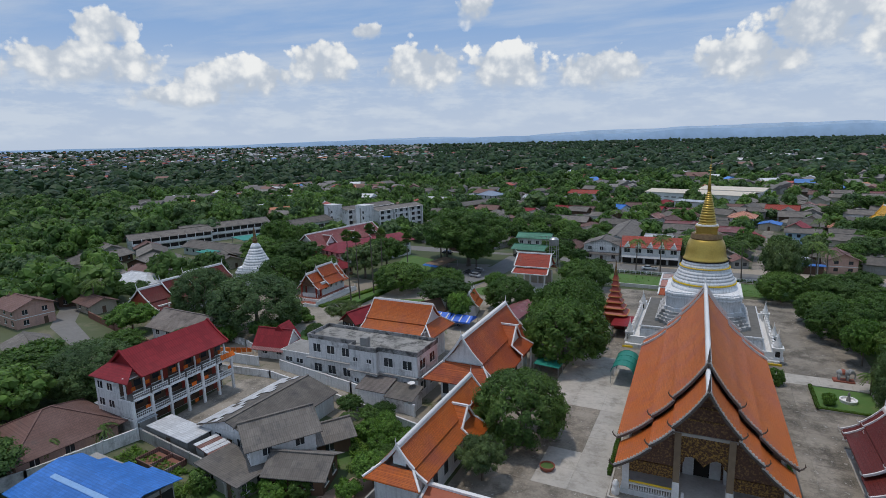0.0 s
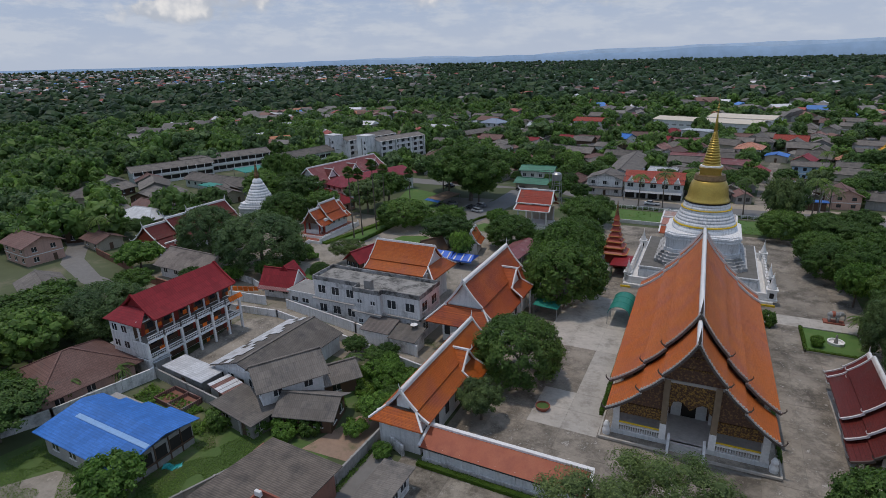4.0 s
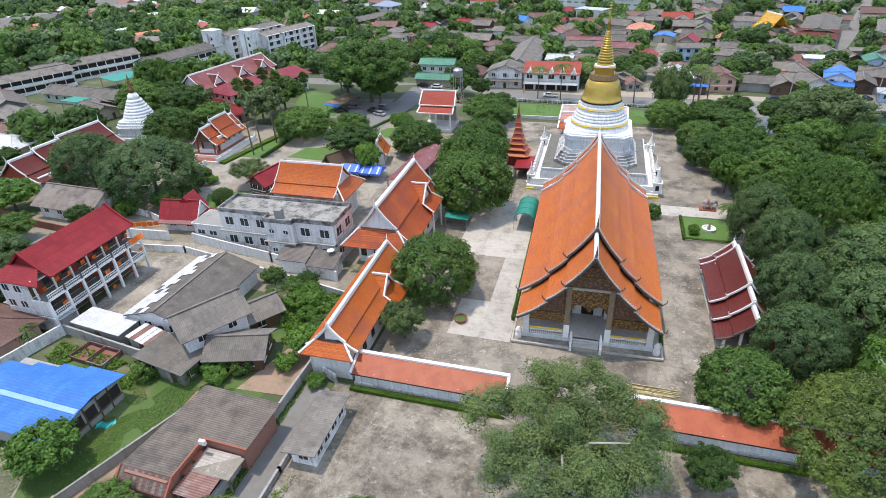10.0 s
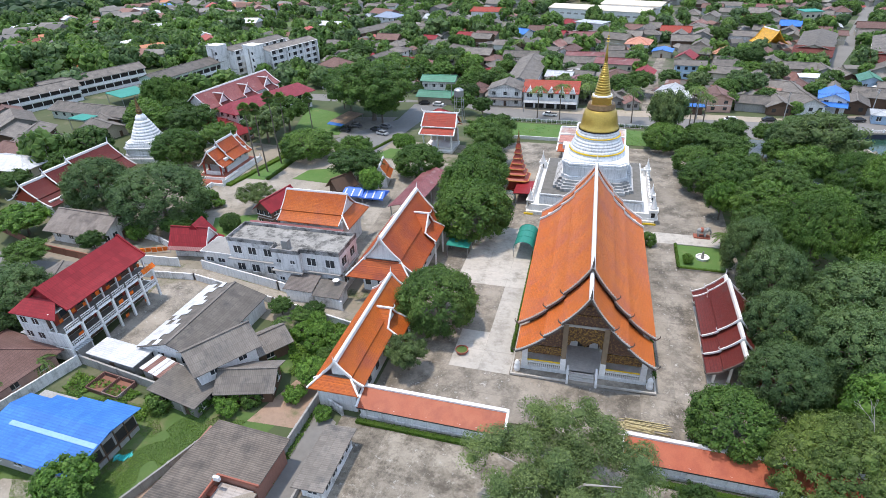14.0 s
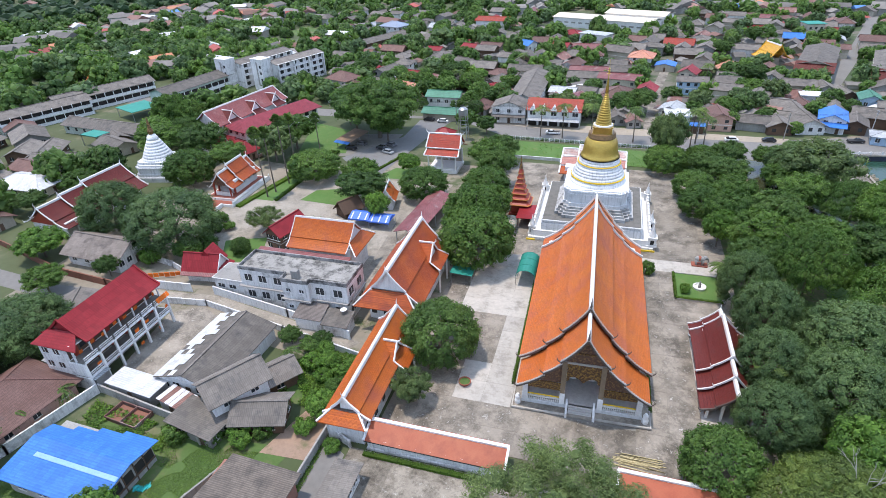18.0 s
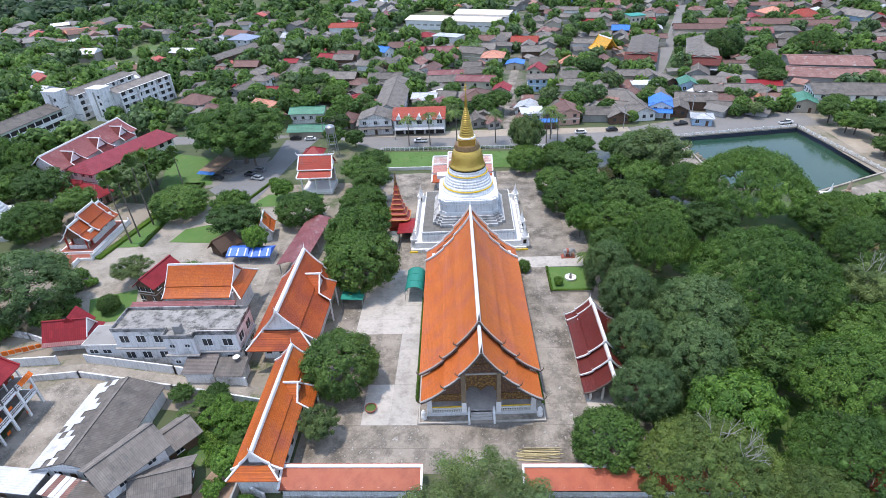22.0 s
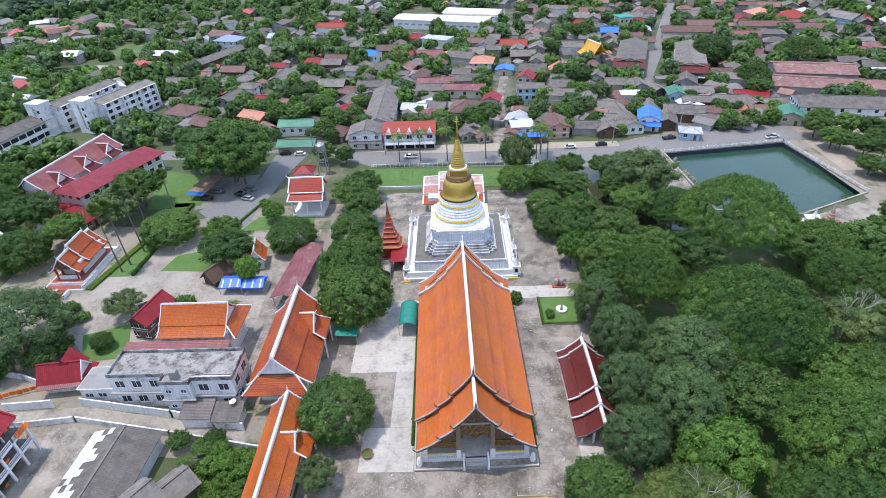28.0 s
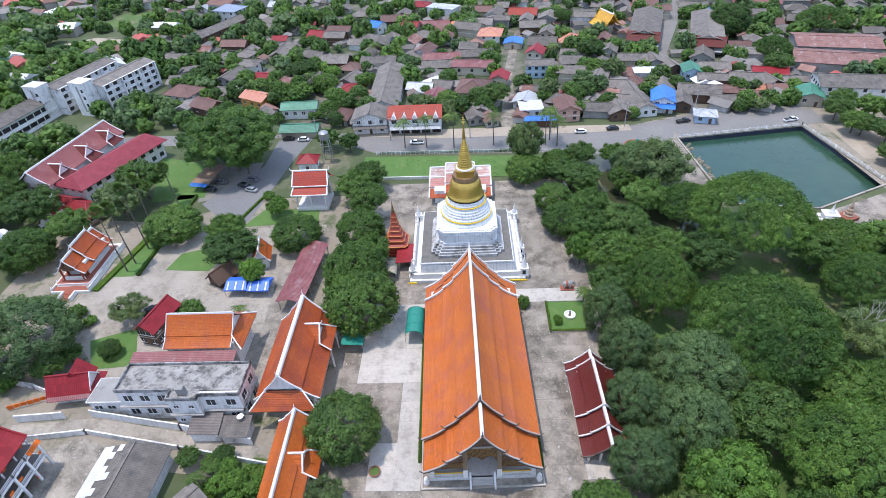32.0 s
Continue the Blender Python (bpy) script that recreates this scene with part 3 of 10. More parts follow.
def sheet(name, pts, z, material, label="", kind="structure", thick=0.0, category=""):
    """A flat piece of ground with corners pts."""
    g = Geo()
    if thick:
        g.slab([(x, y, z) for x, y in pts], thick)
    else:
        g.add([(x, y, z) for x, y in pts], [tuple(range(len(pts)))])
    return tagged(part(name, g, material), label, category, kind=kind)

# ---- ground ----
def plain_z(x, y):
    """The plain lies flat for two kilometres and then rises a little, more towards the west."""
    r = math.hypot(x, y)
    a = math.degrees(math.atan2(x, y))
    k = min(1.0, max(0.0, (r - 1800) / 2900))
    return k * k * (3 - 2 * k) * 52.0 * min(1.1, max(0.0, (14 - a) / 78)) if abs(a) < 115 else 0.0


POND = [(74, 131), (120, 137), (126, 96), (100, 84), (76, 88)]
pc = (98.0, 108.0)
g = Geo()
outer = [(pc[0] + 1700 * math.cos(2 * math.pi * k / 60), pc[1] + 1700 * math.sin(2 * math.pi * k / 60), 0) for k in range(60)]
order = sorted(range(5), key=lambda i: math.atan2(POND[i][1] - pc[1], POND[i][0] - pc[0]))
ring = [POND[i] for i in order]
angs = [math.atan2(p[1] - pc[1], p[0] - pc[0]) % (2 * math.pi) for p in ring]
g.v = outer + [(x, y, 0) for x, y in ring]
near = [min(range(5), key=lambda j: min((2 * math.pi * k / 60 - angs[j]) % (2 * math.pi), (angs[j] - 2 * math.pi * k / 60) % (2 * math.pi))) for k in range(60)]
for k in range(60):
    a, b = near[k], near[(k + 1) % 60]
    g.f.append((k, (k + 1) % 60, 60 + a))
    if a != b:
        g.f.append(((k + 1) % 60, 60 + b, 60 + a))
rim = list(range(60))
for R_ in (2300, 2900, 3500, 4100, 4850):
    start = len(g.v)
    for k in range(60):
        x, y = R_ * math.cos(2 * math.pi * k / 60), R_ * math.sin(2 * math.pi * k / 60)
        g.v.append((x, y, plain_z(x, y)))
    g.f += [(rim[k], start + k, start + (k + 1) % 60, rim[(k + 1) % 60]) for k in range(60)]
    rim = list(range(start, start + 60))
g.m = [0] * len(g.f)
tagged(part("ground", g, GROUNDM), "flat plain of grass, scrub and bare earth", "ground", kind="structure")
sheet("water", [(x, y) for x, y in POND], -1.6, WATER, "still green pond water", category="water")
bank = thing("pond_bank", 0, 0, 0, label="dark lined pond bank with pale concrete kerb", category="pond bank", kind="structure")
for i in range(5):
    (ax, ay), (bx, by) = POND[i], POND[(i + 1) % 5]
    g = Geo()
    g.add([(ax, ay, 0), (bx, by, 0), (bx, by, -1.7), (ax, ay, -1.7)], [(0, 1, 2, 3)])
    part("lining", g, LINER, bank)
    part("kerb", Geo().beam((ax, ay, 0.2), (bx, by, 0.2), 0.6, 0.5), YARDC, bank)
    if i < 2:
        n = 14
        for k in range(n + 1):
            x, y = ax + (bx - ax) * k / n, ay + (by - ay) * k / n
            part("rail_post", Geo().box(x - 0.15, x + 0.15, y - 0.15, y + 0.15, 0.4, 1.5), TRIM, bank)
        part("rail", Geo().beam((ax, ay, 1.2), (bx, by, 1.2), 0.12), TRIM, bank)
        part("rail", Geo().beam((ax, ay, 0.8), (bx, by, 0.8), 0.1), TRIM, bank)

# roads and yards
sheet("road", [(-420, 150), (-110, 141), (-60, 146), (-33, 127.5), (37, 124), (66, 116), (76, 139), (128, 146), (128, 155), (88, 151), (60, 143), (-60, 146.5), (-110, 150), (-420, 160)], 0.03, ROADC, "pale worn street with faint markings")
sheet("road_shoulder", [(-45, 143.5), (-10, 138.5), (60, 139), (60, 144), (13, 146), (-45, 147)], 0.06, DIRT, "dusty road shoulder")
sheet("lane", [(11.5, 140), (17.5, 140), (20.6, 203), (28.5, 254), (32, 262), (64, 283), (62, 288), (28, 268), (23.8, 254), (16.8, 203)], 0.05, CONC, "narrow pale concrete lane")
sheet("street", [(83.5, 150), (89, 150), (96, 220), (112, 258.5), (131, 308), (177, 430), (171, 430), (125, 309), (105, 259.5), (90.4, 220.5)], 0.07, ROADC, "long straight concrete street")
sheet("driveway", [(-88, 98), (-74, 84), (-69, 87), (-64, 128), (-60, 146), (-74, 142), (-74, 122)], 0.08, ASPH, "dark asphalt driveway and parking")
sheet("parking", [(-93, 122), (-90, 99), (-76, 104), (-75, 125)], 0.06, CONCD, "worn concrete parking ground")
sheet("side_lane", [(-250, 43), (-208, 38.5), (-175, 25.5), (-160, 14.5), (-140, 8), (-118, 6), (-104, 8), (-104, 12), (-120, 11), (-140, 13), (-158, 20), (-172, 30.5), (-207, 43.5), (-250, 48)], 0.05, ROADC, "pale village lane")
yard = [(-105, 53), (-104, 37), (-94, 36), (-80, 22), (-74, 27), (-48, 28), (-44, 84), (-96, 82)]
sheet("yard_soil", [(-128, 4), (-97, 8), (-44, 2), (-31, 9), (-30, 100), (-66, 100), (-98, 88), (-128, 92)], 0.022, YARDSOIL, "bare trodden soil round the temple yard")
sheet("pond_verge", [(66, 98), (60, 143), (84, 152), (182, 158), (190, 110), (140, 60), (112, 60), (124, 92), (121, 139), (74, 132)], 0.012, YARDSOIL, "dusty ground round the pond")
sheet("yard_concrete", yard, 0.04, YARDC, "pale concrete temple yard")
sheet("alley", [(-37.2, -70), (-33.8, -70), (-33.8, -16), (-37.6, -14)], 0.05, ROADC, "narrow grey concrete alley")
sheet("back_alley", [(-97, 10.5), (-80, 12.6), (-44, 5.6), (-42, 9), (-79.5, 16), (-97, 14.5)], 0.05, YARDC, "pale concrete path beside the wall")
sheet("yard_dirt", [(-47, -19), (-38.7, -18.5), (-38.7, -8.5), (-44, -9.5)], 0.05, REDEARTH, "reddish bare earth yard")
sheet("kuti_yard", [(-83, -11), (-72, -9.5), (-72.5, 8), (-80, 12), (-86, 8)], 0.05, CONC, "stained concrete forecourt")
sheet("grass_lot", [(-80, -20), (-42, -17), (-48, -40), (-62, -60), (-90, -60)], 0.04, SCRUB, "overgrown grass plot with earth tracks", category="grass")
sheet("garden_plot", [(-60, -8), (-40, -9), (-38, 6), (-46, 7)], 0.045, SCRUB, "overgrown garden behind the houses", category="grass")
for nm, pts, lb in (("lawn", [(-116, 132), (-94, 124), (-88.5, 102), (-106, 100)], "bright green mown lawn"), ("lawn", [(-70, 84), (-66, 93), (-48, 93), (-47, 86)], "small green lawn"),
                    ("lawn", [(-93, 38), (-83, 42), (-78, 30), (-88, 29)], "small green lawn"), ("lawn", [(-38, 111), (-38, 126), (30, 122), (30, 108)], "green lawn beside the road fence"),
                    ("lawn", [(-85.7, 64.3), (-73, 63.3), (-71, 70), (-77.2, 74), (-84, 71.5)], "planted green island bed"), ("lawn", [(-100, 62), (-93.5, 62), (-92, 104), (-98, 104)], "strip of green hedge lawn")):
    sheet(nm, pts, 0.09, LAWN, lb, category="lawn")
sheet("pond_road", [(74.5, 132.5), (121, 138.5), (130, 139), (130, 152), (88, 150.5), (76, 143)], 0.065, ROADC, "pale street along the pond")
sheet("annex_yard", [(-50.5, 23.5), (-42, 23.5), (-45, 62), (-53, 62)], 0.06, CONC, "stained concrete yard behind the office")
sheet("dirt_yard", [(-74, -36), (-66, -34.6), (-62.5, -41), (-66, -52), (-86, -52)], 0.05, YARDC, "pale bare yard beside the blue-roofed house")
sheet("dirt_track", [(-62, -47), (-55, -36), (-50, -22), (-48, -22.5), (-52.5, -36), (-57, -48)], 0.055, REDEARTH, "worn earth track through the grass")
sheet("bare_field", [(-243, 318), (-205, 314), (-212, 356), (-240, 350)], 0.06, SCRUB, "pale dry field")
sheet("sand_lot", [(-245, 285), (-200, 264), (-206, 288), (-230, 296)], 0.06, DIRT, "sandy building plot")
sheet("canal", [(40, 122), (50, 120), (50, 95), (64, 78), (60, 60), (54, 60), (56, 76), (42, 92)], 0.05, MURK, "murky green canal", category="water")
sheet("woodland_floor", [(30, -60), (110, -60), (110, 70), (76, 84), (60, 100), (30, 95), (27, 60), (29, -10)], 0.02, SCRUB, "shaded woodland floor with grass", category="grass")

sheet("town_ground", [(-120, 152), (12, 150), (20, 150), (84, 154), (180, 158), (330, 420), (-230, 420)], 0.015, TOWNSOIL, "dusty trodden ground between the houses")
sheet("promenade", [(66, 104), (73.5, 84), (75, 86), (74, 131), (71.5, 131)], 0.08, CONC, "pale concrete walk beside the pond")
sheet("sand_yard", [(128, 138), (128, 112), (142, 110), (146, 134)], 0.05, DIRT, "sandy lot beside the pond")
sheet("shrine_court", [(92, 83), (100, 82), (124, 92), (116, 66), (94, 68)], 0.07, CONC, "pale paved court beside the pond")

# temple court: big cast slabs, each one piece
random.seed(4)


def slab_field(name, x0, x1, y0, y1, nx, ny, material, label, z=0.10, skip=None, alt=None):
    base = sheet(name, [(x0, y0), (x1, y0), (x1, y1), (x0, y1)], z - 0.04, CONCD, label, category="pavement")
    dx, dy = (x1 - x0) / nx, (y1 - y0) / ny
    for i in range(nx):
        for j in range(ny):
            cx, cy = x0 + (i + 0.5) * dx, y0 + (j + 0.5) * dy
            if skip and skip(cx, cy):
                continue
            mt = alt(cx, cy) if alt else material
            gg = Geo()
            e = 0.012
            gg.box(cx - dx / 2 + e, cx + dx / 2 - e, cy - dy / 2 + e, cy + dy / 2 - e, z - 0.05, z + random.uniform(0, 0.012))
            ob = part("slab", gg, mt, base)
    return base


def court_mat(x, y):
    if -24.5 < x < -11 and 22 < y < 50:
        return CONCL
    if -16 < x < -11 and -1 < y < 22:
        return CONCL
    if -21 < x < -16 and -1 < y < 8:
        return CONCL
    if 14 < x < 16 and 40 < y < 54 or 46 < y < 52 and 10 < x < 30:
        return CONCL
    return CONC


slab_field("temple_court", -31, 29, -10, 106, 12, 24, CONC, "weathered concrete temple court with pale slabs", alt=court_mat,
           skip=lambda x, y: (-10.5 < x < 10.5 and 2 < y < 46) or (-15 < x < 12 and 58 < y < 84))
slab_field("front_lot", -33.5, 34, -62, -14.4, 9, 6, LOTC, "stained grey concrete forecourt outside the wall", z=0.09)
BAMBOO = surf("dry_bamboo", (0.55, 0.46, 0.24), (0.46, 0.38, 0.2), 0.6)
bam = thing("bamboo_pole_stack", 0, 0, 0, 0, "heap of dry yellow bamboo poles", "bamboo poles")
for k in range(26):
    yy = -6.4 + random.uniform(-1.2, 1.2)
    xx = random.uniform(5.5, 7.0)
    part("pole", Geo().beam((xx, yy, 0.16 + 0.02 * (k % 4)), (xx + random.uniform(5.0, 6.5), yy - random.uniform(-0.2, 0.5), 0.16 + 0.02 * (k % 4)), 0.09), BAMBOO, bam)


# ---- temple roofs ----
def seg_pts(s, n=4, sag=0.035):
    x0, z0, x1, z1 = s
    L = math.hypot(x1 - x0, z1 - z0)
    out = []
    for k in range(n + 1):
        t = k / n
        b = 4 * t * (1 - t) * sag * L
        out.append((x0 + (x1 - x0) * t - b * 0.5, z0 + (z1 - z0) * t - b))
    return out


def hook(g, x, y, z, side, s=1.0):
    """A small curled finial at a roof corner."""
    g.tube([(x, y, z - 0.1), (x + side * 0.45 * s, y, z + 0.1 * s), (x + side * 0.75 * s, y, z + 0.55 * s), (x + side * 0.62 * s, y, z + 1.05 * s)], (0.17 * s, 0.16 * s, 0.11 * s, 0.03 * s), 6)


def thai_roof(par, segs, y0, y1, tile, trim=None, ends=(1, 1), lean=(0.0, 0.0), chofa=1.0, hooks=0.7, ridge=0.4, teeth=False, bw=0.30, thick=0.16, roofname="roof_slope"):
    trim = trim or TRIM
    xm = segs[-1][2]
    for side in (-1, 1):
        for s in segs:
            pts = seg_pts(s)
            g = Geo()
            n = len(pts)
            v = []
            for x, z in pts:
                ya, yb = y0 + lean[0] * x / xm, y1 + lean[1] * x / xm
                v += [(side * x, ya, z), (side * x, yb, z), (side * x, ya, z - thick), (side * x, yb, z - thick)]
            for k in range(n - 1):
                a, b = 4 * k, 4 * k + 4
                q = [(a, b, b + 1, a + 1), (a + 2, a + 3, b + 3, b + 2), (a, a + 2, b + 2, b), (a + 1, b + 1, b + 3, a + 3)]
                g.f += q if side < 0 else [tuple(reversed(t)) for t in q]
            g.f += [(0, 1, 3, 2), (4 * n - 4, 4 * n - 2, 4 * n - 1, 4 * n - 3)]
            g.v, g.m = v, [0] * len(g.f)
            part(roofname, g, tile, par)
    if ridge:
        zt = segs[0][1]
        g = Geo()
        w = ridge / 2
        prof = [(-w * 1.3, zt - 0.3), (-w, zt + 0.16), (-w * 0.5, zt + 0.30), (w * 0.5, zt + 0.30), (w, zt + 0.16), (w * 1.3, zt - 0.3)]
        g.v = [(x, y, z) for y in (y0, y1) for x, z in prof]
        g.f = [(k, k + 1, k + 7, k + 6) for k in range(5)] + [tuple(range(6)), tuple(reversed(range(6, 12))), (5, 0, 6, 11)]
        g.m = [0] * len(g.f)
        part("ridge_cap", g, TRIM, par)
    for e, yy, le, d in ((ends[0], y0, lean[0], -1), (ends[1], y1, lean[1], 1)):
        if not e:
            continue
        for side in (-1, 1):
            for s in segs:
                g = Geo()
                pts = seg_pts(s)
                for (xa, za), (xb, zb) in zip(pts[:-1], pts[1:]):
                    g.beam((side * xa, yy + le * xa / xm + d * 0.1, za + 0.08), (side * xb, yy + le * xb / xm + d * 0.1, zb + 0.08), bw, bw * 1.25)
                    if teeth:
                        L = math.hypot(xb - xa, zb - za)
                        for k in range(max(1, int(L / 0.42))):
                            t = (k + 0.5) / max(1, int(L / 0.42))
                            x, z, y = xa + (xb - xa) * t, za + (zb - za) * t, yy + le * (xa + (xb - xa) * t) / xm + d * 0.1
                            g.lathe([(0.15, z + 0.12), (0.13, z + 0.32), (0.04, z + 0.42)], 6, side * x, y)
                if teeth:
                    part("barge_edge", g, PALEW, par)
                    g = Geo()
                    for (xa, za), (xb, zb) in zip(pts[:-1], pts[1:]):
                        g.beam((side * xa, yy + le * xa / xm + d * 0.16, za - 0.14), (side * xb, yy + le * xb / xm + d * 0.16, zb - 0.10), 0.12, 0.28)
                if hooks:
                    x, z = s[2], s[3]
                    hook(g, side * x, yy + le * x / xm + d * 0.1, z + 0.15, side, hooks)
                part("barge_board", g, trim, par)
        if chofa:
            g = Geo()
            z = segs[0][1]
            g.tube([(0, yy, z), (0, yy + d * 0.35 * chofa, z + 0.55 * chofa), (0, yy + d * 0.3 * chofa, z + 1.1 * chofa), (0, yy + d * 0.62 * chofa, z + 1.75 * chofa), (0, yy + d * 0.5 * chofa, z + 2.6 * chofa)],
                   [0.26 * chofa, 0.22 * chofa, 0.15 * chofa, 0.10 * chofa, 0.02 * chofa], 7)
            part("apex_finial", g, trim, par)


def gable(par, segs, y, zb, material, name="gable_wall", t=0.2, inset=0.15):
    top = []
    for s in segs:
        for x, z in seg_pts(s, 2):
            if z - 0.25 > zb:
                top.append((max(x - inset, 0), z - 0.25))
    pts = [(-x, z) for x, z in reversed(top)] + top[1:]
    xe = top[-1][0]
    pts = [(-xe, zb)] + pts + [(xe, zb)]
    n = len(pts)
    g = Geo()
    g.v = [(x, y, z) for x, z in pts] + [(x, y + t, z) for x, z in pts]
    g.f = [tuple(range(n)), tuple(reversed(range(n, 2 * n)))] + [(i, i + n, (i + 1) % n + n, (i + 1) % n) for i in range(n)]
    g.m = [0] * len(g.f)
    return part(name, g, material, par)


def balusters(par, x0, x1, y, z, h=0.75, step=0.3, axis="x"):
    g = Geo()
    n = max(2, int(abs(x1 - x0) / step))
    for k in range(n):
        c = x0 + (x1 - x0) * (k + 0.5) / n
        px, py = (c, y) if axis == "x" else (y, c)
        g.lathe([(0.07, z), (0.10, z + h * 0.3), (0.05, z + h * 0.6), (0.08, z + h)], 6, px, py)
    part("balustrade", g, TRIM, par)
    a, b = ((x0, y, z + h + 0.07), (x1, y, z + h + 0.07)) if axis == "x" else ((y, x0, z + h + 0.07), (y, x1, z + h + 0.07))
    part("handrail", Geo().beam(a, b, 0.28, 0.16), TRIM, par)


# ---- main assembly hall ----
COLUMN_GILT = surf("dull_gilt_column", (0.27, 0.20, 0.13), (0.20, 0.145, 0.095), 0.6, big=1.5)
vih = thing("assembly_hall", 0.25, 0.0, 0, 1.7, "large temple hall with tiered orange tile roof and white ridges", "temple hall")
part("plinth", Geo().box(-11.0, 11.0, 0, 50, 0, 0.45, bev=0.1), CONC, vih, "low grey plinth")
part("plinth_kerb", Geo().box(-11.05, -2.4, -0.05, 0.22, 0.3, 0.62, bev=0.04).box(2.4, 11.05, -0.05, 0.22, 0.3, 0.62, bev=0.04).box(-11.05, -10.8, 0.2, 50, 0.3, 0.62, bev=0.04).box(10.8, 11.05, 0.2, 50, 0.3, 0.62, bev=0.04), CONCL, vih, "raised pale kerb round the plinth")
part("floor_base", Geo().box(-9.6, 9.6, 1.6, 47, 0.4, 1.15, bev=0.06), WHITE, vih)
PORCHT = surf("pale_floor_tiles", (0.58, 0.56, 0.53), (0.50, 0.48, 0.45), 0.35, big=0.8, stain=(0.40, 0.38, 0.36), bump=0.1)
part("porch_floor", Geo().box(-9.3, 9.3, 1.9, 9, 1.15, 1.22), PORCHT, vih, "pale tiled porch floor")
for k in range(5):
    part("step", Geo().box(-1.9, 1.9, 0.1 + 0.36 * k, 2.0, 0.1 + 0.21 * k, 0.31 + 0.21 * k), PORCHT, vih)
for s in (-1, 1):
    g = Geo()
    g.add([(s * 2.0, -0.2, 0), (s * 2.35, -0.2, 0), (s * 2.35, 2.1, 0), (s * 2.0, 2.1, 0), (s * 2.0, -0.2, 0.9), (s * 2.35, -0.2, 0.9), (s * 2.35, 2.1, 2.0), (s * 2.0, 2.1, 2.0)],
          [(0, 1, 5, 4), (1, 2, 6, 5), (2, 3, 7, 6), (3, 0, 4, 7), (4, 5, 6, 7)])
    part("stair_cheek", g, TRIM, vih)
    balusters(vih, s * 2.6, s * 8.7, 1.75, 1.22)
    balusters(vih, 1.9, 8.0, s * 9.1, 1.22, axis="y")
    part("yellow_band", Geo().box(min(s * 3.2, s * 8.7), max(s * 3.2, s * 8.7), 1.93, 2.0, 2.1, 2.36), YBAND, vih, "yellow cloth along the balustrade")
    for x, h in ((3.0, 10.2), (9.0, 5.0)):
        for y in (2.0, 7.5):
            if x > 5 and y > 7:
                continue
            c = part("column", Geo().box(s * x - 0.42, s * x + 0.42, y - 0.42, y + 0.42, 1.15, 3.5 if x < 5 else h), TRIM, vih)
            if x < 5:
                part("column_shaft", Geo().box(s * x - 0.38, s * x + 0.38, y - 0.38, y + 0.38, 3.5, h), COLUMN_GILT, vih, "dull gilded column shaft")
    part("side_wall", Geo().box(min(s * 8.9, s * 9.3), max(s * 8.9, s * 9.3), 8, 46, 1.15, 6.2), WHITE, vih)
    for k in range(9):
        y = 10.5 + k * 4.0
        w = part("side_window", Geo().box(min(s * 9.28, s * 9.36), max(s * 9.28, s * 9.36), y - 0.6, y + 0.6, 2.4, 4.4), DARK, vih)
        part("window_lintel", Geo().box(min(s * 9.3, s * 9.42), max(s * 9.3, s * 9.42), y - 0.8, y + 0.8, 4.4, 4.65), GOLDW, w)
        part("window_sill", Geo().box(min(s * 9.3, s * 9.42), max(s * 9.3, s * 9.42), y - 0.8, y + 0.8, 2.2, 2.4), GOLDW, w)
        part("eave_bracket", Geo().beam((s * 9.2, y + 2, 3.8), (s * 10.3, y + 2, 4.9), 0.12, 0.3), GOLDW, vih)
    part("frieze_panel", Geo().box(min(s * 3.4, s * 8.6), max(s * 3.4, s * 8.6), 1.95, 2.1, 3.7, 5.3), GOLDW, vih, "gilded carved frieze")
    part("upper_panel", Geo().add([(s * 3.3, 2.05, 5.4), (s * 8.4, 2.05, 5.4), (s * 6.0, 2.05, 7.9), (s * 3.3, 2.05, 11.0)], [(0, 1, 2, 3)]), CARVED, vih, "dark brown boarded panel")
    part("lion_statue", Geo().lathe([(0.5, 0.4), (0.55, 1.0), (0.4, 1.5), (0.45, 1.9), (0.2, 2.4)], 10, s * 10.1, 1.2), TRIM, vih)
part("front_wall", Geo().box(-9.0, -1.6, 8.0, 8.3, 1.15, 6.3).box(1.6, 9.0, 8.0, 8.3, 1.15, 6.3).box(-1.6, 1.6, 8.0, 8.3, 4.8, 12), CARVED, vih, "dark timber front wall")
part("rear_wall", Geo().box(-9.0, 9.0, 45.7, 46.0, 1.15, 6.3), WHITE, vih)
dr = part("door_1", Geo().box(-0.95, 0.95, 7.92, 8.02, 1.2, 4.6), DARK, vih, "doorway with its inner shade as a dark panel")
for s in (-1, 1):
    part("door_leaf", Geo().box(min(s * 0.95, s * 2.3), max(s * 0.95, s * 2.3), 7.8, 7.9, 1.2, 4.9), TRIM, dr, "white door panel")
cusp = [(2.6, 9.85), (-2.6, 9.85), (-2.6, 6.0), (-2.25, 6.3), (-2.1, 7.0), (-1.4, 7.2), (-0.9, 7.0), (-0.45, 6.6), (0, 6.1), (0.45, 6.6), (0.9, 7.0), (1.4, 7.2), (2.1, 7.0), (2.25, 6.3), (2.6, 6.0)]
gc = Geo()
gc.v = [(x, 1.9, z) for x, z in cusp] + [(x, 2.1, z) for x, z in cusp]
gc.f = [tuple(range(15)), tuple(reversed(range(15, 30)))] + [(i, (i + 1) % 15, (i + 1) % 15 + 15, i + 15) for i in range(15)]
gc.m = [0] * 17
part("beam_panel", gc, GOLDW, vih, "gilded carved panel between the columns")
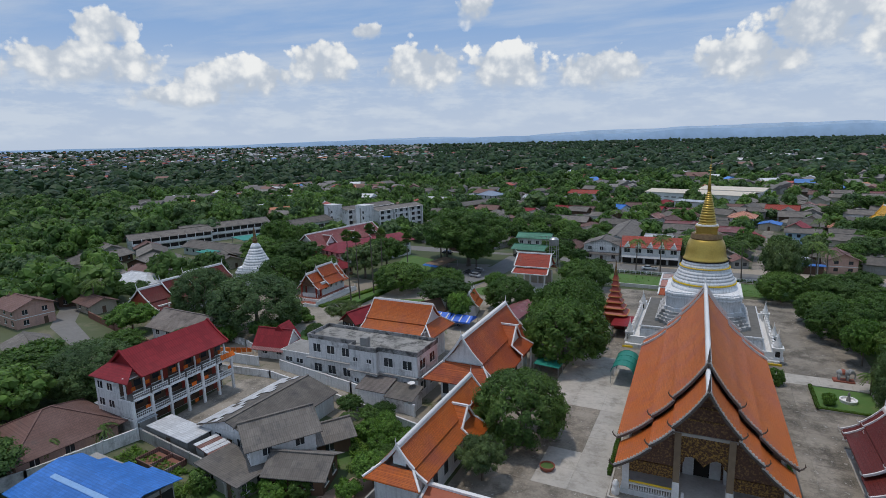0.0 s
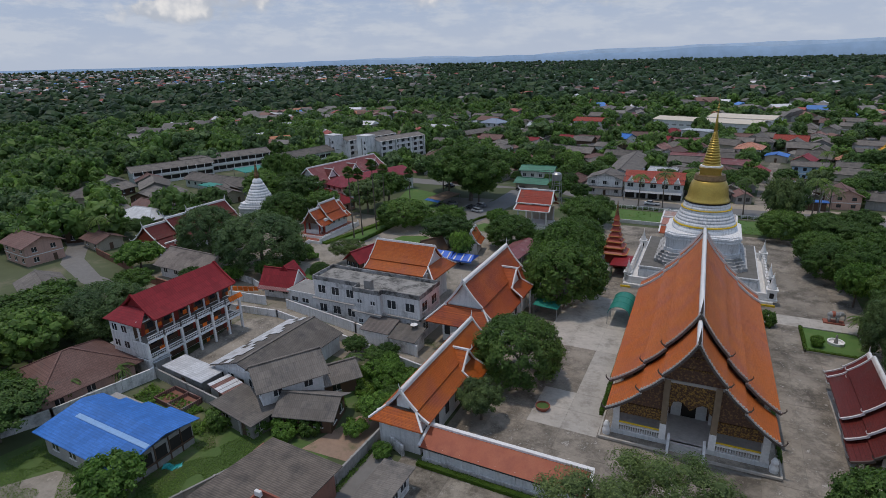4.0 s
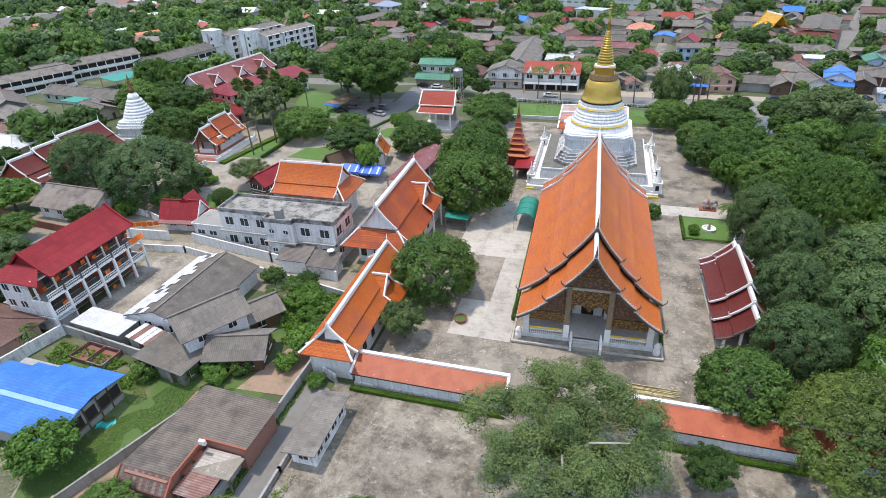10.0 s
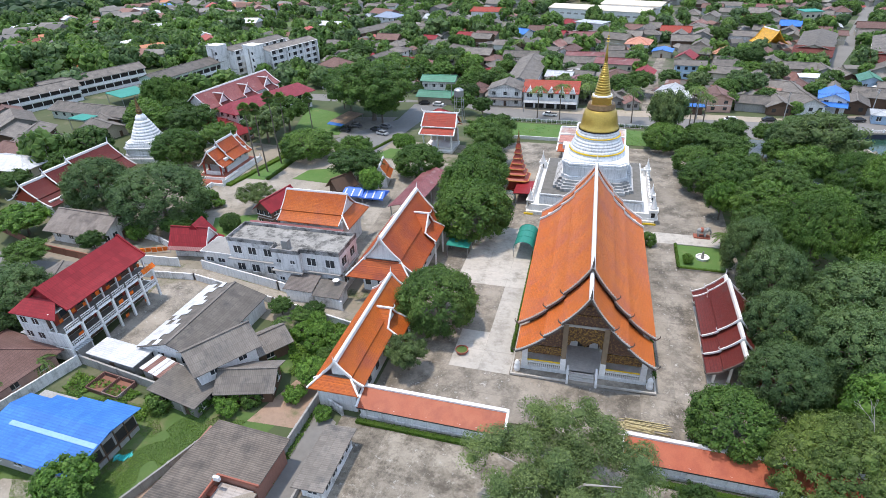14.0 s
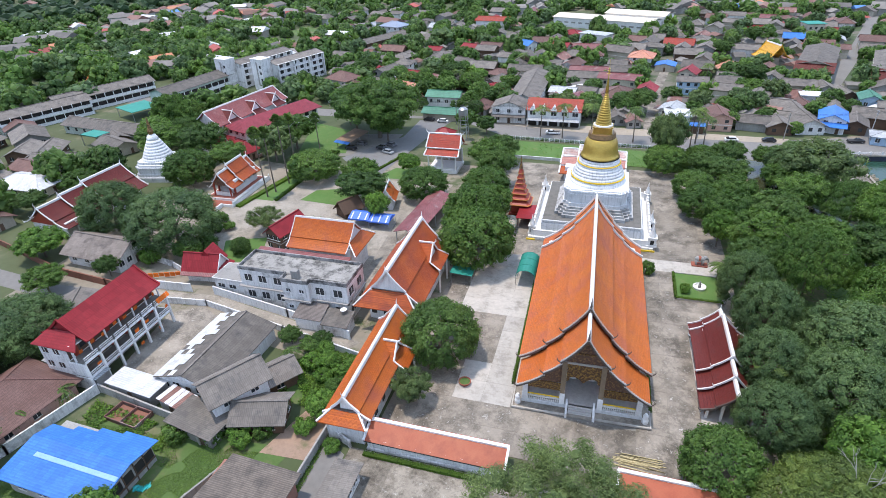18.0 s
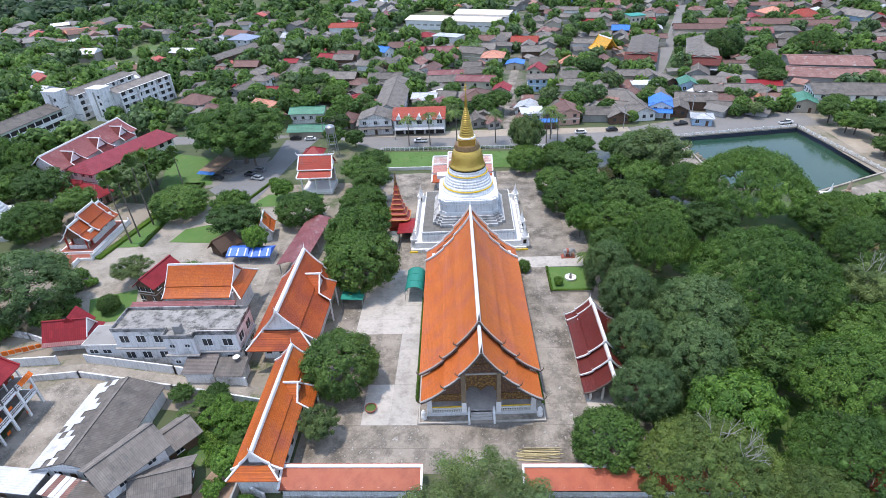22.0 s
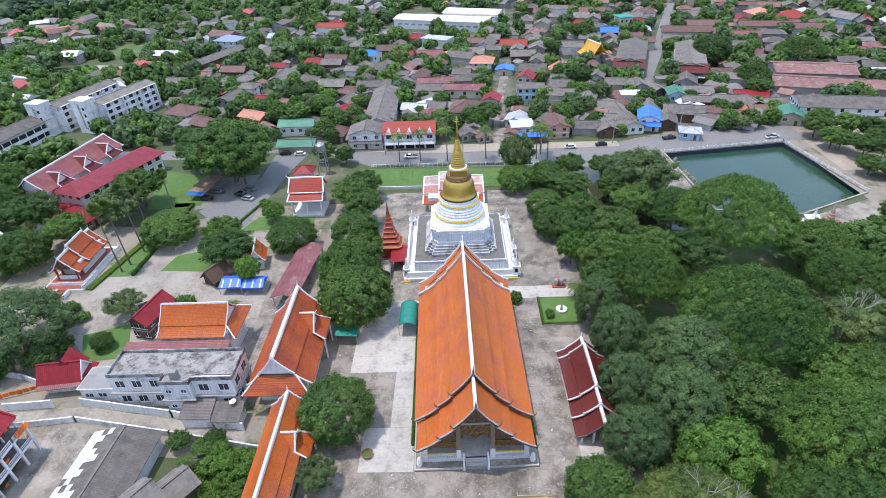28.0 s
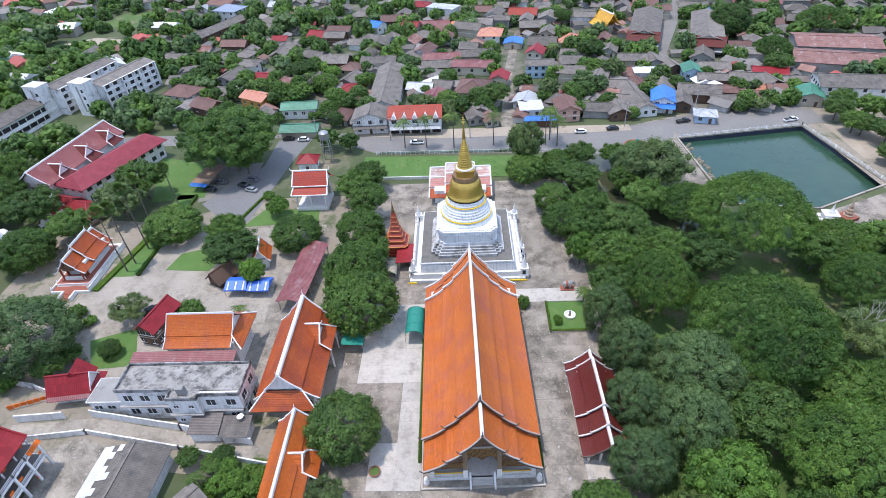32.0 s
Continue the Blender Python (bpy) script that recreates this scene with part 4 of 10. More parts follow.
PORCH = [(0, 17.2, 3.7, 11.8), (3.5, 11.5, 6.2, 8.7), (6.0, 8.4, 10.4, 4.6)]
MAIN = [(0, 18.3, 3.9, 12.7), (3.7, 12.4, 6.4, 9.5), (6.2, 9.2, 10.8, 5.3)]
gable(vih, PORCH, 1.9, 10.0, CARVED, "carved_gable")
part("tie_beam", Geo().box(-3.6, 3.6, 1.72, 1.9, 9.9, 10.25), PALEBARK, vih, "weathered timber tie beam")
for z_, hw in ((12.0, 2.0), (13.7, 1.2)):
    part("gable_rail", Geo().box(-hw, hw, 1.78, 1.9, z_, z_ + 0.22), GOLDW, vih)
gable(vih, MAIN, 46, 6.2, CARVED, "rear_gable")
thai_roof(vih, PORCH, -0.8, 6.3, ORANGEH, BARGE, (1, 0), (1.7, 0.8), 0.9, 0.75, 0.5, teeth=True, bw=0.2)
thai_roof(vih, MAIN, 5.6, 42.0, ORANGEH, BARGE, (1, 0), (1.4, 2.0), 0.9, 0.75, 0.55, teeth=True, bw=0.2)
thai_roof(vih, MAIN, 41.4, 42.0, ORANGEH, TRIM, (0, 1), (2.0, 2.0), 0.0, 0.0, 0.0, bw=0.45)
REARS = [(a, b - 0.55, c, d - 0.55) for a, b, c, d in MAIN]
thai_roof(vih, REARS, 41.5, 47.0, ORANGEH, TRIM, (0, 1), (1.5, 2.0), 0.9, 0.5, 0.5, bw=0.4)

# ---- great stupa ----
CX, CY = -1.7, 69.6
stu = thing("great_stupa", CX, CY, 0, 0.5, "whitewashed stupa with gilded bell and ringed spire", "stupa")
part("outer_terrace", Geo().box(-15.2, 14.6, -13.6, 15.0, 0, 1.0, bev=0.1).box(-14.6, 14.0, -13.0, 14.4, 1.0, 1.3), WHITE, stu)
g = Geo()
for a in ((-14.6, 14.0, -13.0, -12.5), (-14.6, 14.0, 13.9, 14.4), (-14.6, -14.1, -13, 14.4), (13.5, 14.0, -13, 14.4)):
    g.box(*a, 1.3, 2.6)
part("terrace_parapet", g, TRIM, stu)
g = Geo()
for x0, x1, y0, y1, z0, z1 in ((-12.3, 11.7, -11.2, 12.6, 1.3, 3.9), (-12.0, 11.4, -10.9, 12.3, 3.9, 4.5), (-12.4, 11.8, -11.3, 12.7, 4.5, 4.8)):
    g.box(x0, x1, y0, y1, z0, z1, bev=0.12)
part("lower_tier", g, CHEDIW, stu)
part("tier_deck", Geo().box(-12.1, 11.5, -11.0, 12.4, 4.8, 4.86), surf("mossy_dark_deck", (0.125, 0.12, 0.108), (0.17, 0.163, 0.148), 0.95, big=0.6, stain=(0.07, 0.066, 0.06)), stu, "dark weathered deck")


def redented(g, r, z0, z1, k=0.18):
    """A square tier with stepped-in corners."""
    a, b, c = r, r * (1 - k), r * (1 - 2 * k)
    q = [(a, c), (b, c), (b, b), (c, b), (c, a)]
    loop = []
    for s in range(4):
        ca_, sa_ = ((1, 0), (0, 1), (-1, 0), (0, -1))[s]
        for x, y in q:
            loop.append((x * ca_ - y * sa_, x * sa_ + y * ca_))
    n = len(loop)
    g.add([(x, y, z0) for x, y in loop] + [(x, y, z1) for x, y in loop],
          [(i, (i + 1) % n, (i + 1) % n + n, i + n) for i in range(n)] + [tuple(range(n, 2 * n)), tuple(reversed(range(n)))])


for i, (r, z0, z1) in enumerate(((9.5, 4.86, 5.7), (9.1, 5.7, 6.3), (8.7, 6.3, 6.9), (8.3, 6.9, 7.5), (7.75, 7.5, 8.3), (7.45, 8.3, 10.6), (7.7, 10.6, 10.9), (7.5, 10.9, 11.3), (7.8, 11.3, 11.7), (7.4, 11.7, 12.0))):
    g = Geo()
    redented(g, r, z0, z1, 0.10)
    part("square_tier", g, CHEDIG if i < 4 else CHEDIW, stu)
rings = [(6.85, 12.0, 12.9), (6.6, 12.9, 13.3), (6.45, 13.5, 14.2), (6.15, 14.2, 14.9), (5.85, 14.9, 15.5), (5.55, 15.5, 16.2), (5.25, 16.2, 16.9), (4.95, 16.9, 17.6), (4.75, 17.6, 18.2)]
for r, z0, z1 in rings:
    h = z1 - z0
    part("ring_moulding", Geo().lathe([(r - 0.02, z0), (r + 0.06, z0 + h * 0.2), (r - 0.02, z0 + h * 0.55), (r - 0.20, z0 + h * 0.9), (r - 0.30, z1)], 48), CHEDIW, stu, smooth=True)
part("yellow_cloth_band", Geo().lathe([(6.45, 13.25), (6.68, 13.28), (6.68, 13.55), (6.4, 13.58)], 48), YBAND, stu, "yellow cloth band round the stupa")
part("yellow_cloth_band", Geo().lathe([(5.1, 16.75), (5.32, 16.78), (5.32, 16.92), (5.0, 16.95)], 48), YBAND, stu, "yellow cloth band round the stupa")
# Near-black ring stands for the shadow below the bell.
part("bell_lip", Geo().lathe([(4.7, 18.15), (4.78, 18.2), (4.74, 18.42), (4.5, 18.45)], 48), DARK, stu, "dark ring for the shade under the bell's rim")
part("bell", Geo().lathe([(4.66, 18.4), (4.74, 18.55), (4.50, 18.85), (4.30, 19.4), (4.14, 20.4), (3.98, 21.5), (3.72, 22.4), (3.35, 23.0), (2.85, 23.35), (2.3, 23.45)], 48), GOLD, stu, "gilded bell", smooth=True)
g = Geo()
part("dark_band", Geo().lathe([(3.25, 23.1), (3.35, 23.3), (3.1, 24.3), (2.5, 24.45)], 32), surf("aged_brown_metal", (0.20, 0.12, 0.06), (0.28, 0.18, 0.08), 0.5, metal=0.5, big=2.0, bump=0.5), stu, "dark band of aged relief")
part("pale_ring", Geo().lathe([(2.2, 26.0), (2.3, 26.05), (2.25, 26.35), (1.9, 26.4)], 24), TRIM, stu, "pale ring under the spire")
redented(g, 2.35, 24.2, 24.5, 0.12), redented(g, 2.15, 24.5, 25.7, 0.12), redented(g, 2.4, 25.7, 26.0, 0.12)
part("square_throne", g, GOLD, stu)
z, r, i = 25.6, 1.75, 0
part("neck", Geo().lathe([(1.5, 25.6), (1.45, 26.2)], 24), GOLD, stu)
z = 26.2
for i in range(15):
    r = 1.95 * (1 - i / 17.5)
    h = 0.62 * (1 - i / 40)
    part("spire_ring", Geo().lathe([(r * 0.93, z), (r, z + h * 0.35), (r * 0.98, z + h * 0.6), (r * 0.89, z + h)], 24), GOLD, stu, smooth=True)
    z += h
part("spire", Geo().lathe([(0.42, z), (0.30, z + 1.6), (0.14, z + 3.4), (0.10, z + 4.2)], 16), GOLD, stu, smooth=True)
part("umbrella_finial", Geo().lathe([(0.10, z + 4.2), (0.5, z + 4.3), (0.08, z + 4.6), (0.38, z + 4.9), (0.06, z + 5.2), (0.26, z + 5.4), (0.04, z + 5.7), (0.03, z + 7.6)], 12), GOLD, stu)


def small_pagoda(x, y, s, label="small white corner pagoda with pointed spire", z=1.0):
    t = thing("corner_pagoda", x, y, z, 0, label, "pagoda", "pagodas round the stupa")
    g = Geo()
    g.box(-1.0 * s, 1.0 * s, -1.0 * s, 1.0 * s, 0, 0.4 * s).box(-0.8 * s, 0.8 * s, -0.8 * s, 0.8 * s, 0.4 * s, 2.0 * s).box(-0.95 * s, 0.95 * s, -0.95 * s, 0.95 * s, 2.0 * s, 2.25 * s)
    part("base", g, TRIM, t)
    part("niche", Geo().box(-0.35 * s, 0.35 * s, -0.83 * s, -0.79 * s, 0.6 * s, 1.6 * s), DARK, t, "arched niche with its shade as a dark panel")
    part("spire", Geo().lathe([(0.7 * s, 2.25 * s), (0.75 * s, 2.5 * s), (0.55 * s, 2.7 * s), (0.58 * s, 3.0 * s), (0.35 * s, 3.3 * s), (0.38 * s, 3.5 * s), (0.12 * s, 4.4 * s), (0.02 * s, 5.4 * s)], 16), TRIM, t, smooth=True)
    return t


for x, y, s in ((-16.0, 58.0, 1.0), (12.6, 57.6, 1.15), (-16.0, 83.2, 1.0), (12.0, 82.8, 1.0), (12.6, 66.5, 0.95)):
    small_pagoda(x, y, s)
w = thing("terrace_wall", CX, CY, 0, 0.5, "white balustrade wall with pale naga rails beside the stupa", "wall")
for s, x in ((-1, -14.4), (1, 13.8)):
    part("rail", Geo().tube([(x, -10.0, 2.7), (x, -3, 3.0), (x, 4, 3.0), (x, 11.5, 2.9)], [0.35, 0.3, 0.3, 0.25], 8), TRIM, w, smooth=True)
    for k in range(12):
        part("post", Geo().box(x - 0.25, x + 0.25, -10 + k * 1.95, -9.6 + k * 1.95, 2.5, 3.4), TRIM, w)
part("yellow_step", Geo().box(-15.6, -13.4, -13.9, -13.6, 0, 0.5), YBAND, w)
part("yellow_step", Geo().box(10.6, 15.0, -13.9, -13.6, 0, 0.5), YBAND, w)
# shrine behind the stupa
WORNTILE = surf("worn_pale_roof_tiles", (0.52, 0.40, 0.36), (0.44, 0.24, 0.20), 0.7, big=0.5, stain=(0.58, 0.53, 0.49), stain_at=(0.46, 0.58), pattern="tile", bump=0.4)
PINKTILE = surf("faded_pink_roof_tiles", (0.42, 0.17, 0.135), (0.48, 0.25, 0.21), 0.7, big=0.6, stain=(0.52, 0.36, 0.32), pattern="tile", bump=0.4)
shr = thing("rear_shrine", -3.6, 98.5, 0, 0, "shrine with stepped weathered pink roofs and white ridges", "shrine")
part("body", Geo().box(-8, 8, -4.5, 6, 0, 4.4), WHITE, shr)
for nm, x0, x1, z in (("a", -9.6, -4.0, 5.2), ("b", 4.0, 9.6, 5.2), ("c", -4.6, 4.6, 6.6)):
    for y0, y1, dz in ((-6.0, -1.8, -1.4), (-2.0, 2.2, 0.0), (2.0, 7.5, 0.6)):
        g = Geo()
        g.slab([(x0, y0, z + dz - 0.9), (x1, y0, z + dz - 0.9), (x1, y1, z + dz), (x0, y1, z + dz)], 0.2)
        part("roof_slope", g, WORNTILE if y1 > 3 else (PINKTILE if y1 > 0 else ORANGEOLD), shr)
        g = Geo()
        g.beam((x0, y1, z + dz + 0.12), (x1, y1, z + dz + 0.12), 0.5, 0.4)
        for xx in (x0, x1):
            g.beam((xx, y0, z + dz - 0.8), (xx, y1, z + dz + 0.1), 0.4, 0.35)
        part("white_ridge", g, TRIM, shr)
# red tiered spire pavilion
EDGEGOLD = surf("worn_orange_gilding", (0.52, 0.17, 0.04), (0.46, 0.24, 0.06), 0.5, big=2.0, bump=0.3)
pya = thing("red_spire_pavilion", -21.2, 70.0, 0, 0, "dark red timber pavilion with tall tiered spire", "pavilion")
part("base", Geo().box(-2.6, 2.6, -2.6, 2.6, 0, 0.8), REDWOOD, pya)
part("body", Geo().box(-2.0, 2.0, -2.0, 2.0, 0.8, 3.6), REDWOOD, pya)
z, r = 3.6, 3.2
for k in range(7):
    part("tier_roof", Geo().lathe([(r, z), (r * 1.02, z + 0.12), (r * 0.62, z + 0.95), (r * 0.55, z + 1.35)], 24, square=True), REDWOOD, pya)
    g = Geo()
    for cx_, cy_ in ((r, r), (r, -r), (-r, r), (-r, -r)):
        g.lathe([(0.22, z + 0.05), (0.16, z + 0.4), (0.02, z + 0.95)], 6, cx_ * 0.70, cy_ * 0.70)
    part("corner_finial", g, GOLDW, pya, "gilded upturned corners")
    part("gilded_edge", Geo().lathe([(r * 1.0, z - 0.06), (r * 1.05, z), (r * 1.04, z + 0.16), (r * 0.98, z + 0.2)], 24, square=True), EDGEGOLD, pya, "orange gilded edge")
    z, r = z + 1.35, r * 0.78
part("spire", Geo().lathe([(0.5, z), (0.25, z + 1.5), (0.03, z + 3.6)], 10), GOLDW, pya)
lowr = thing("red_roof_shelter", -18.6, 65.0, 0, 0, "open shelter with faded red metal roof", "shelter")
for sx in (-1.6, 1.6):
    for sy in (-3.4, 3.4):
        part("post", Geo().box(sx - 0.1, sx + 0.1, sy - 0.1, sy + 0.1, 0, 3.0), STEEL, lowr)
part("roof", Geo().slab([(-2.2, -4, 3.0), (2.2, -4, 3.2), (2.2, 4, 3.2), (-2.2, 4, 3.0)], 0.1), REDMETAL, lowr)


def arch_tent(x, y, w, l, h, mat_, label, rz=0):
    t = thing("arched_canopy", x, y, 0, rz, label, "canopy")
    g = Geo()
    n = 10
    v = []
    for k in range(n + 1):
        a = math.pi * k / n
        px, pz = -w / 2 * math.cos(a), h * 0.62 + h * 0.38 * math.sin(a)
        v += [(px, -l / 2, pz), (px, l / 2, pz), (px * 0.97, -l / 2, pz - 0.06), (px * 0.97, l / 2, pz - 0.06)]
    g.v = v
    for k in range(n):
        a, b = 4 * k, 4 * k + 4
        g.f += [(a, a + 1, b + 1, b), (a + 2, b + 2, b + 3, a + 3), (a, b, b + 2, a + 2), (a + 1, a + 3, b + 3, b + 1)]
    g.m = [0] * len(g.f)
    part("cover", g, mat_, t, smooth=False)
    for sx in (-1, 1):
        for sy in (-1, 0, 1):
            part("post", Geo().box(sx * w / 2 - 0.06, sx * w / 2 + 0.06, sy * l * 0.46 - 0.06, sy * l * 0.46 + 0.06, 0, h * 0.62), STEEL, t)
    for k in range(4):
        yy = -l / 2 + l * k / 3
        pts = [(-w / 2 * math.cos(math.pi * j / 8) * 1.01, yy, h * 0.62 + h * 0.39 * math.sin(math.pi * j / 8)) for j in range(9)]
        part("hoop", Geo().tube(pts, [0.05] * 9, 5), TEAL, t)
    return t


arch_tent(-14.2, 39.0, 4.2, 8.0, 4.2, TEAL, "green arched shade canopy on steel posts")
arch_tent(-22.0, 59.5, 3.4, 5.0, 3.2, surf("beige_canvas", (0.42, 0.36, 0.28), (0.36, 0.31, 0.24), 0.8), "small beige arched shelter", 0)
tnt = thing("green_awning", -28.0, 34.5, 0, 0, "small green awning on posts", "awning")
part("cover", Geo().slab([(-2.5, -2, 3), (2.5, -2, 2.7), (2.5, 2, 2.7), (-2.5, 2, 3)], 0.08), TEAL, tnt)
for sx in (-2.3, 2.3):
    for sy in (-1.8, 1.8):
        part("post", Geo().box(sx - 0.05, sx + 0.05, sy - 0.05, sy + 0.05, 0, 2.75), STEEL, tnt)


# ---- galleries and the second hall ----
def skirt(par, x0, x1, y0, y1, z0, run, drop, tile, sides="fblr"):
    """Lean-to roof round a rectangle: inner edge at z0, falling outwards."""
    c = {"f": [(x0, y0), (x1, y0), (x1 + run, y0 - run), (x0 - run, y0 - run)], "b": [(x1, y1), (x0, y1), (x0 - run, y1 + run), (x1 + run, y1 + run)],
         "l": [(x0, y1), (x0, y0), (x0 - run, y0 - run), (x0 - run, y1 + run)], "r": [(x1, y0), (x1, y1), (x1 + run, y1 + run), (x1 + run, y0 - run)]}
    for s in sides:
        p = c[s]
        pts = [(p[0][0], p[0][1], z0), (p[1][0], p[1][1], z0), (p[2][0], p[2][1], z0 - drop), (p[3][0], p[3][1], z0 - drop)]
        part("skirt_roof", Geo().slab(list(reversed(pts)), 0.15), tile, par)
        part("hip_trim", Geo().beam((*p[1], z0 + 0.1), (*p[2], z0 - drop + 0.1), 0.26, 0.22), TRIM, par)
        part("hip_trim", Geo().beam((*p[0], z0 + 0.1), (*p[3], z0 - drop + 0.1), 0.26, 0.22), TRIM, par)


def cross_porch(par, x0, x1, y, z, w, side, tile):
    """A small gabled porch that stands out sideways from a roof."""
    g = Geo()
    for s in (-1, 1):
        pts = [(x0, y, z), (x1, y, z), (x1, y + s * w, z - w * 1.15), (x0, y + s * w, z - w * 1.15)]
        g.slab(pts if s * side < 0 else list(reversed(pts)), 0.15)
    part("porch_roof", g, tile, par)
    g = Geo()
    g.beam((x0, y, z + 0.12), (x1, y, z + 0.12), 0.34, 0.3)
    for s in (-1, 1):
        g.beam((x1, y, z + 0.1), (x1, y + s * w, z - w * 1.15 + 0.1), 0.28, 0.3)
    hook(g, x1, y, z + 0.2, side, 0.9)
    part("porch_trim", g, TRIM, par)
    g = Geo()
    xx = x1 - side * 0.3
    g.add([(xx, y - w * 0.8, z - w * 1.15), (xx, y + w * 0.8, z - w * 1.15), (xx, y, z - 0.25)], [(0, 1, 2)])
    part("porch_gable", g, WHITE, par)
    # lower lean-to roof in front of it
    pts = [(x1 - side * 0.2, y - w, z - w * 1.1), (x1 - side * 0.2, y + w, z - w * 1.1), (x1 + side * 2.4, y + w * 1.25, z - w * 1.1 - 1.5), (x1 + side * 2.4, y - w * 1.25, z - w * 1.1 - 1.5)]
    part("porch_skirt", Geo().slab(pts if side > 0 else list(reversed(pts)), 0.14), tile, par)
    for s in (-1, 1):
        part("porch_post", Geo().box(x1 + side * 2.0 - 0.15, x1 + side * 2.0 + 0.15, y + s * w - 0.15, y + s * w + 0.15, 0, z - w * 1.1 - 1.4), TRIM, par)
        part("hip_trim", Geo().beam((x1 - side * 0.2, y + s * w, z - w * 1.1 + 0.1), (x1 + side * 2.4, y + s * w * 1.25, z - w * 1.1 - 1.4), 0.24, 0.2), TRIM, par)


gal = thing("gallery_building", -34.6, 0, 0, 0.6, "long white gallery with orange tile roof and white ridge", "temple building")
part("body", Geo().box(-3.2, 3.0, -13.4, 11, 0, 4.9), WHITE, gal)
GS = [(0, 8.7, 2.3, 6.0), (2.2, 5.8, 4.0, 4.5)]
thai_roof(gal, GS, -12.6, 11.2, ORANGE, TRIM, (1, 1), (0.2, 0.2), 0.55, 0.0, 0.55)
gable(gal, GS[:1], -12.2, 5.9, WHITE)
skirt(gal, -2.3, 2.3, -12.8, 11.3, 5.95, 1.8, 1.35, ORANGE, "f")
cross_porch(gal, 0.6, 3.2, 2.6, 7.6, 2.2, 1, ORANGE)
for k in range(7):
    y = -11.5 + k * 3.3
    part("window", Geo().box(2.98, 3.05, y - 0.6, y + 0.6, 1.2, 3.2), GLASSD, gal)
    part("window", Geo().box(-3.25, -3.18, y - 0.6, y + 0.6, 1.2, 3.2), GLASSD, gal)

h2 = thing("second_hall", -38.0, 0, 0, 0.5, "white temple hall with steep orange roof and side porch", "temple hall")
part("body", Geo().box(-5.0, 5.0, 17, 37, 0, 6.0), WHITE, h2)
HS = [(0, 13.0, 3.6, 8.4), (3.5, 8.1, 6.6, 5.2)]
thai_roof(h2, HS, 15.6, 38.0, ORANGEOLD, TRIM, (1, 1), (0.6, 0.2), 0.6, 0.0, 0.7)
gable(h2, HS[:1], 16.4, 8.0, WHITE)
skirt(h2, -3.7, 3.7, 15.9, 37.7, 8.15, 2.9, 2.6, ORANGEOLD, "f")
cross_porch(h2, 0.8, 4.6, 31.5, 10.6, 2.8, 1, ORANGEOLD)
for x in (-4, -1.4, 1.4, 4):
    part("front_window", Geo().box(x - 0.55, x + 0.55, 16.92, 17.02, 1.4, 3.6), GLASSD, h2)
for k in range(5):
    part("side_window", Geo().box(4.98, 5.05, 18.5 + k * 3.6, 19.7 + k * 3.6, 1.5, 3.8), GLASSD, h2)

# front boundary wall under one wide tiled slope
for x0, x1 in ((-31.0, -9.2), (6.2, 62.0)):
    w = thing("boundary_wall", x0, -11.2, 0, 0, "white boundary wall under one wide orange tile slope", "wall")
    L = x1 - x0
    part("wall", Geo().box(0.3, L - 0.3, -2.75, -2.4, 0, 2.4), WHITE, w)
    part("footing", Geo().box(0.2, L - 0.2, -3.0, -2.2, 0, 0.5), DIRTYWHITE, w)
    rs = part("roof_slope", Geo().slab([(-3.3, -L, 2.35), (0, -L, 3.55), (0, 0, 3.55), (-3.3, 0, 2.35)][::-1], 0.12), WALLTILE, w)
    rs.matrix_basis = pose(0, 0, 0, 0, 0, 90)
    rs = part("rear_slope", Geo().slab([(0, -L, 3.55), (1.0, -L, 3.05), (1.0, 0, 3.05), (0, 0, 3.55)][::-1], 0.12), WALLTILE, w)
    rs.matrix_basis = pose(0, 0, 0, 0, 0, 90)
    part("ridge_cap", Geo().box(-0.1, L + 0.1, -0.25, 0.3, 3.5, 3.8), TRIM, w)
    for x in (0.0, L):
        part("end_trim", Geo().beam((x, -3.3, 2.45), (x, 0, 3.65), 0.35, 0.25), TRIM, w)
    part("fascia", Geo().box(0, L, -3.36, -3.24, 2.18, 2.34), DARK, w)
    for k in range(int(L / 2.4)):
        part("pilaster", Geo().box(0.8 + k * 2.4, 1.15 + k * 2.4, -2.9, -2.7, 0, 2.5), WHITE, w)
        part("inner_post", Geo().box(0.8 + k * 2.4, 1.0 + k * 2.4, 0.5, 0.7, 0, 3.1), TRIM, w)

# maroon pavilion with three stepped roofs
rp = thing("maroon_pavilion", 23.2, 0, 0, 0.8, "open pavilion with stepped dark red roof and white ridges", "pavilion")
part("floor", Geo().box(-4.2, 3.6, 1.5, 25, 0, 0.35, bev=0.05), CONCL, rp)
for y, h in ((5.2, 2.55), (10.0, 3.0), (14, 3.6), (18.5, 3.6), (22.5, 3.6)):
    for x in (-3.5, 3.5):
        part("post", Geo().box(x - 0.18, x + 0.18, y - 0.18, y + 0.18, 0.3, h), TRIM, rp)
part("post", Geo().box(-1.6, -1.25, 4.9, 5.25, 0.3, 4.2), TRIM, rp)
part("post", Geo().box(1.25, 1.6, 4.9, 5.25, 0.3, 4.2), TRIM, rp)
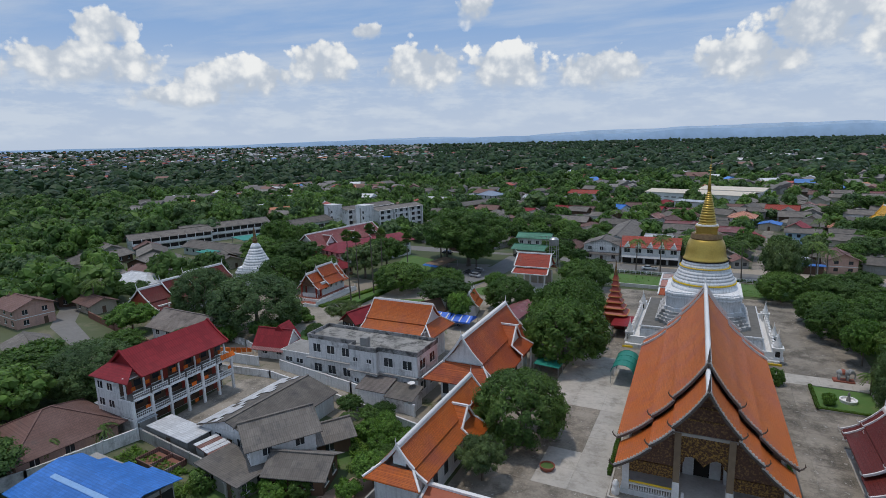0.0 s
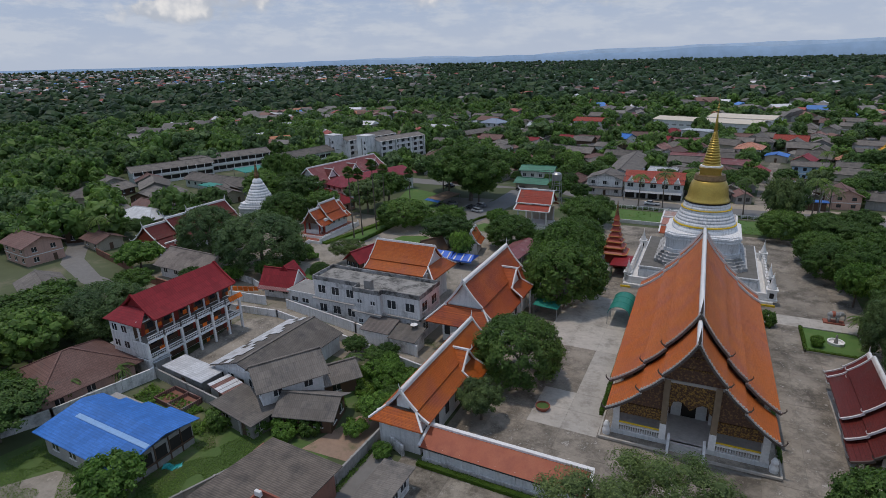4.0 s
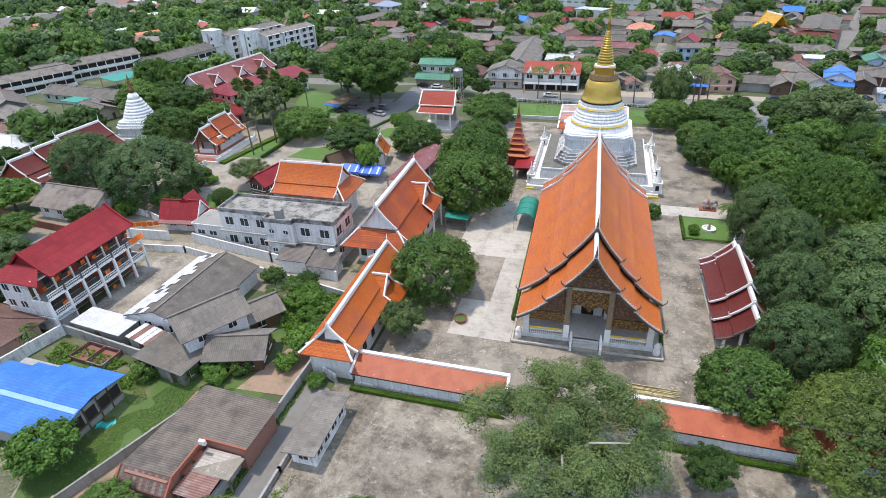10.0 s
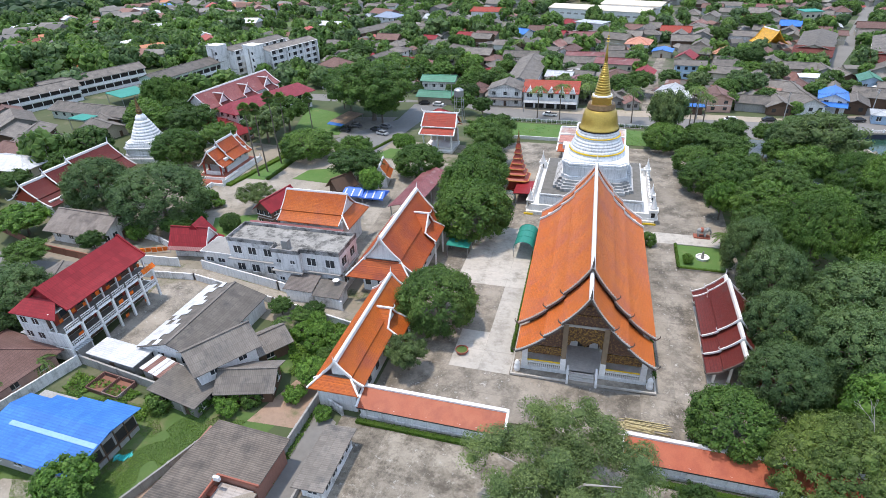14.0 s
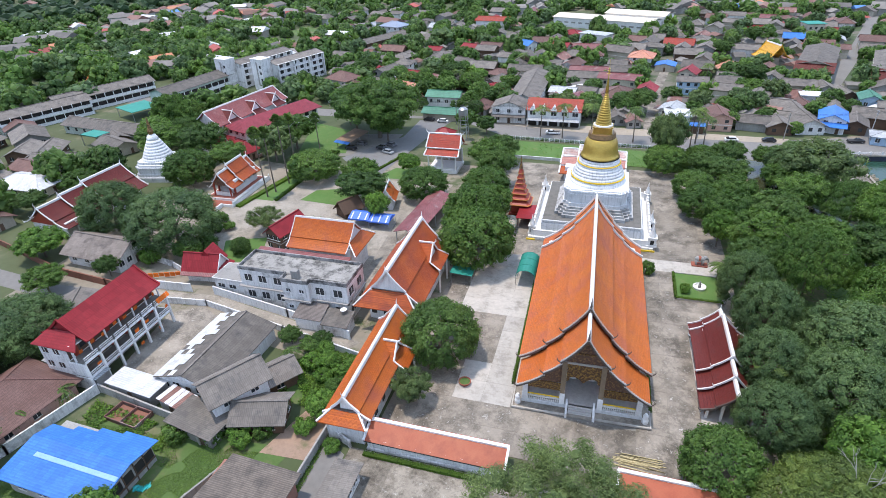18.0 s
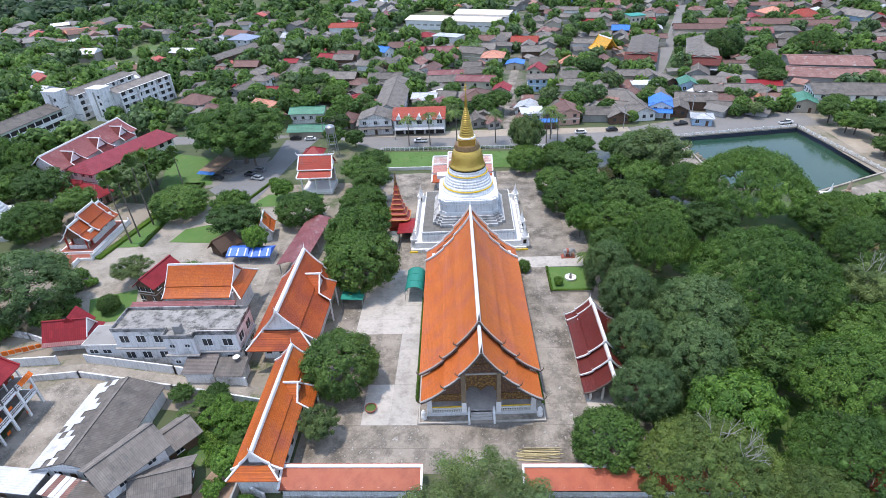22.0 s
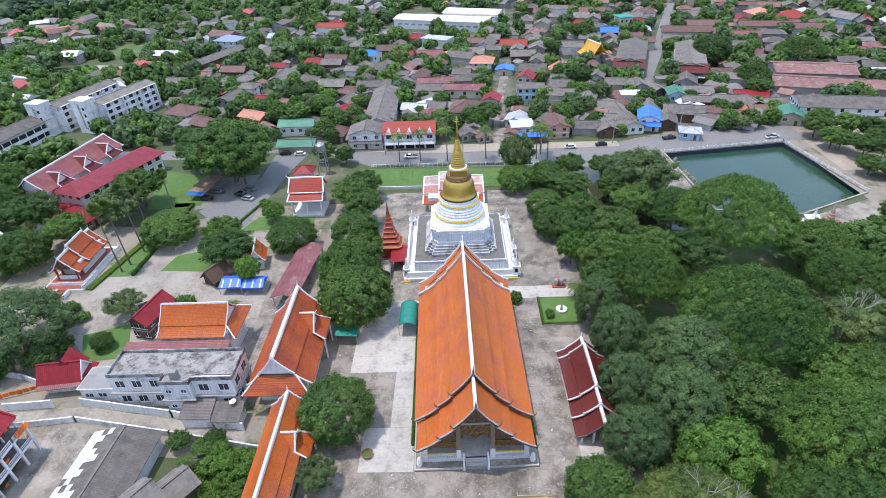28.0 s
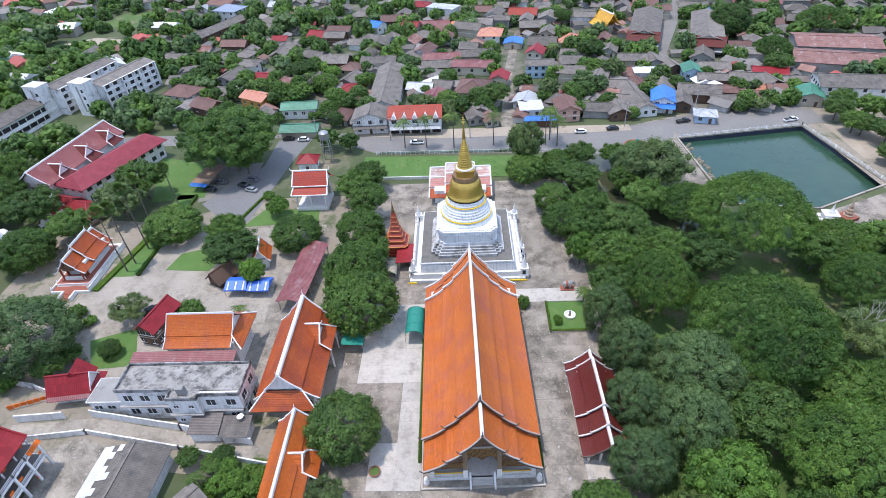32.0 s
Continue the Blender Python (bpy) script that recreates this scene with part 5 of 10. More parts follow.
for k, (y0, y1, dz) in enumerate(((4.2, 9.0, -1.5), (8.2, 13.0, -0.8), (12.0, 23.0, 0.0), (22.0, 25.5, -0.7))):
    sg = [(0, 8.0 + dz, 2.6, 5.0 + dz), (2.5, 4.8 + dz, 4.7, 3.3 + dz * 0.75)]
    thai_roof(rp, sg, y0, y1, MAROON, TRIM if k else BARGE, (1, 1 if k > 1 else 0), (0.6, 0.5), 0.45 if k in (0, 3) else 0.0, 0.5, 0.5, bw=0.22)
part("rear_wall", Geo().box(3.3, 3.5, 6, 24, 0.3, 3.2), REDWOOD, rp)


# ---- houses ----
def window(par, x, y, z, w, h, axis, out, mat_=None, frame_=True):
    """A framed window set 5 cm proud of a wall. axis: the wall's own direction; out: +1 or -1."""
    def bx(a0, a1, z0, z1, d0, d1):
        g_ = Geo()
        lo, hi = sorted((d0 * out, d1 * out))
        return g_.box(x + a0, x + a1, y + lo, y + hi, z0, z1) if axis == "x" else g_.box(x + lo, x + hi, y + a0, y + a1, z0, z1)
    p = part("window", bx(-w / 2, w / 2, z - h / 2, z + h / 2, -0.05, 0.03), mat_ or GLASSD, par)
    if frame_:
        part("window_frame", bx(-w / 2 - 0.1, w / 2 + 0.1, z - h / 2 - 0.14, z - h / 2, 0.0, 0.14), TRIM, p)
        part("mullion", bx(-0.04, 0.04, z - h / 2, z + h / 2, 0.0, 0.06), TRIM, p)
    return p


def roof_on(par, w, d, h, rise, over, style, mat_, ridge_mat=None, oy=None):
    W, D = w / 2 + over, d / 2 + (over if oy is None else oy)
    ze = h - over * rise / (w / 2) * 0.6
    zr = h + rise
    if style == "gable":
        for s in (-1, 1):
            pts = [(0, -D, zr), (0, D, zr), (s * W, D, ze), (s * W, -D, ze)]
            part("roof_slope", Geo().slab(pts if s < 0 else list(reversed(pts)), 0.12), mat_, par)
        part("ridge_cap", Geo().beam((0, -D, zr + 0.06), (0, D, zr + 0.06), 0.4, 0.16), ridge_mat or mat_, par)
        for s in (-1, 1):
            g_ = Geo()
            y = s * (d / 2 - 0.1)
            g_.add([(-w / 2, y, h - 0.1), (w / 2, y, h - 0.1), (0, y, zr - 0.15), (-w / 2, y - s * 0.15, h - 0.1), (w / 2, y - s * 0.15, h - 0.1), (0, y - s * 0.15, zr - 0.15)],
                   [(0, 1, 2), (5, 4, 3), (0, 3, 4, 1), (1, 4, 5, 2), (2, 5, 3, 0)])
            part("gable_wall", g_, WALLS[par.name], par)
    elif style == "hip":
        r = min(W, D) * 0.98
        if D >= W:
            a, b = (0, -D + r, zr), (0, D - r, zr)
        else:
            a, b = (-W + r, 0, zr), (W - r, 0, zr)
        c = [(-W, -D, ze), (W, -D, ze), (W, D, ze), (-W, D, ze)]
        faces = [[c[0], c[1], a], [c[1], c[2], b, a], [c[2], c[3], b], [c[3], c[0], a, b]] if D >= W else [[c[0], c[1], b, a], [c[1], c[2], b], [c[2], c[3], a, b], [c[3], c[0], a]]
        for f in faces:
            part("roof_slope", Geo().slab(f, 0.12), mat_, par)
        g_ = Geo().beam(a, b, 0.3, 0.2) if a != b else Geo()
        for i, q in enumerate(c):
            t = (a if q[1] < 0 else b) if D >= W else (a if q[0] < 0 else b)
            g_.beam((q[0], q[1], q[2] + 0.05), (t[0], t[1], t[2] + 0.05), 0.28, 0.14)
        part("hip_cap", g_, ridge_mat or mat_, par)
    elif style == "shed":
        pts = [(-W, -D, h + rise), (-W, D, h + rise), (W, D, h), (W, -D, h)]
        part("roof_slope", Geo().slab(list(reversed(pts)), 0.12), mat_, par)
    elif style == "flat":
        part("roof_deck", Geo().box(-W, W, -D, D, h, h + 0.25), mat_, par)


WALLS = {}


def house(x, y, w, d, h, rz=0, style="gable", roof=None, wall=None, rise=None, over=0.8, name="house", label="", cat="house", storeys=None, nwin=None, sides="fblr", group="", deep=True, door=True, oy=None):
    roof, wall = roof or GREYROOF, wall or GREYW
    t = thing(name, x, y, 0, rz, label, cat, group)
    WALLS[t.name] = wall
    storeys = storeys or (2 if h > 4.6 else 1)
    part("wall", Geo().box(-w / 2, w / 2, -d / 2, d / 2, 0, h), wall, t)
    if storeys > 1:
        part("floor_band", Geo().box(-w / 2 - 0.06, w / 2 + 0.06, -d / 2 - 0.06, d / 2 + 0.06, h / storeys - 0.12, h / storeys + 0.1), TRIM if wall in (WHITE, CREAM, BLUEW, PINKW) else GREYW, t)
    roof_on(t, w, d, h, rise if rise is not None else w * 0.22, over, style, roof, oy=oy)
    for s in range(storeys):
        z = h / storeys * (s + 0.55)
        hh = min(1.3, h / storeys * 0.45)
        for c in sides:
            L = w if c in "fb" else d
            n = nwin or max(1, int(L / 3.6))
            for k in range(n):
                u = -L / 2 + L * (k + 0.5) / n
                if door and s == 0 and c == "f" and k == n // 2:
                    part("door", Geo().box(u - 0.5, u + 0.5, -d / 2 - 0.06, -d / 2 + 0.02, 0.05, 2.05), WOODW, t)
                    continue
                if c in "fb":
                    window(t, u, (-d / 2 if c == "f" else d / 2), z, 1.25, hh, "x", -1 if c == "f" else 1, frame_=deep)
                else:
                    window(t, (-w / 2 if c == "l" else w / 2), u, z, 1.25, hh, "y", -1 if c == "l" else 1, frame_=deep)
    return t


def low_wall(pts, h, mat_, label, t=0.18, step=3.0, name="wall_run", cap=True):
    w = thing(name, pts[0][0], pts[0][1], 0, 0, label, "wall")
    for (ax, ay), (bx, by) in zip(pts[:-1], pts[1:]):
        ox, oy = pts[0]
        part("panel", Geo().beam((ax - ox, ay - oy, h / 2), (bx - ox, by - oy, h / 2), t, h), mat_, w)
        L = math.hypot(bx - ax, by - ay)
        n = max(1, int(L / step))
        for k in range(n + 1):
            x, y = ax - ox + (bx - ax) * k / n, ay - oy + (by - ay) * k / n
            part("pillar", Geo().box(x - 0.17, x + 0.17, y - 0.17, y + 0.17, 0, h + 0.15), mat_, w)
        if cap:
            part("coping", Geo().beam((ax - ox, ay - oy, h + 0.04), (bx - ox, by - oy, h + 0.04), t + 0.12, 0.1), mat_, w)
    return w


# monks' dwelling, three storeys with open balconies
k3 = thing("monks_dwelling", -87.6, -4.6, 0, 0.0, "three-storey white dwelling with balconies and dark red roof", "dwelling")
part("core", Geo().box(-4.6, 1.6, -10, 10.4, 0, 9.9), DIRTYWHITE, k3)
part("end_wall", Geo().box(1.6, 4.2, -10, -9.7, 0, 6.4), DIRTYWHITE, k3)
for z in (3.2, 6.4, 9.7):
    part("balcony_slab", Geo().box(1.5, 4.9 if z < 9 else 3.2, -10.3, 10.6, z - 0.22, z), DIRTYWHITE, k3)
    # This dark panel puts the gallery's shade onto the back wall.
    part("gallery_wall", Geo().box(1.58, 1.63, -9.9, 10.3, z - 3.1, z - 0.4), WOODW, k3, "dark panel for the shade on the gallery's back wall")
    if z < 9:
        part("gallery_floor", Geo().box(1.64, 4.62, -10.1, 10.4, z, z + 0.02), CONCD, k3, "dark stained gallery floor")
for z in (3.2, 6.4):
    for k in range(7):
        y = -10 + k * 3.4
        ye = min(y + 3.2, 10.4)
        rl = part("railing", Geo().box(4.66, 4.80, y + 0.2, ye, z, z + 0.16).box(4.68, 4.76, y + 0.2, ye, z + 0.50, z + 0.60).box(4.66, 4.80, y + 0.2, ye, z + 0.90, z + 1.02), TRIM, k3, "white stained railing")
        gb = Geo()
        for j in range(9):
            yb = y + 0.3 + (ye - y - 0.4) * j / 8
            gb.box(4.70, 4.75, yb - 0.03, yb + 0.03, z + 0.1, z + 0.95)
        part("bars", gb, DIRTYWHITE, rl)
for k in range(7):
    y = -10 + k * 3.4
    part("pillar", Geo().box(4.45, 4.85, y - 0.18, y + 0.22, 0, 6.4), TRIM, k3)
    part("upper_post", Geo().box(2.9, 3.15, y - 0.1, y + 0.15, 6.4, 10.1), TRIM, k3)
random.seed(12)
for z in (0.2, 3.2, 6.4):
    for k in range(6):
        y = -8.3 + k * 3.4
        part("door", Geo().box(1.58, 1.68, y - 0.45, y + 0.45, z, z + 2.05), REDWOOD, k3)
        window(k3, 1.64, y + 1.5, z + 1.5, 1.2, 1.1, "y", 1, frame_=False)
for z in (1.8, 5.0, 8.0):
    for x in (-3.3, -0.8):
        window(k3, x, -10, z, 1.2, 1.2, "x", -1)
        window(k3, x, 10.4, z, 1.2, 1.2, "x", 1)
KR = [(0, 13.6, 5.0, 9.9)]
thai_roof(k3, KR, -8.0, 9.8, REDMETAL, REDMETAL, (1, 1), (0, 0), 0, 0, 0)
gable(k3, KR, -7.7, 10.4, REDMETAL)
gable(k3, KR, 9.3, 10.4, WHITE)
part("hip_roof", Geo().slab([(-5.0, -10.7, 9.6), (5.0, -10.7, 9.6), (3.0, -8.0, 11.4), (-3.0, -8.0, 11.4)], 0.12), REDMETAL, k3)
for k in range(13):
    z = random.choice((1.0, 4.1, 4.4, 7.2, 7.5))
    y = random.uniform(-9, 10)
    g = Geo()
    n, w0, hh = 6, random.uniform(0.5, 1.1), random.uniform(0.6, 1.0)
    xx = 4.62 if z < 7 else 2.9
    v = [(xx + 0.06 * math.sin(j * 2.1), y + w0 * j / n, z + dz) for dz in (hh, 0) for j in range(n + 1)]
    g.add(v, [(j, j + 1, n + 2 + j, n + 1 + j) for j in range(n)])
    t = tagged(part("hanging_robe", g, MONK), "orange robe hung out to dry on a balcony", "robe", "robes on the balconies")
    t.matrix_basis = pose(-87.6, -4.6, 0)
for k in range(5):
    g = Geo()
    y = 7.6 + k * 0.65
    g.add([(4.95, y, 7.6), (4.95, y + 0.6, 7.7), (5.5, y + 0.6, 6.9), (5.5, y, 6.8)], [(0, 1, 2, 3)])
    t = tagged(part("hanging_robe", g, MONK), "orange robe hung out to dry on a balcony", "robe", "robes on the balconies")
    t.matrix_basis = pose(-87.6, -4.6, 0)
t = house(-86.8, 22.4, 4.2, 7.4, 3.4, 97, "gable", REDMETAL, DIRTYWHITE, 3.0, 0.9, "small_hall", "small white hall with steep dark red roof", "hall", nwin=2)
part("apex_board", Geo().beam((0, -4.65, 6.5), (2.7, -4.65, 3.0), 0.12, 0.3).beam((0, -4.65, 6.5), (-2.7, -4.65, 3.0), 0.12, 0.3), TRIM, t)
part("pediment", Geo().add([(-2.2, -4.4, 3.5), (2.2, -4.4, 3.5), (0, -4.4, 6.3), (-2.2, -4.2, 3.5), (2.2, -4.2, 3.5), (0, -4.2, 6.3)], [(0, 1, 2), (5, 4, 3), (0, 3, 4, 1), (1, 4, 5, 2), (2, 5, 3, 0)]), TRIM, t, "white pediment")
part("end_roof", Geo().slab([(-3.2, -5.8, 2.7), (3.2, -5.8, 2.7), (2.8, -4.3, 3.6), (-2.8, -4.3, 3.6)], 0.12), REDMETAL, t)
part("front_roof", Geo().slab([(-3.7, 4.4, 2.5), (-3.7, -4.8, 2.5), (-2.8, -4.4, 2.95), (-2.8, 4.4, 2.95)], 0.12), REDFADE, t, "faded lower roof edge")
for sd in (-1, 1):
    q = [(-0.4, -1.0, 7.3), (3.8, -1.0, 7.3), (3.8, -1.0 + sd * 2.9, 3.7), (-0.4, -1.0 + sd * 2.9, 3.7)]
    part("cross_roof", Geo().slab(q if sd > 0 else q[::-1], 0.12), REDMETAL, t)
part("cross_gable", Geo().add([(x, y, z) for x in (-0.35, -0.15) for y, z in ((-3.6, 3.9), (1.6, 3.9), (-1.0, 7.15))], [(0, 2, 1), (3, 4, 5), (0, 1, 4, 3), (1, 2, 5, 4), (2, 0, 3, 5)]), REDMETAL, t)

# white two-storey temple office with flat roof
wb = thing("white_office", 0, 0, 0, 0, "stained white two-storey building with flat concrete roof", "building")
part("main_block", Geo().box(-72, -46.5, 15.8, 22.6, 0, 8.6).box(-60.6, -54.6, 13.6, 16, 0, 8.6).box(-54.7, -46.5, 14.6, 16, 0, 8.6), DIRTYWHITE, wb)
part("roof_deck", Geo().box(-71.7, -46.8, 15.9, 22.3, 8.6, 8.72).box(-60.3, -54.9, 14.0, 16.0, 8.6, 8.7), surf("stained_roof_slab", (0.25, 0.24, 0.22), (0.36, 0.345, 0.32), 0.95, stain=(0.085, 0.082, 0.076), stain_at=(0.47, 0.60), stain_rough=0.75, bump=0.2), wb, "blackened concrete roof slab")
g = Geo()
for q in ((-72.1, -60.6, 15.7, 15.95), (-60.7, -54.5, 13.5, 13.75), (-54.6, -46.4, 14.5, 14.75), (-46.65, -46.4, 14.7, 22.7), (-72.1, -46.4, 22.45, 22.7), (-72.1, -71.85, 15.9, 22.6), (-60.7, -60.45, 13.7, 15.8), (-54.75, -54.5, 13.7, 14.6)):
    g.box(*q, 8.5, 9.35)
part("parapet", g, surf("blackened_parapet", (0.20, 0.195, 0.185), (0.40, 0.39, 0.38), 0.9, big=0.5, stain=(0.07, 0.068, 0.065), stain_at=(0.45, 0.6), stain_scale=0.6), wb, "parapet blackened by mould")
part("chimney_box", Geo().box(-58.6, -57.2, 14.6, 15.8, 8.6, 10.6), GREYW, wb)
g = Geo()
g.box(-72.4, -46.1, 15.2, 15.85, 4.35, 4.55).box(-61, -54.2, 13.1, 13.7, 4.35, 4.55).box(-54.6, -46.1, 14.1, 14.7, 4.35, 4.55).box(-46.55, -46.0, 14.1, 22.6, 4.35, 4.55)
part("sunshade_ledge", g, GREYW, wb, "blackened concrete ledge")
for z in (2.5, 6.6):
    for x in (-70, -66.6, -63):
        window(wb, x, 15.8, z, 1.7, 1.6, "x", -1)
    for x in (-59.2, -56.2):
        window(wb, x, 13.6, z, 0.9, 0.7, "x", -1)
    for x in (-52.6, -48.6):
        window(wb, x, 14.6, z, 1.8, 1.6, "x", -1)
    for y in (16.5, 20.3):
        window(wb, -46.5, y, z, 1.8, 1.7, "y", 1)
part("low_wing", Geo().box(-80, -72, 16.8, 22.6, 0, 4.3).box(-80.3, -72, 16.5, 22.9, 4.3, 4.55), DIRTYWHITE, wb)
part("low_deck", Geo().box(-80.1, -72.1, 16.7, 22.7, 4.55, 4.6), GREYW, wb, "stained grey lower roof slab")
for x in (-78.4, -75.6):
    window(wb, x, 16.8, 2.6, 1.6, 0.9, "x", -1)
part("drain_pipe", Geo().tube([(-61.2, 15.5, 9), (-61.2, 15.5, 0)], (0.07, 0.07), 6), STEEL, wb)
lean = thing("lean_to_shed", -52.0, 12.0, 0, 0, "lean-to with old brown corrugated roof", "shed")
part("roof_sheet", Geo().slab([(-5, -2.2, 2.9), (1.3, -2.2, 2.9), (1.3, 2.3, 4.0), (-5, 2.3, 4.0)], 0.1), surf("old_grey_brown_sheet", (0.17, 0.145, 0.13), (0.25, 0.215, 0.20), 0.8, stain=(0.10, 0.085, 0.075), pattern="corr", bump=0.2), lean)
part("roof_sheet", Geo().slab([(1.5, -2.8, 2.7), (7.2, -2.8, 2.7), (7.2, 1.6, 3.7), (1.5, 1.6, 3.7)], 0.1), GREYROOF, lean)
part("wall", Geo().box(-4.6, 1.0, -1.8, 2.0, 0, 2.8).box(1.9, 6.8, -2.3, 1.4, 0, 2.6), DIRTYWHITE, lean)
sd = thing("satellite_dish", -46.9, 12.9, 4.0, 0, "white satellite dish on a bracket", "satellite dish")
part("dish", Geo().lathe([(0.05, 0.0), (0.4, 0.1), (0.7, 0.3), (0.66, 0.34), (0.3, 0.2)], 16), TRIM, sd)
part("mast", Geo().tube([(0, 0, -1.2), (0, 0, 0.05)], (0.04, 0.04), 6), STEEL, sd)
low_wall([(-96, 15.3), (-86.5, 16.0)], 2.1, WHITE, "white plastered boundary wall")
low_wall([(-80.5, 16.4), (-60, 12.8), (-44.5, 9.3)], 2.1, WHITE, "white plastered boundary wall", step=6)
low_wall([(-97, 10.2), (-79.5, 12.2), (-58.5, 8.3), (-40, 4.6)], 1.5, DIRTYWHITE, "stained low wall along the back path", step=5)

# hall with long orange ridge and the red roofs beside it
h3 = thing("ordination_annex", -60.5, 34.1, 0, 90, "white hall with orange tile roof and lower side roof", "temple hall")
part("body", Geo().box(-4.5, 4.5, -7.6, 7.8, 0, 7.4), WHITE, h3)
H3 = [(0, 12.1, 3.4, 8.6), (3.3, 8.4, 5.6, 7.0)]
thai_roof(h3, H3, -7.4, 7.4, ORANGE, TRIM, (1, 1), (0.3, 0.3), 0.0, 0.0, 0.2, bw=0.15)
gable(h3, H3[:1], -7.0, 8.3, WHITE)
gable(h3, H3[:1], 6.7, 8.3, WHITE)
skirt(h3, -3.4, 3.4, -7.2, 7.2, 8.5, 2.4, 2.0, ORANGE, "f")
t = house(-76.0, 41.0, 4.6, 9.4, 5.0, -13, "gable", REDMETAL, WOODW, 2.1, 0.7, "timber_house", "dark timber house with red metal roof", nwin=3)
ln = thing("red_lean_roof", -63.5, 26.0, 0, 0, "long faded red corrugated lean-to roof", "shed")
part("roof_sheet", Geo().slab([(-11.5, -2.6, 5.4), (11.5, -2.6, 5.4), (11.5, 2.4, 6.4), (-11.5, 2.4, 6.4)], 0.12), REDFADE, ln)
for x in (-11, -5.5, 0, 5.5, 11):
    part("post", Geo().box(x - 0.1, x + 0.1, -2.2, -2.0, 0, 5.4), STEEL, ln)
lr = thing("long_red_shed", -44.6, 58.0, 0, -5, "long open shed with faded red metal roof", "shed")
for s in (-1, 1):
    pts = [(0, -12, 4.6), (0, 12, 4.6), (s * 3.4, 12, 3.6), (s * 3.4, -12, 3.6)]
    part("roof_slope", Geo().slab(pts if s < 0 else list(reversed(pts)), 0.1), REDFADE, lr)
    for y in (-11, -5.5, 0, 5.5, 11):
        part("post", Geo().box(s * 3.1 - 0.1, s * 3.1 + 0.1, y - 0.1, y + 0.1, 0, 3.6), STEEL, lr)

# small ordination hall on a white terrace
bt = thing("ordination_hall", -108.1, 66.0, 0, 1, "small white hall with two-step orange roof on a terrace", "temple hall")
part("terrace", Geo().box(-5.2, 5.2, -10.6, 10.5, 0, 0.9, bev=0.08).box(-4.6, 4.6, -8.4, 8.6, 0.9, 1.7, bev=0.06), TRIM, bt)
part("lower_floor", Geo().box(-4.9, 4.9, -10.3, -8.5, 0.9, 0.96), CERAMIC, bt, "red tiled lower terrace floor")
for s_ in (-1, 1):
    part("side_floor", Geo().box(min(s_ * 4.64, s_ * 5.0), max(s_ * 4.64, s_ * 5.0), -8.4, 10.2, 0.9, 0.96), CERAMIC, bt)
part("terrace_floor", Geo().box(-4.4, 4.4, -8.2, 8.4, 1.7, 1.76), CERAMIC, bt, "red tiled terrace floor")
for k in range(8):
    part("stair_step", Geo().box(-1.3, 1.3, -13.4 + 0.38 * k, -10.3, 0.02 + 0.12 * k, 0.14 + 0.12 * k), CERAMIC, bt)
for s_ in (-1, 1):
    part("stair_cheek", Geo().box(s_ * 1.6 - 0.25, s_ * 1.6 + 0.25, -13.7, -10.5, 0, 1.2, bev=0.08), TRIM, bt)
part("body", Geo().box(-3.0, 3.0, -4.4, 6.8, 1.7, 5.8), WHITE, bt)
part("porch_screen", Geo().box(-3.0, 3.0, -6.9, -6.6, 1.76, 2.9), WHITE, bt)
for k in range(4):
    window(bt, 3.0, -2.6 + k * 2.7, 4.1, 0.8, 1.4, "y", 1)
B1 = [(0, 10.0, 2.3, 7.0), (2.2, 6.8, 4.4, 4.9)]
B2 = [(0, 8.9, 2.2, 6.2), (2.1, 6.0, 4.1, 4.3)]
thai_roof(bt, B1, -2.8, 5.0, ORANGEOLD, TRIM, (1, 1), (0.3, 0.3), 0.5, 0.45, 0.35, bw=0.2)
thai_roof(bt, B2, -7.6, -2.2, ORANGEOLD, TRIM, (1, 0), (0.3, 0.3), 0.5, 0.45, 0.35, bw=0.2)
thai_roof(bt, B2, 4.4, 7.6, ORANGEOLD, TRIM, (0, 1), (0.3, 0.3), 0.5, 0.45, 0.35, bw=0.2)
gable(bt, B2, -6.9, 5.0, CARVED)
for s_ in (-1, 1):
    for y in (-6.8, -4.8):
        part("porch_column", Geo().box(s_ * 2.7 - 0.2, s_ * 2.7 + 0.2, y - 0.2, y + 0.2, 1.76, 5.2), REDWOOD, bt)
    part("terrace_parapet", Geo().box(s_ * 5.0 - 0.14, s_ * 5.0 + 0.14, -10.3, 10.2, 0.9, 1.5, bev=0.05), TRIM, bt)
    for k in range(8):
        part("parapet_post", Geo().lathe([(0.2, 1.5), (0.24, 1.7), (0.1, 1.85), (0.16, 2.0), (0.02, 2.2)], 8, s_ * 5.0, -10.0 + k * 2.85), TRIM, bt)

# white brick stupa on the far side
c2 = thing("white_stupa", -141.4, 72.6, 0, 12, "old plain white stupa with rounded tiers", "stupa")
part("base", Geo().box(-6.6, 6.6, -6.6, 6.6, 0, 1.6, bev=0.15), CHEDIW, c2)
for i, (r, z0, z1) in enumerate(((6.1, 1.6, 2.4), (5.7, 2.4, 4.3), (6.0, 4.3, 4.7), (5.5, 4.7, 5.4), (5.15, 5.4, 6.2))):
    g = Geo()
    redented(g, r, z0, z1, 0.12)
    part("square_tier", g, CHEDIW, c2)
z, r = 6.2, 4.9
for k in range(7):
    part("ring_moulding", Geo().lathe([(r, z), (r + 0.06, z + 0.2), (r - 0.06, z + 0.5), (r - 0.34, z + 0.8), (r - 0.42, z + 0.86)], 32), CHEDIW, c2, smooth=True)
    z, r = z + 0.86, r - 0.43
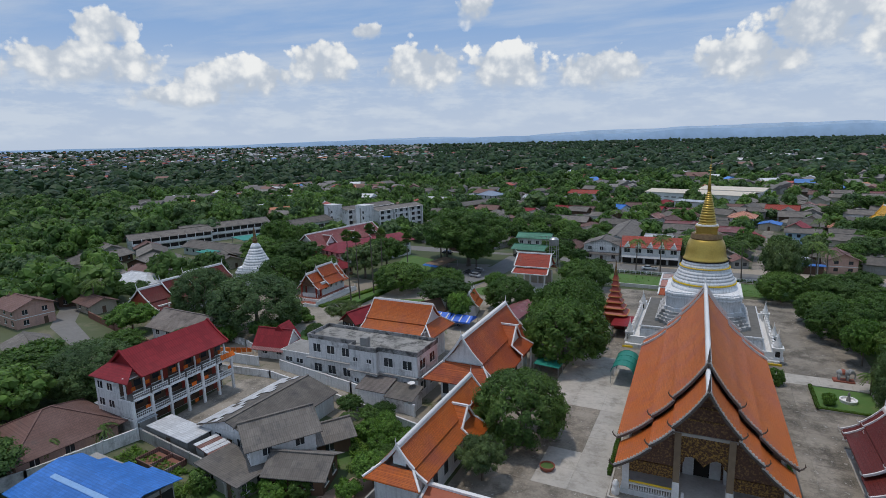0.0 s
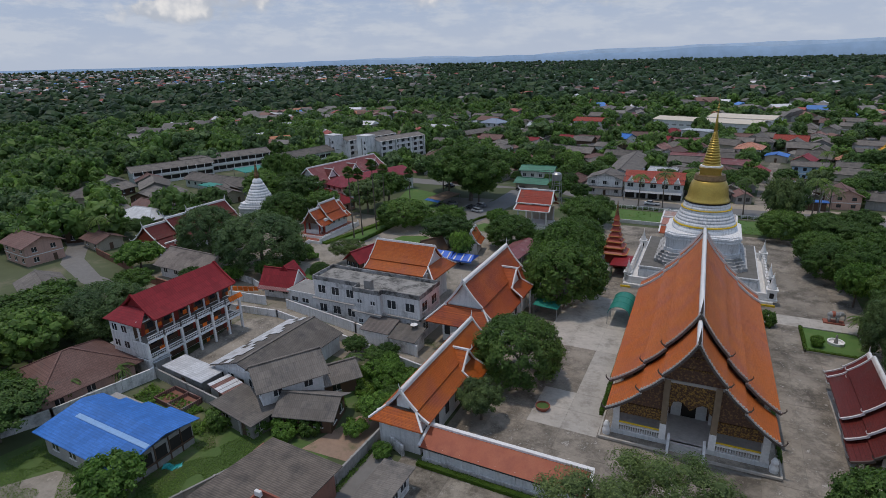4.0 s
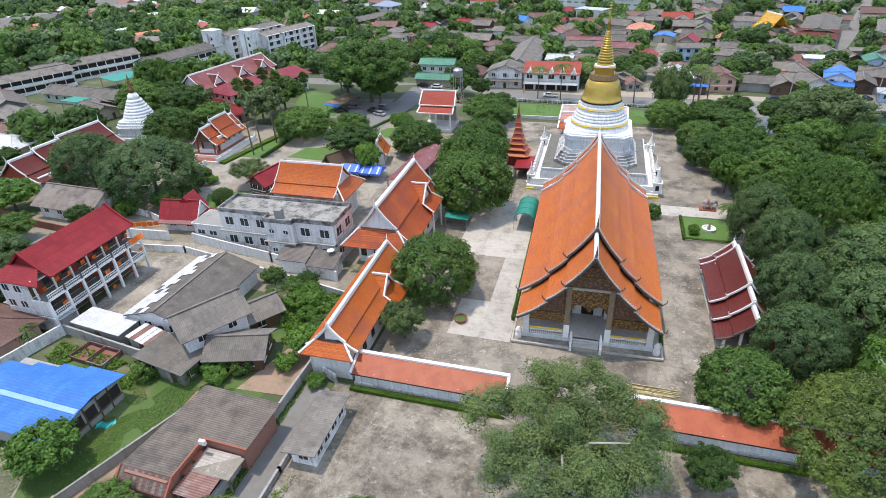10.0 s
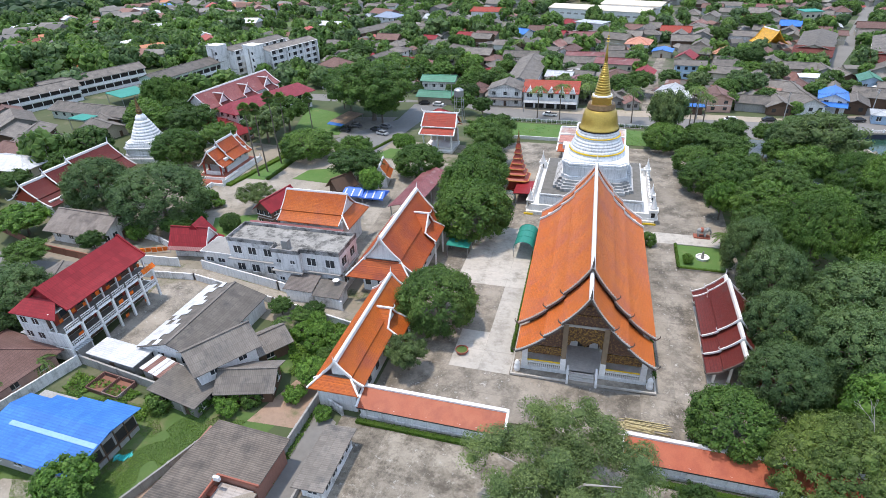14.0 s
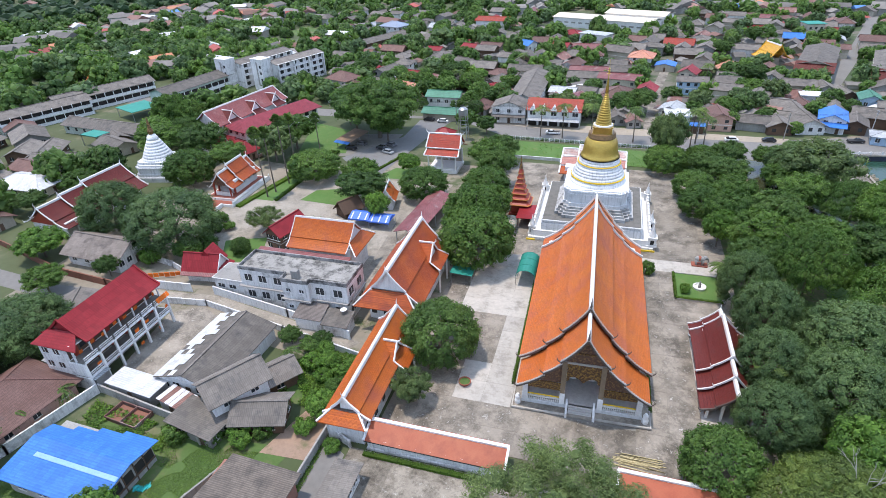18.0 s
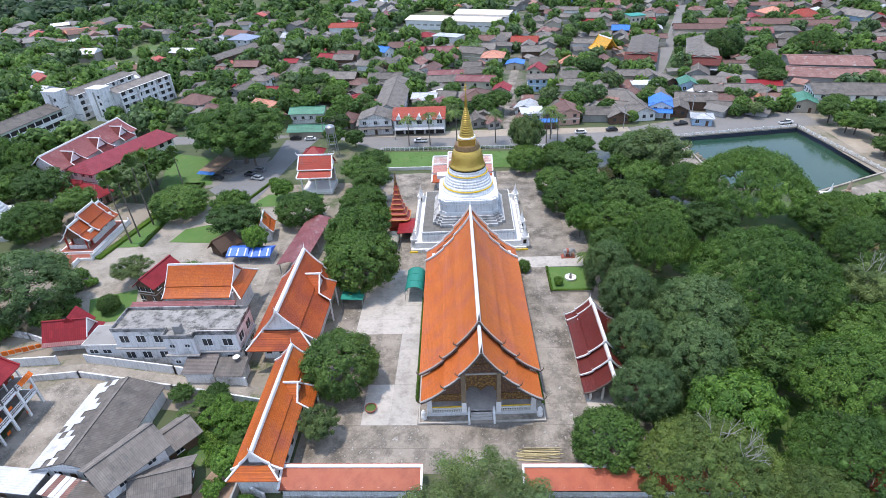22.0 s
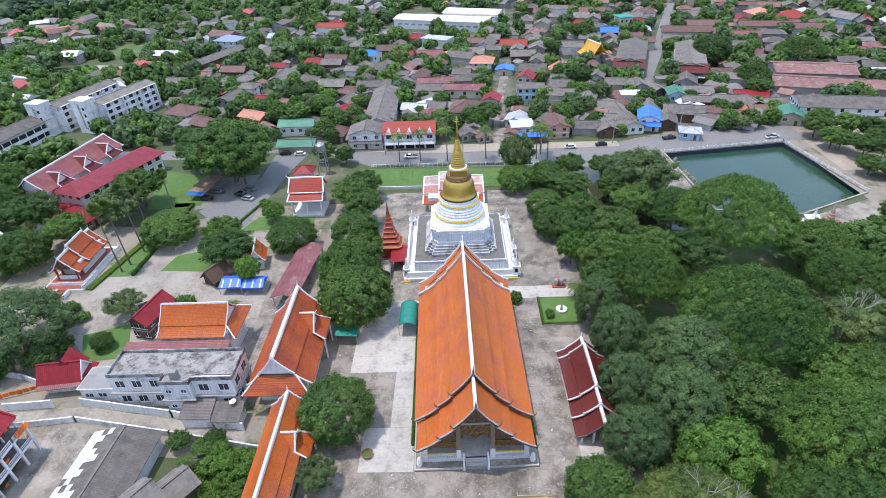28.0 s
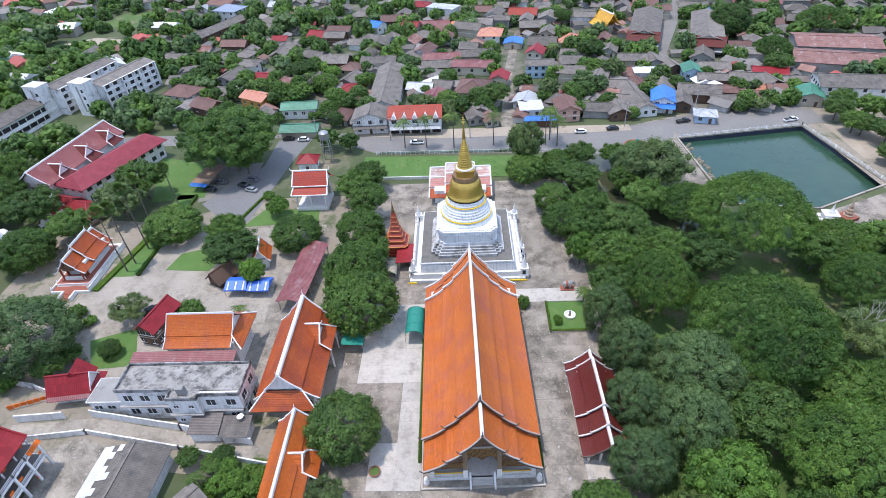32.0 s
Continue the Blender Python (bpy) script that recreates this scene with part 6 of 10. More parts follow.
part("bell", Geo().lathe([(1.85, z), (1.7, z + 0.8), (1.2, z + 1.6), (0.8, z + 1.8)], 20), CHEDIW, c2, smooth=True)
part("spire", Geo().lathe([(0.7, z + 1.8), (0.95, z + 2.8), (0.6, z + 3.8), (0.4, z + 5.5), (0.05, z + 7.5)], 12), GOLDW, c2, "dull unfinished spire in scaffolding")
for x, y in ((-131, 70), (-133, 86), (-154, 66)):
    small_pagoda(x, y, 1.2, "small white pagoda beside the old stupa", 0)
# hall with stepped dark red roofs before the old stupa
m_ = thing("maroon_hall", -142.2, 43.2, 0, -3, "hall with stepped dark red roofs and white ridges", "temple hall")
part("body", Geo().box(-6.4, 6.4, -12.5, 13, 0, 4.0), WHITE, m_)
for k, (y0, y1) in enumerate(((0.5, 14.2), (-7.0, 1.0), (-14.0, -6.5))):
    sg = [(0, 10.0 - k * 0.8, 4.3, 6.4 - k * 0.7), (4.2, 6.2 - k * 0.7, 8.4 - k * 0.2, 3.8 - k * 0.35)]
    thai_roof(m_, sg, y0, y1, MAROON, TRIM, (1, 1 if k == 0 else 0), (0.4, 0.3), 0.7, 0.5, 0.5, bw=0.24)
gable(m_, [(0, 8.4, 4.3, 5.0), (4.2, 4.8, 8.0, 3.1)], -13.2, 3.4, REDWOOD)
for s in (-1, 1):
    for y in (-10, -5, 0, 5, 10):
        part("pillar", Geo().box(s * 7.2 - 0.2, s * 7.2 + 0.2, y - 0.2, y + 0.2, 0, 3.9), TRIM, m_)
house(-116.5, 23.6, 9.2, 16, 3.7, 87, "gable", BROWNGREY, DIRTYWHITE, 2.8, 1.2, "old_hall", "old hall with white walls and weathered brown-grey roof", "hall", nwin=4)
low_wall([(-158, 24), (-140, 19.5), (-124, 15), (-108, 13.5), (-99, 13)], 1.8, BRICK, "weathered brick wall along the village lane", step=4)
low_wall([(-108, 26), (-98, 24), (-93, 22)], 1.6, DIRTYWHITE, "low stained wall beside the yard", step=4)
rbs = thing("robe_rack", -96.5, 19.5, 0, 20, "orange robes drying over a low rail", "laundry rack")
part("rail", Geo().beam((-4, 0, 1.4), (4, 0, 1.4), 0.06), STEEL, rbs)
for x in (-4, 0, 4):
    part("post", Geo().box(x - 0.04, x + 0.04, -0.04, 0.04, 0, 1.4), STEEL, rbs)
for k in range(6):
    part("robe", Geo().box(-3.8 + k * 1.27, -2.75 + k * 1.27, -0.1, 0.1, 0.35 + 0.1 * (k % 3), 1.46), MONK, rbs)

cp = thing("carport", -90.5, 113.5, 0, -8, "open carport with brown sheet roof and a blue front sheet", "carport")
part("roof_sheet", Geo().slab([(-3.2, -6.5, 2.9), (3.2, -6.5, 2.5), (3.2, 6.5, 2.5), (-3.2, 6.5, 2.9)], 0.08), surf("tan_roof_sheet", (0.36, 0.24, 0.15), (0.28, 0.19, 0.13), 0.8, groove_shade=0.15, pattern="corr_fine"), cp)
part("front_sheet", Geo().slab([(-3.0, -8.4, 2.6), (3.0, -8.4, 2.3), (3.0, -6.5, 2.5), (-3.0, -6.5, 2.85)], 0.06), BLUEMETAL, cp, "blue front roof sheet")
for sx in (-2.9, 2.9):
    for sy in (-6.2, 0, 6.2):
        part("post", Geo().box(sx - 0.07, sx + 0.07, sy - 0.07, sy + 0.07, 0, 2.5), STEEL, cp)
# pavilion near the entrance
pv = thing("entrance_pavilion", -50.0, 97.5, 0, 0, "open white pavilion with red tile roof and white ridges", "pavilion")
part("floor", Geo().box(-5.0, 5.0, -5.4, 4, 0, 0.9, bev=0.08), TRIM, pv)
for x in (-4.5, 0, 4.5):
    for y in (-4.8, 3.4):
        part("pillar", Geo().box(x - 0.2, x + 0.2, y - 0.2, y + 0.2, 0.9, 5.6), TRIM, pv)
part("rear_wall", Geo().box(-4.5, 4.5, 3.5, 3.7, 0.9, 5.4), CREAM, pv)
balusters(pv, -4.4, 4.4, -4.9, 0.9, 0.6)
for y0, z0, y1, z1 in ((-3.4, 7.6, 0, 11.2), (-6.0, 5.9, -3.2, 7.2)):
    part("roof_slope", Geo().slab([(-5.6, y0, z0), (5.6, y0, z0), (5.3, y1, z1), (-5.3, y1, z1)], 0.15), REDTILE, pv)
    part("white_trim", Geo().beam((-5.6, y0, z0), (5.6, y0, z0), 0.3, 0.25).beam((-5.6, y0, z0 + 0.1), (-5.3, y1, z1 + 0.1), 0.35, 0.3).beam((5.6, y0, z0 + 0.1), (5.3, y1, z1 + 0.1), 0.35, 0.3), TRIM, pv)
    part("roof_slope", Geo().slab([(5.6, -y0, z0), (-5.6, -y0, z0), (-5.3, -y1, z1), (5.3, -y1, z1)], 0.15), REDTILE, pv)
part("ridge_cap", Geo().beam((-5.5, 0, 11.3), (5.5, 0, 11.3), 0.45, 0.4), TRIM, pv)
for s in (-1, 1):
    g = Geo()
    hook(g, s * 5.4, 0, 11.4, s, 1.1)
    part("apex_finial", g, TRIM, pv)
    part("gable_wall", Geo().add([(s * 5.0, -3.2, 7.4), (s * 5.0, 3.2, 7.4), (s * 5.0, 0, 10.9)], [(0, 1, 2)]), WHITE, pv)
house(-57.0, 119.5, 6, 5, 3.8, 0, "hip", REDMETAL, WHITE, 1.8, 0.8, "gate_kiosk", "small kiosk with red roof", "kiosk", nwin=1)
wt_ = thing("water_tower", -51.0, 124, 0, 0, "white steel water tower with round tank", "water tower")
for sx in (-1, 1):
    for sy in (-1, 1):
        part("leg", Geo().beam((sx * 1.6, sy * 1.6, 0), (sx * 1.2, sy * 1.2, 9), 0.2), STEEL, wt_)
for z in (2.5, 5.0, 7.5):
    part("brace", Geo().beam((-1.5, -1.5, z), (1.5, -1.5, z), 0.12).beam((1.5, -1.5, z), (1.5, 1.5, z), 0.12).beam((1.5, 1.5, z), (-1.5, 1.5, z), 0.12), STEEL, wt_)
part("tank", Geo().lathe([(1.6, 9), (1.7, 9.2), (1.7, 11.2), (1.0, 11.8), (0.1, 12.0)], 20), STEEL, wt_)

# blue tents, small shrines and a house-shaped hut in the yard
for x, y in ((-61.5, 55), (-55.5, 54.6)):
    t = thing("market_tent", x, y, 0, 0, "blue tarpaulin market tent on steel posts", "tent", "tents in the yard")
    part("cover", Geo().add([(-2.9, -2.6, 2.5), (2.9, -2.6, 2.5), (2.9, 2.6, 2.5), (-2.9, 2.6, 2.5), (-2.7, 0, 3.5), (2.7, 0, 3.5), (-2.9, -2.6, 2.1), (2.9, -2.6, 2.1)], [(0, 1, 5, 4), (2, 3, 4, 5), (0, 4, 3), (1, 2, 5), (6, 7, 1, 0)]), BLUECLOTH, t)
    for k in range(3):
        xx = -2.0 + 2 * k
        part("pale_stripe", Geo().add([(xx - 0.18, -2.63, 2.52), (xx + 0.18, -2.63, 2.52), (xx + 0.18, -0.3, 3.42), (xx - 0.18, -0.3, 3.42)], [(0, 1, 2, 3)]), WHITE, t)
    for sx in (-2.8, 2.8):
        for sy in (-2.5, 2.5):
            part("post", Geo().box(sx - 0.04, sx + 0.04, sy - 0.04, sy + 0.04, 0, 2.5), STEEL, t)
hut = thing("small_chapel", -58.3, 66.5, 0, 12, "narrow white chapel with steep orange roof", "chapel")
part("body", Geo().box(-1.6, 1.6, -2.8, 2.8, 0, 3.0), WHITE, hut)
thai_roof(hut, [(0, 6.6, 1.5, 4.2), (1.4, 4.0, 2.6, 2.9)], -3.4, 3.4, ORANGE, TRIM, (1, 1), (0, 0), 0.3, 0.3, 0.3, bw=0.18)
gable(hut, [(0, 6.6, 1.5, 4.2)], -3.0, 3.8, WHITE)
house(-67.3, 59.2, 4.2, 5.4, 2.4, -30, "gable", WOODW, WOODW, 2.4, 0.8, "wooden_hut", "small dark wooden hut with steep roof", "hut", nwin=1)

# fountain garden beside the great hall
gd = thing("fountain_garden", 21.7, 42.8, 0, 0, "small walled lawn with round fountain and clipped hedge", "garden")
part("kerb", Geo().box(-4.8, 4.8, -5.2, -4.9, 0, 0.4).box(-4.8, 4.8, 4.9, 5.2, 0, 0.4).box(-4.8, -4.5, -5.2, 5.2, 0, 0.4).box(4.5, 4.8, -5.2, 5.2, 0, 0.4), CONCL, gd)
part("lawn_bed", Geo().box(-4.5, 4.5, -4.9, 4.9, 0.02, 0.22), LAWN, gd)
part("fountain_basin", Geo().lathe([(1.3, 0.2), (1.35, 0.7), (1.1, 0.7), (1.05, 0.35)], 24, 0.4, 0), TRIM, gd)
part("fountain_statue", Geo().lathe([(0.35, 0.3), (0.3, 0.9), (0.18, 1.2), (0.22, 1.6), (0.08, 2.0)], 10, 0.4, 0), STONE, gd)
def blob():
    """A small rounded unit form: points and faces of a coarse sphere."""
    v = [(0, 0, -1)] + [(math.cos(a * math.pi / 5) * math.cos(b), math.sin(a * math.pi / 5) * math.cos(b), math.sin(b)) for b in (-0.8, -0.27, 0.27, 0.8) for a in range(10)] + [(0, 0, 1)]
    f = [(0, 1 + (a + 1) % 10, 1 + a) for a in range(10)] + [(31 + a, 31 + (a + 1) % 10, 41) for a in range(10)]
    f += [(1 + 10 * k + a, 1 + 10 * k + (a + 1) % 10, 11 + 10 * k + (a + 1) % 10, 11 + 10 * k + a) for k in range(3) for a in range(10)]
    return v, f


ICO_S = blob()
el_ = thing("elephant_statue", 23.0, 52.5, 0, 0, "grey elephant statue with red cloth on a red base", "statue")
part("base", Geo().box(-1.7, 1.7, -0.9, 0.9, 0, 0.4, bev=0.05), CERAMIC, el_, "red painted base")
g = Geo()
iv, if_ = ICO_S
for cx, cz, rx, ry, rz in ((-0.15, 1.75, 1.15, 0.68, 0.70), (1.0, 2.1, 0.52, 0.46, 0.52)):
    g.add([(cx + v[0] * rx, v[1] * ry, cz + v[2] * rz) for v in iv], if_)
for sy in (-0.5, 0.5):
    g.add([(0.8 + v[0] * 0.12, sy + v[1] * 0.30, 2.0 + v[2] * 0.42) for v in iv], if_)
g.tube([(1.4, 0, 2.1), (1.72, 0, 1.5), (1.68, 0, 0.8)], (0.22, 0.15, 0.09), 8)
for sx in (-0.8, 0.55):
    for sy in (-0.38, 0.38):
        g.lathe([(0.24, 0.4), (0.2, 0.9), (0.26, 1.5)], 8, sx, sy)
part("statue", g, surf("grey_painted_cement", (0.40, 0.41, 0.41), (0.30, 0.31, 0.31), 0.7, big=1.0, bump=0.1), el_, smooth=True)
g = Geo()
g.add([(-0.2 + v[0] * 0.55, v[1] * 0.74, 1.85 + v[2] * 0.66) for v in iv], if_)
part("saddle_cloth", g, CERAMIC, el_, "red saddle cloth")


# ---- houses outside the wall ----
bl = thing("blue_roof_house", -70.0, -28.6, 0, -2, "low house with bright blue metal roof", "house")
part("wall", Geo().box(-8.6, 8.2, -6.0, 4.6, 0, 3.6), GREYW, bl)
for a, b, y1 in ((-9.6, -5.2, 3.2), (-5.2, -1.2, 4.0), (-1.2, 3.0, 4.8), (3.0, 9.2, 5.4)):
    part("roof_panel", Geo().slab([(a, -6.8, 3.7), (b, -6.8, 3.7), (b, 0.2, 4.9), (a, 0.2, 4.9)], 0.1), BLUEMETAL, bl)
    part("roof_panel", Geo().slab([(a, 0.2, 4.9), (b, 0.2, 4.9), (b, y1, 4.0), (a, y1, 4.0)], 0.1), BLUEMETAL, bl)
part("skylight_strip", Geo().slab([(-6.5, -2.6, 4.48), (9.0, -2.6, 4.48), (9.0, -1.9, 4.6), (-6.5, -1.9, 4.6)], 0.06), surf("pale_blue_sheet", (0.22, 0.40, 0.68), (0.28, 0.46, 0.72), 0.45), bl, "pale translucent roof strip")
for x in (-6, -2, 2, 6):
    window(bl, x, -6.0, 2.0, 1.4, 1.1, "x", -1)
for y in (-4.4, -2.3, -0.2, 1.9, 3.7):
    # The shade inside each opening is a near-black panel on the wall.
    part("opening", Geo().box(8.17, 8.23, y - 0.85, y + 0.75, 1.3, 3.0), DARK, bl, "unglazed opening with its inner shade as a dark panel")
    part("post", Geo().box(8.2, 8.34, y - 1.02, y - 0.88, 0, 3.6), WOODW, bl)
part("sill_board", Geo().box(8.2, 8.42, -6.0, 4.6, 1.12, 1.28), WOODW, bl)
# brown house beside the alley
bh = thing("terracotta_house", -43.2, -29.6, 0, -1.5, "house with brown-grey corrugated roof and terracotta fascia", "house")
part("wall", Geo().box(-5.6, 5.8, -0.9, 5.6, 0, 4.0).box(-5.6, 0.3, -7.2, -0.8, 0, 3.9), TERRAW, bh)
part("roof_slope", Geo().slab([(-6.4, -6.6, 4.2), (0.6, -6.6, 4.3), (0.6, -1.0, 4.3), (6.6, -1.0, 4.2), (6.6, 6.4, 4.2), (-4.6, 6.4, 4.6)], 0.12), surf("brown_grey_ribbed_sheet", (0.165, 0.135, 0.112), (0.215, 0.180, 0.150), 0.85, stain=(0.105, 0.09, 0.078), stain_at=(0.46, 0.64), big=0.4, fine=2.5, pattern="corr", bump=0.3, groove_shade=0.35), bh)
part("tiled_apron", Geo().slab([(-6.6, -8.2, 2.6), (0.5, -8.2, 2.6), (0.6, -6.6, 4.2), (-6.4, -6.6, 4.2)], 0.12), BROWNROOF, bh, "brown tiled apron roof")
for a_, b_ in (((0.65, -6.6, 4.2), (0.65, -1.0, 4.2)), ((0.6, -1.05, 4.2), (6.6, -1.05, 4.1)), ((-6.5, -8.2, 2.6), (-6.4, -6.5, 4.2)), ((0.6, -8.2, 2.6), (0.65, -6.5, 4.2))):
    part("fascia", Geo().beam(a_, b_, 0.2, 0.36), CERAMIC, bh)
part("carport_slab", Geo().box(0.75, 6.1, -4.4, -1.25, 2.62, 2.80, bev=0.03), YARDC, bh, "pale concrete carport slab")
for q in (1.0, 5.7):
    part("slab_post", Geo().box(q, q + 0.2, -4.2, -4.0, 0, 2.62), CONC, bh)
for k in range(7):
    part("apron_stripe", Geo().slab([(-6.2 + k * 0.95, -8.1, 2.70), (-5.8 + k * 0.95, -8.1, 2.70), (-5.8 + k * 0.95, -6.7, 4.12), (-6.2 + k * 0.95, -6.7, 4.12)], 0.05), GREYROOF, bh, "grey tile course")
part("carport_roof", Geo().slab([(0.8, -7.4, 2.7), (5.0, -7.4, 2.6), (5.0, -4.4, 2.7), (0.8, -4.4, 2.8)], 0.08), RUST, bh, "patched rusty carport sheets")
part("carport_roof", Geo().slab([(0.8, -4.3, 2.8), (5.0, -4.3, 2.7), (5.6, -1.1, 2.8), (0.8, -1.1, 2.9)], 0.08), surf("pale_beige_sheet", (0.52, 0.47, 0.43), (0.45, 0.41, 0.38), 0.6, pattern="corr_fine", groove_shade=0.15), bh, "pale carport sheets")
for x in (1.2, 4.7):
    for y in (-7.1, -1.6):
        part("carport_post", Geo().box(x - 0.07, x + 0.07, y - 0.07, y + 0.07, 0, 2.7), STEEL, bh)
for z, y in ((3.0, -4.5), (3.0, -2.6)):
    part("window_box", Geo().box(0.2, 0.9, y - 0.7, y + 0.7, 2.9, 3.2), CERAMIC, bh)
ac = thing("air_conditioner", -42.0, -31.5, 4.45, 0, "white air conditioner outdoor unit on a roof", "air conditioner")
part("body", Geo().box(-0.45, 0.45, -0.2, 0.2, 0, 0.65, bev=0.04), TRIM, ac)
# guard house
gh = thing("guard_house", -31.2, -23.9, 0, 0, "narrow white store with long grey corrugated roof", "store")
WALLS[gh.name] = DIRTYWHITE
part("wall", Geo().box(-1.6, 1.6, -4.3, 4.3, 0, 2.7), DIRTYWHITE, gh)
part("roof_sheet", Geo().slab([(-2.4, -5.2, 2.75), (2.2, -5.2, 3.05), (2.2, 5.2, 3.05), (-2.4, 5.2, 2.75)], 0.12), GREYROOF, gh)
for k in range(4):
    window(gh, 1.6, -3 + k * 2.0, 1.7, 1.2, 1.0, "y", 1)
window(gh, 0, -4.3, 1.6, 1.2, 1.1, "x", -1)
# grey-roofed family house
house(-55.8, -11.0, 6.2, 9.2, 5.9, -33, "gable", GREYROOF, WHITE, 2.2, 0.9, "grey_house", "white two-storey house with weathered grey corrugated roof", sides="fr", nwin=2)
house(-49.6, -13.0, 5.6, 7.6, 3.0, -74, "gable", GREYROOF, WOODW, 1.5, 0.9, "timber_annex", "timber annex with weathered grey roof", "annex", nwin=2)
house(-52.2, -5.0, 4.8, 6.5, 3.0, -36, "gable", GREYROOF, WOODW, 1.5, 0.9, "timber_annex", "timber annex with weathered grey roof", "annex", nwin=1)
house(-58.2, -17.3, 8.2, 4.8, 2.8, -8, "shed", GREYROOF, GREYW, 0.5, 0.7, "side_shed", "cement shed with weathered grey roof", "shed", nwin=2)
t = house(-65.2, -2.6, 12.0, 17.6, 3.4, -2, "gable", GREYROOF, WHITE, 1.9, 0.6, "long_shed", "long shed with grey roof patched in white", "shed", nwin=5, sides="f")
random.seed(7)
for i in range(13):
    for j in range(4):
        if random.random() < (0.97, 0.9, 0.6, 0.25)[j]:
            a, b = -9.3 + i * 1.43, -7.87 + i * 1.43
            x0, x1 = -6.7 + j * 1.2, -5.5 + j * 1.2
            zf = lambda x: 5.42 + (x / 6.6) * 2.03
            part("white_sheet", Geo().slab([(x0, a, zf(x0) + 0.02), (x1, a, zf(x1) + 0.02), (x1, b, zf(x1) + 0.02), (x0, b, zf(x0) + 0.02)], 0.03), WHITENEW, t, "new white roof sheet")
house(-74.7, -13.0, 9.8, 3.8, 2.7, -5, "shed", WHITENEW, GREYW, 0.2, 0.3, "white_shed", "open shed with new white metal roof", "shed", nwin=1, sides="f")
t = house(-65.2, -14.2, 5.8, 3.2, 2.3, -12, "shed", RUST, GREYW, 0.3, 0.3, "patched_shed", "small shed with patched rusty and white sheets", "shed", nwin=1, sides="f")
for k in (0, 2, 3, 5):
    x0, x1 = -3.1 + k * 1.0, -2.2 + k * 1.0
    part("white_sheet", Geo().slab([(x0, -1.9, 2.66 - (x0 + 3.2) * 0.047), (x1, -1.9, 2.66 - (x1 + 3.2) * 0.047), (x1, 1.9, 2.66 - (x1 + 3.2) * 0.047), (x0, 1.9, 2.66 - (x0 + 3.2) * 0.047)], 0.03), WHITENEW, t, "white roof sheet")
pen = thing("brick_pen", -72.5, -18.2, 0, -6, "roofless pen of rusty sheets and boards", "pen")
for q in ((-3.5, 3.5, -1.9, -1.75), (-3.5, 3.5, 1.75, 1.9), (-3.5, -3.35, -1.9, 1.9), (3.35, 3.5, -1.9, 1.9), (0, 0.12, -1.9, 1.9)):
    part("side", Geo().box(*q, 0, 0.9), RUST, pen)
part("soil_bed", Geo().box(-3.2, 3.2, -1.6, 1.6, 0, 0.3), BRICK, pen)
hb = house(-93.0, -22.0, 13, 14, 3.4, -8, "hip", BROWNROOF, PINKW, 3.4, 1.2, "brown_hip_house", "bungalow with brown tiled hip roof", nwin=3)
house(-89.0, -12.2, 13.5, 2.6, 2.8, -6, "shed", WHITEMETAL, GREYW, 0.2, 0.3, "car_shelter", "long pale metal shelter beside the bungalow", "shelter", nwin=1, sides="f")
low_wall([(-90, -38), (-86, -29.5), (-82.2, -15.0)], 2.0, DIRTYWHITE, "long whitewashed plot wall", step=4)
low_wall([(-82, -14.6), (-64, -17.0), (-57, -20)], 1.8, GREYW, "grey block wall behind the sheds", step=4)
low_wall([(-38.2, -12.5), (-38.6, -36), (-38.6, -66)], 1.7, GREYW, "grey block wall along the alley", step=3)
low_wall([(-33.6, -18), (-33.6, -30), (-33.6, -64)], 0.9, GREYW, "low cement post wall along the alley", step=2.4)
low_wall([(-49.5, -21.5), (-58, -44)], 1.4, GREYW, "plot wall beside the brown house", step=4)
low_wall([(-37.5, -12.8), (-33.5, -14.5)], 1.6, DIRTYWHITE, "short white gate wall", step=2)
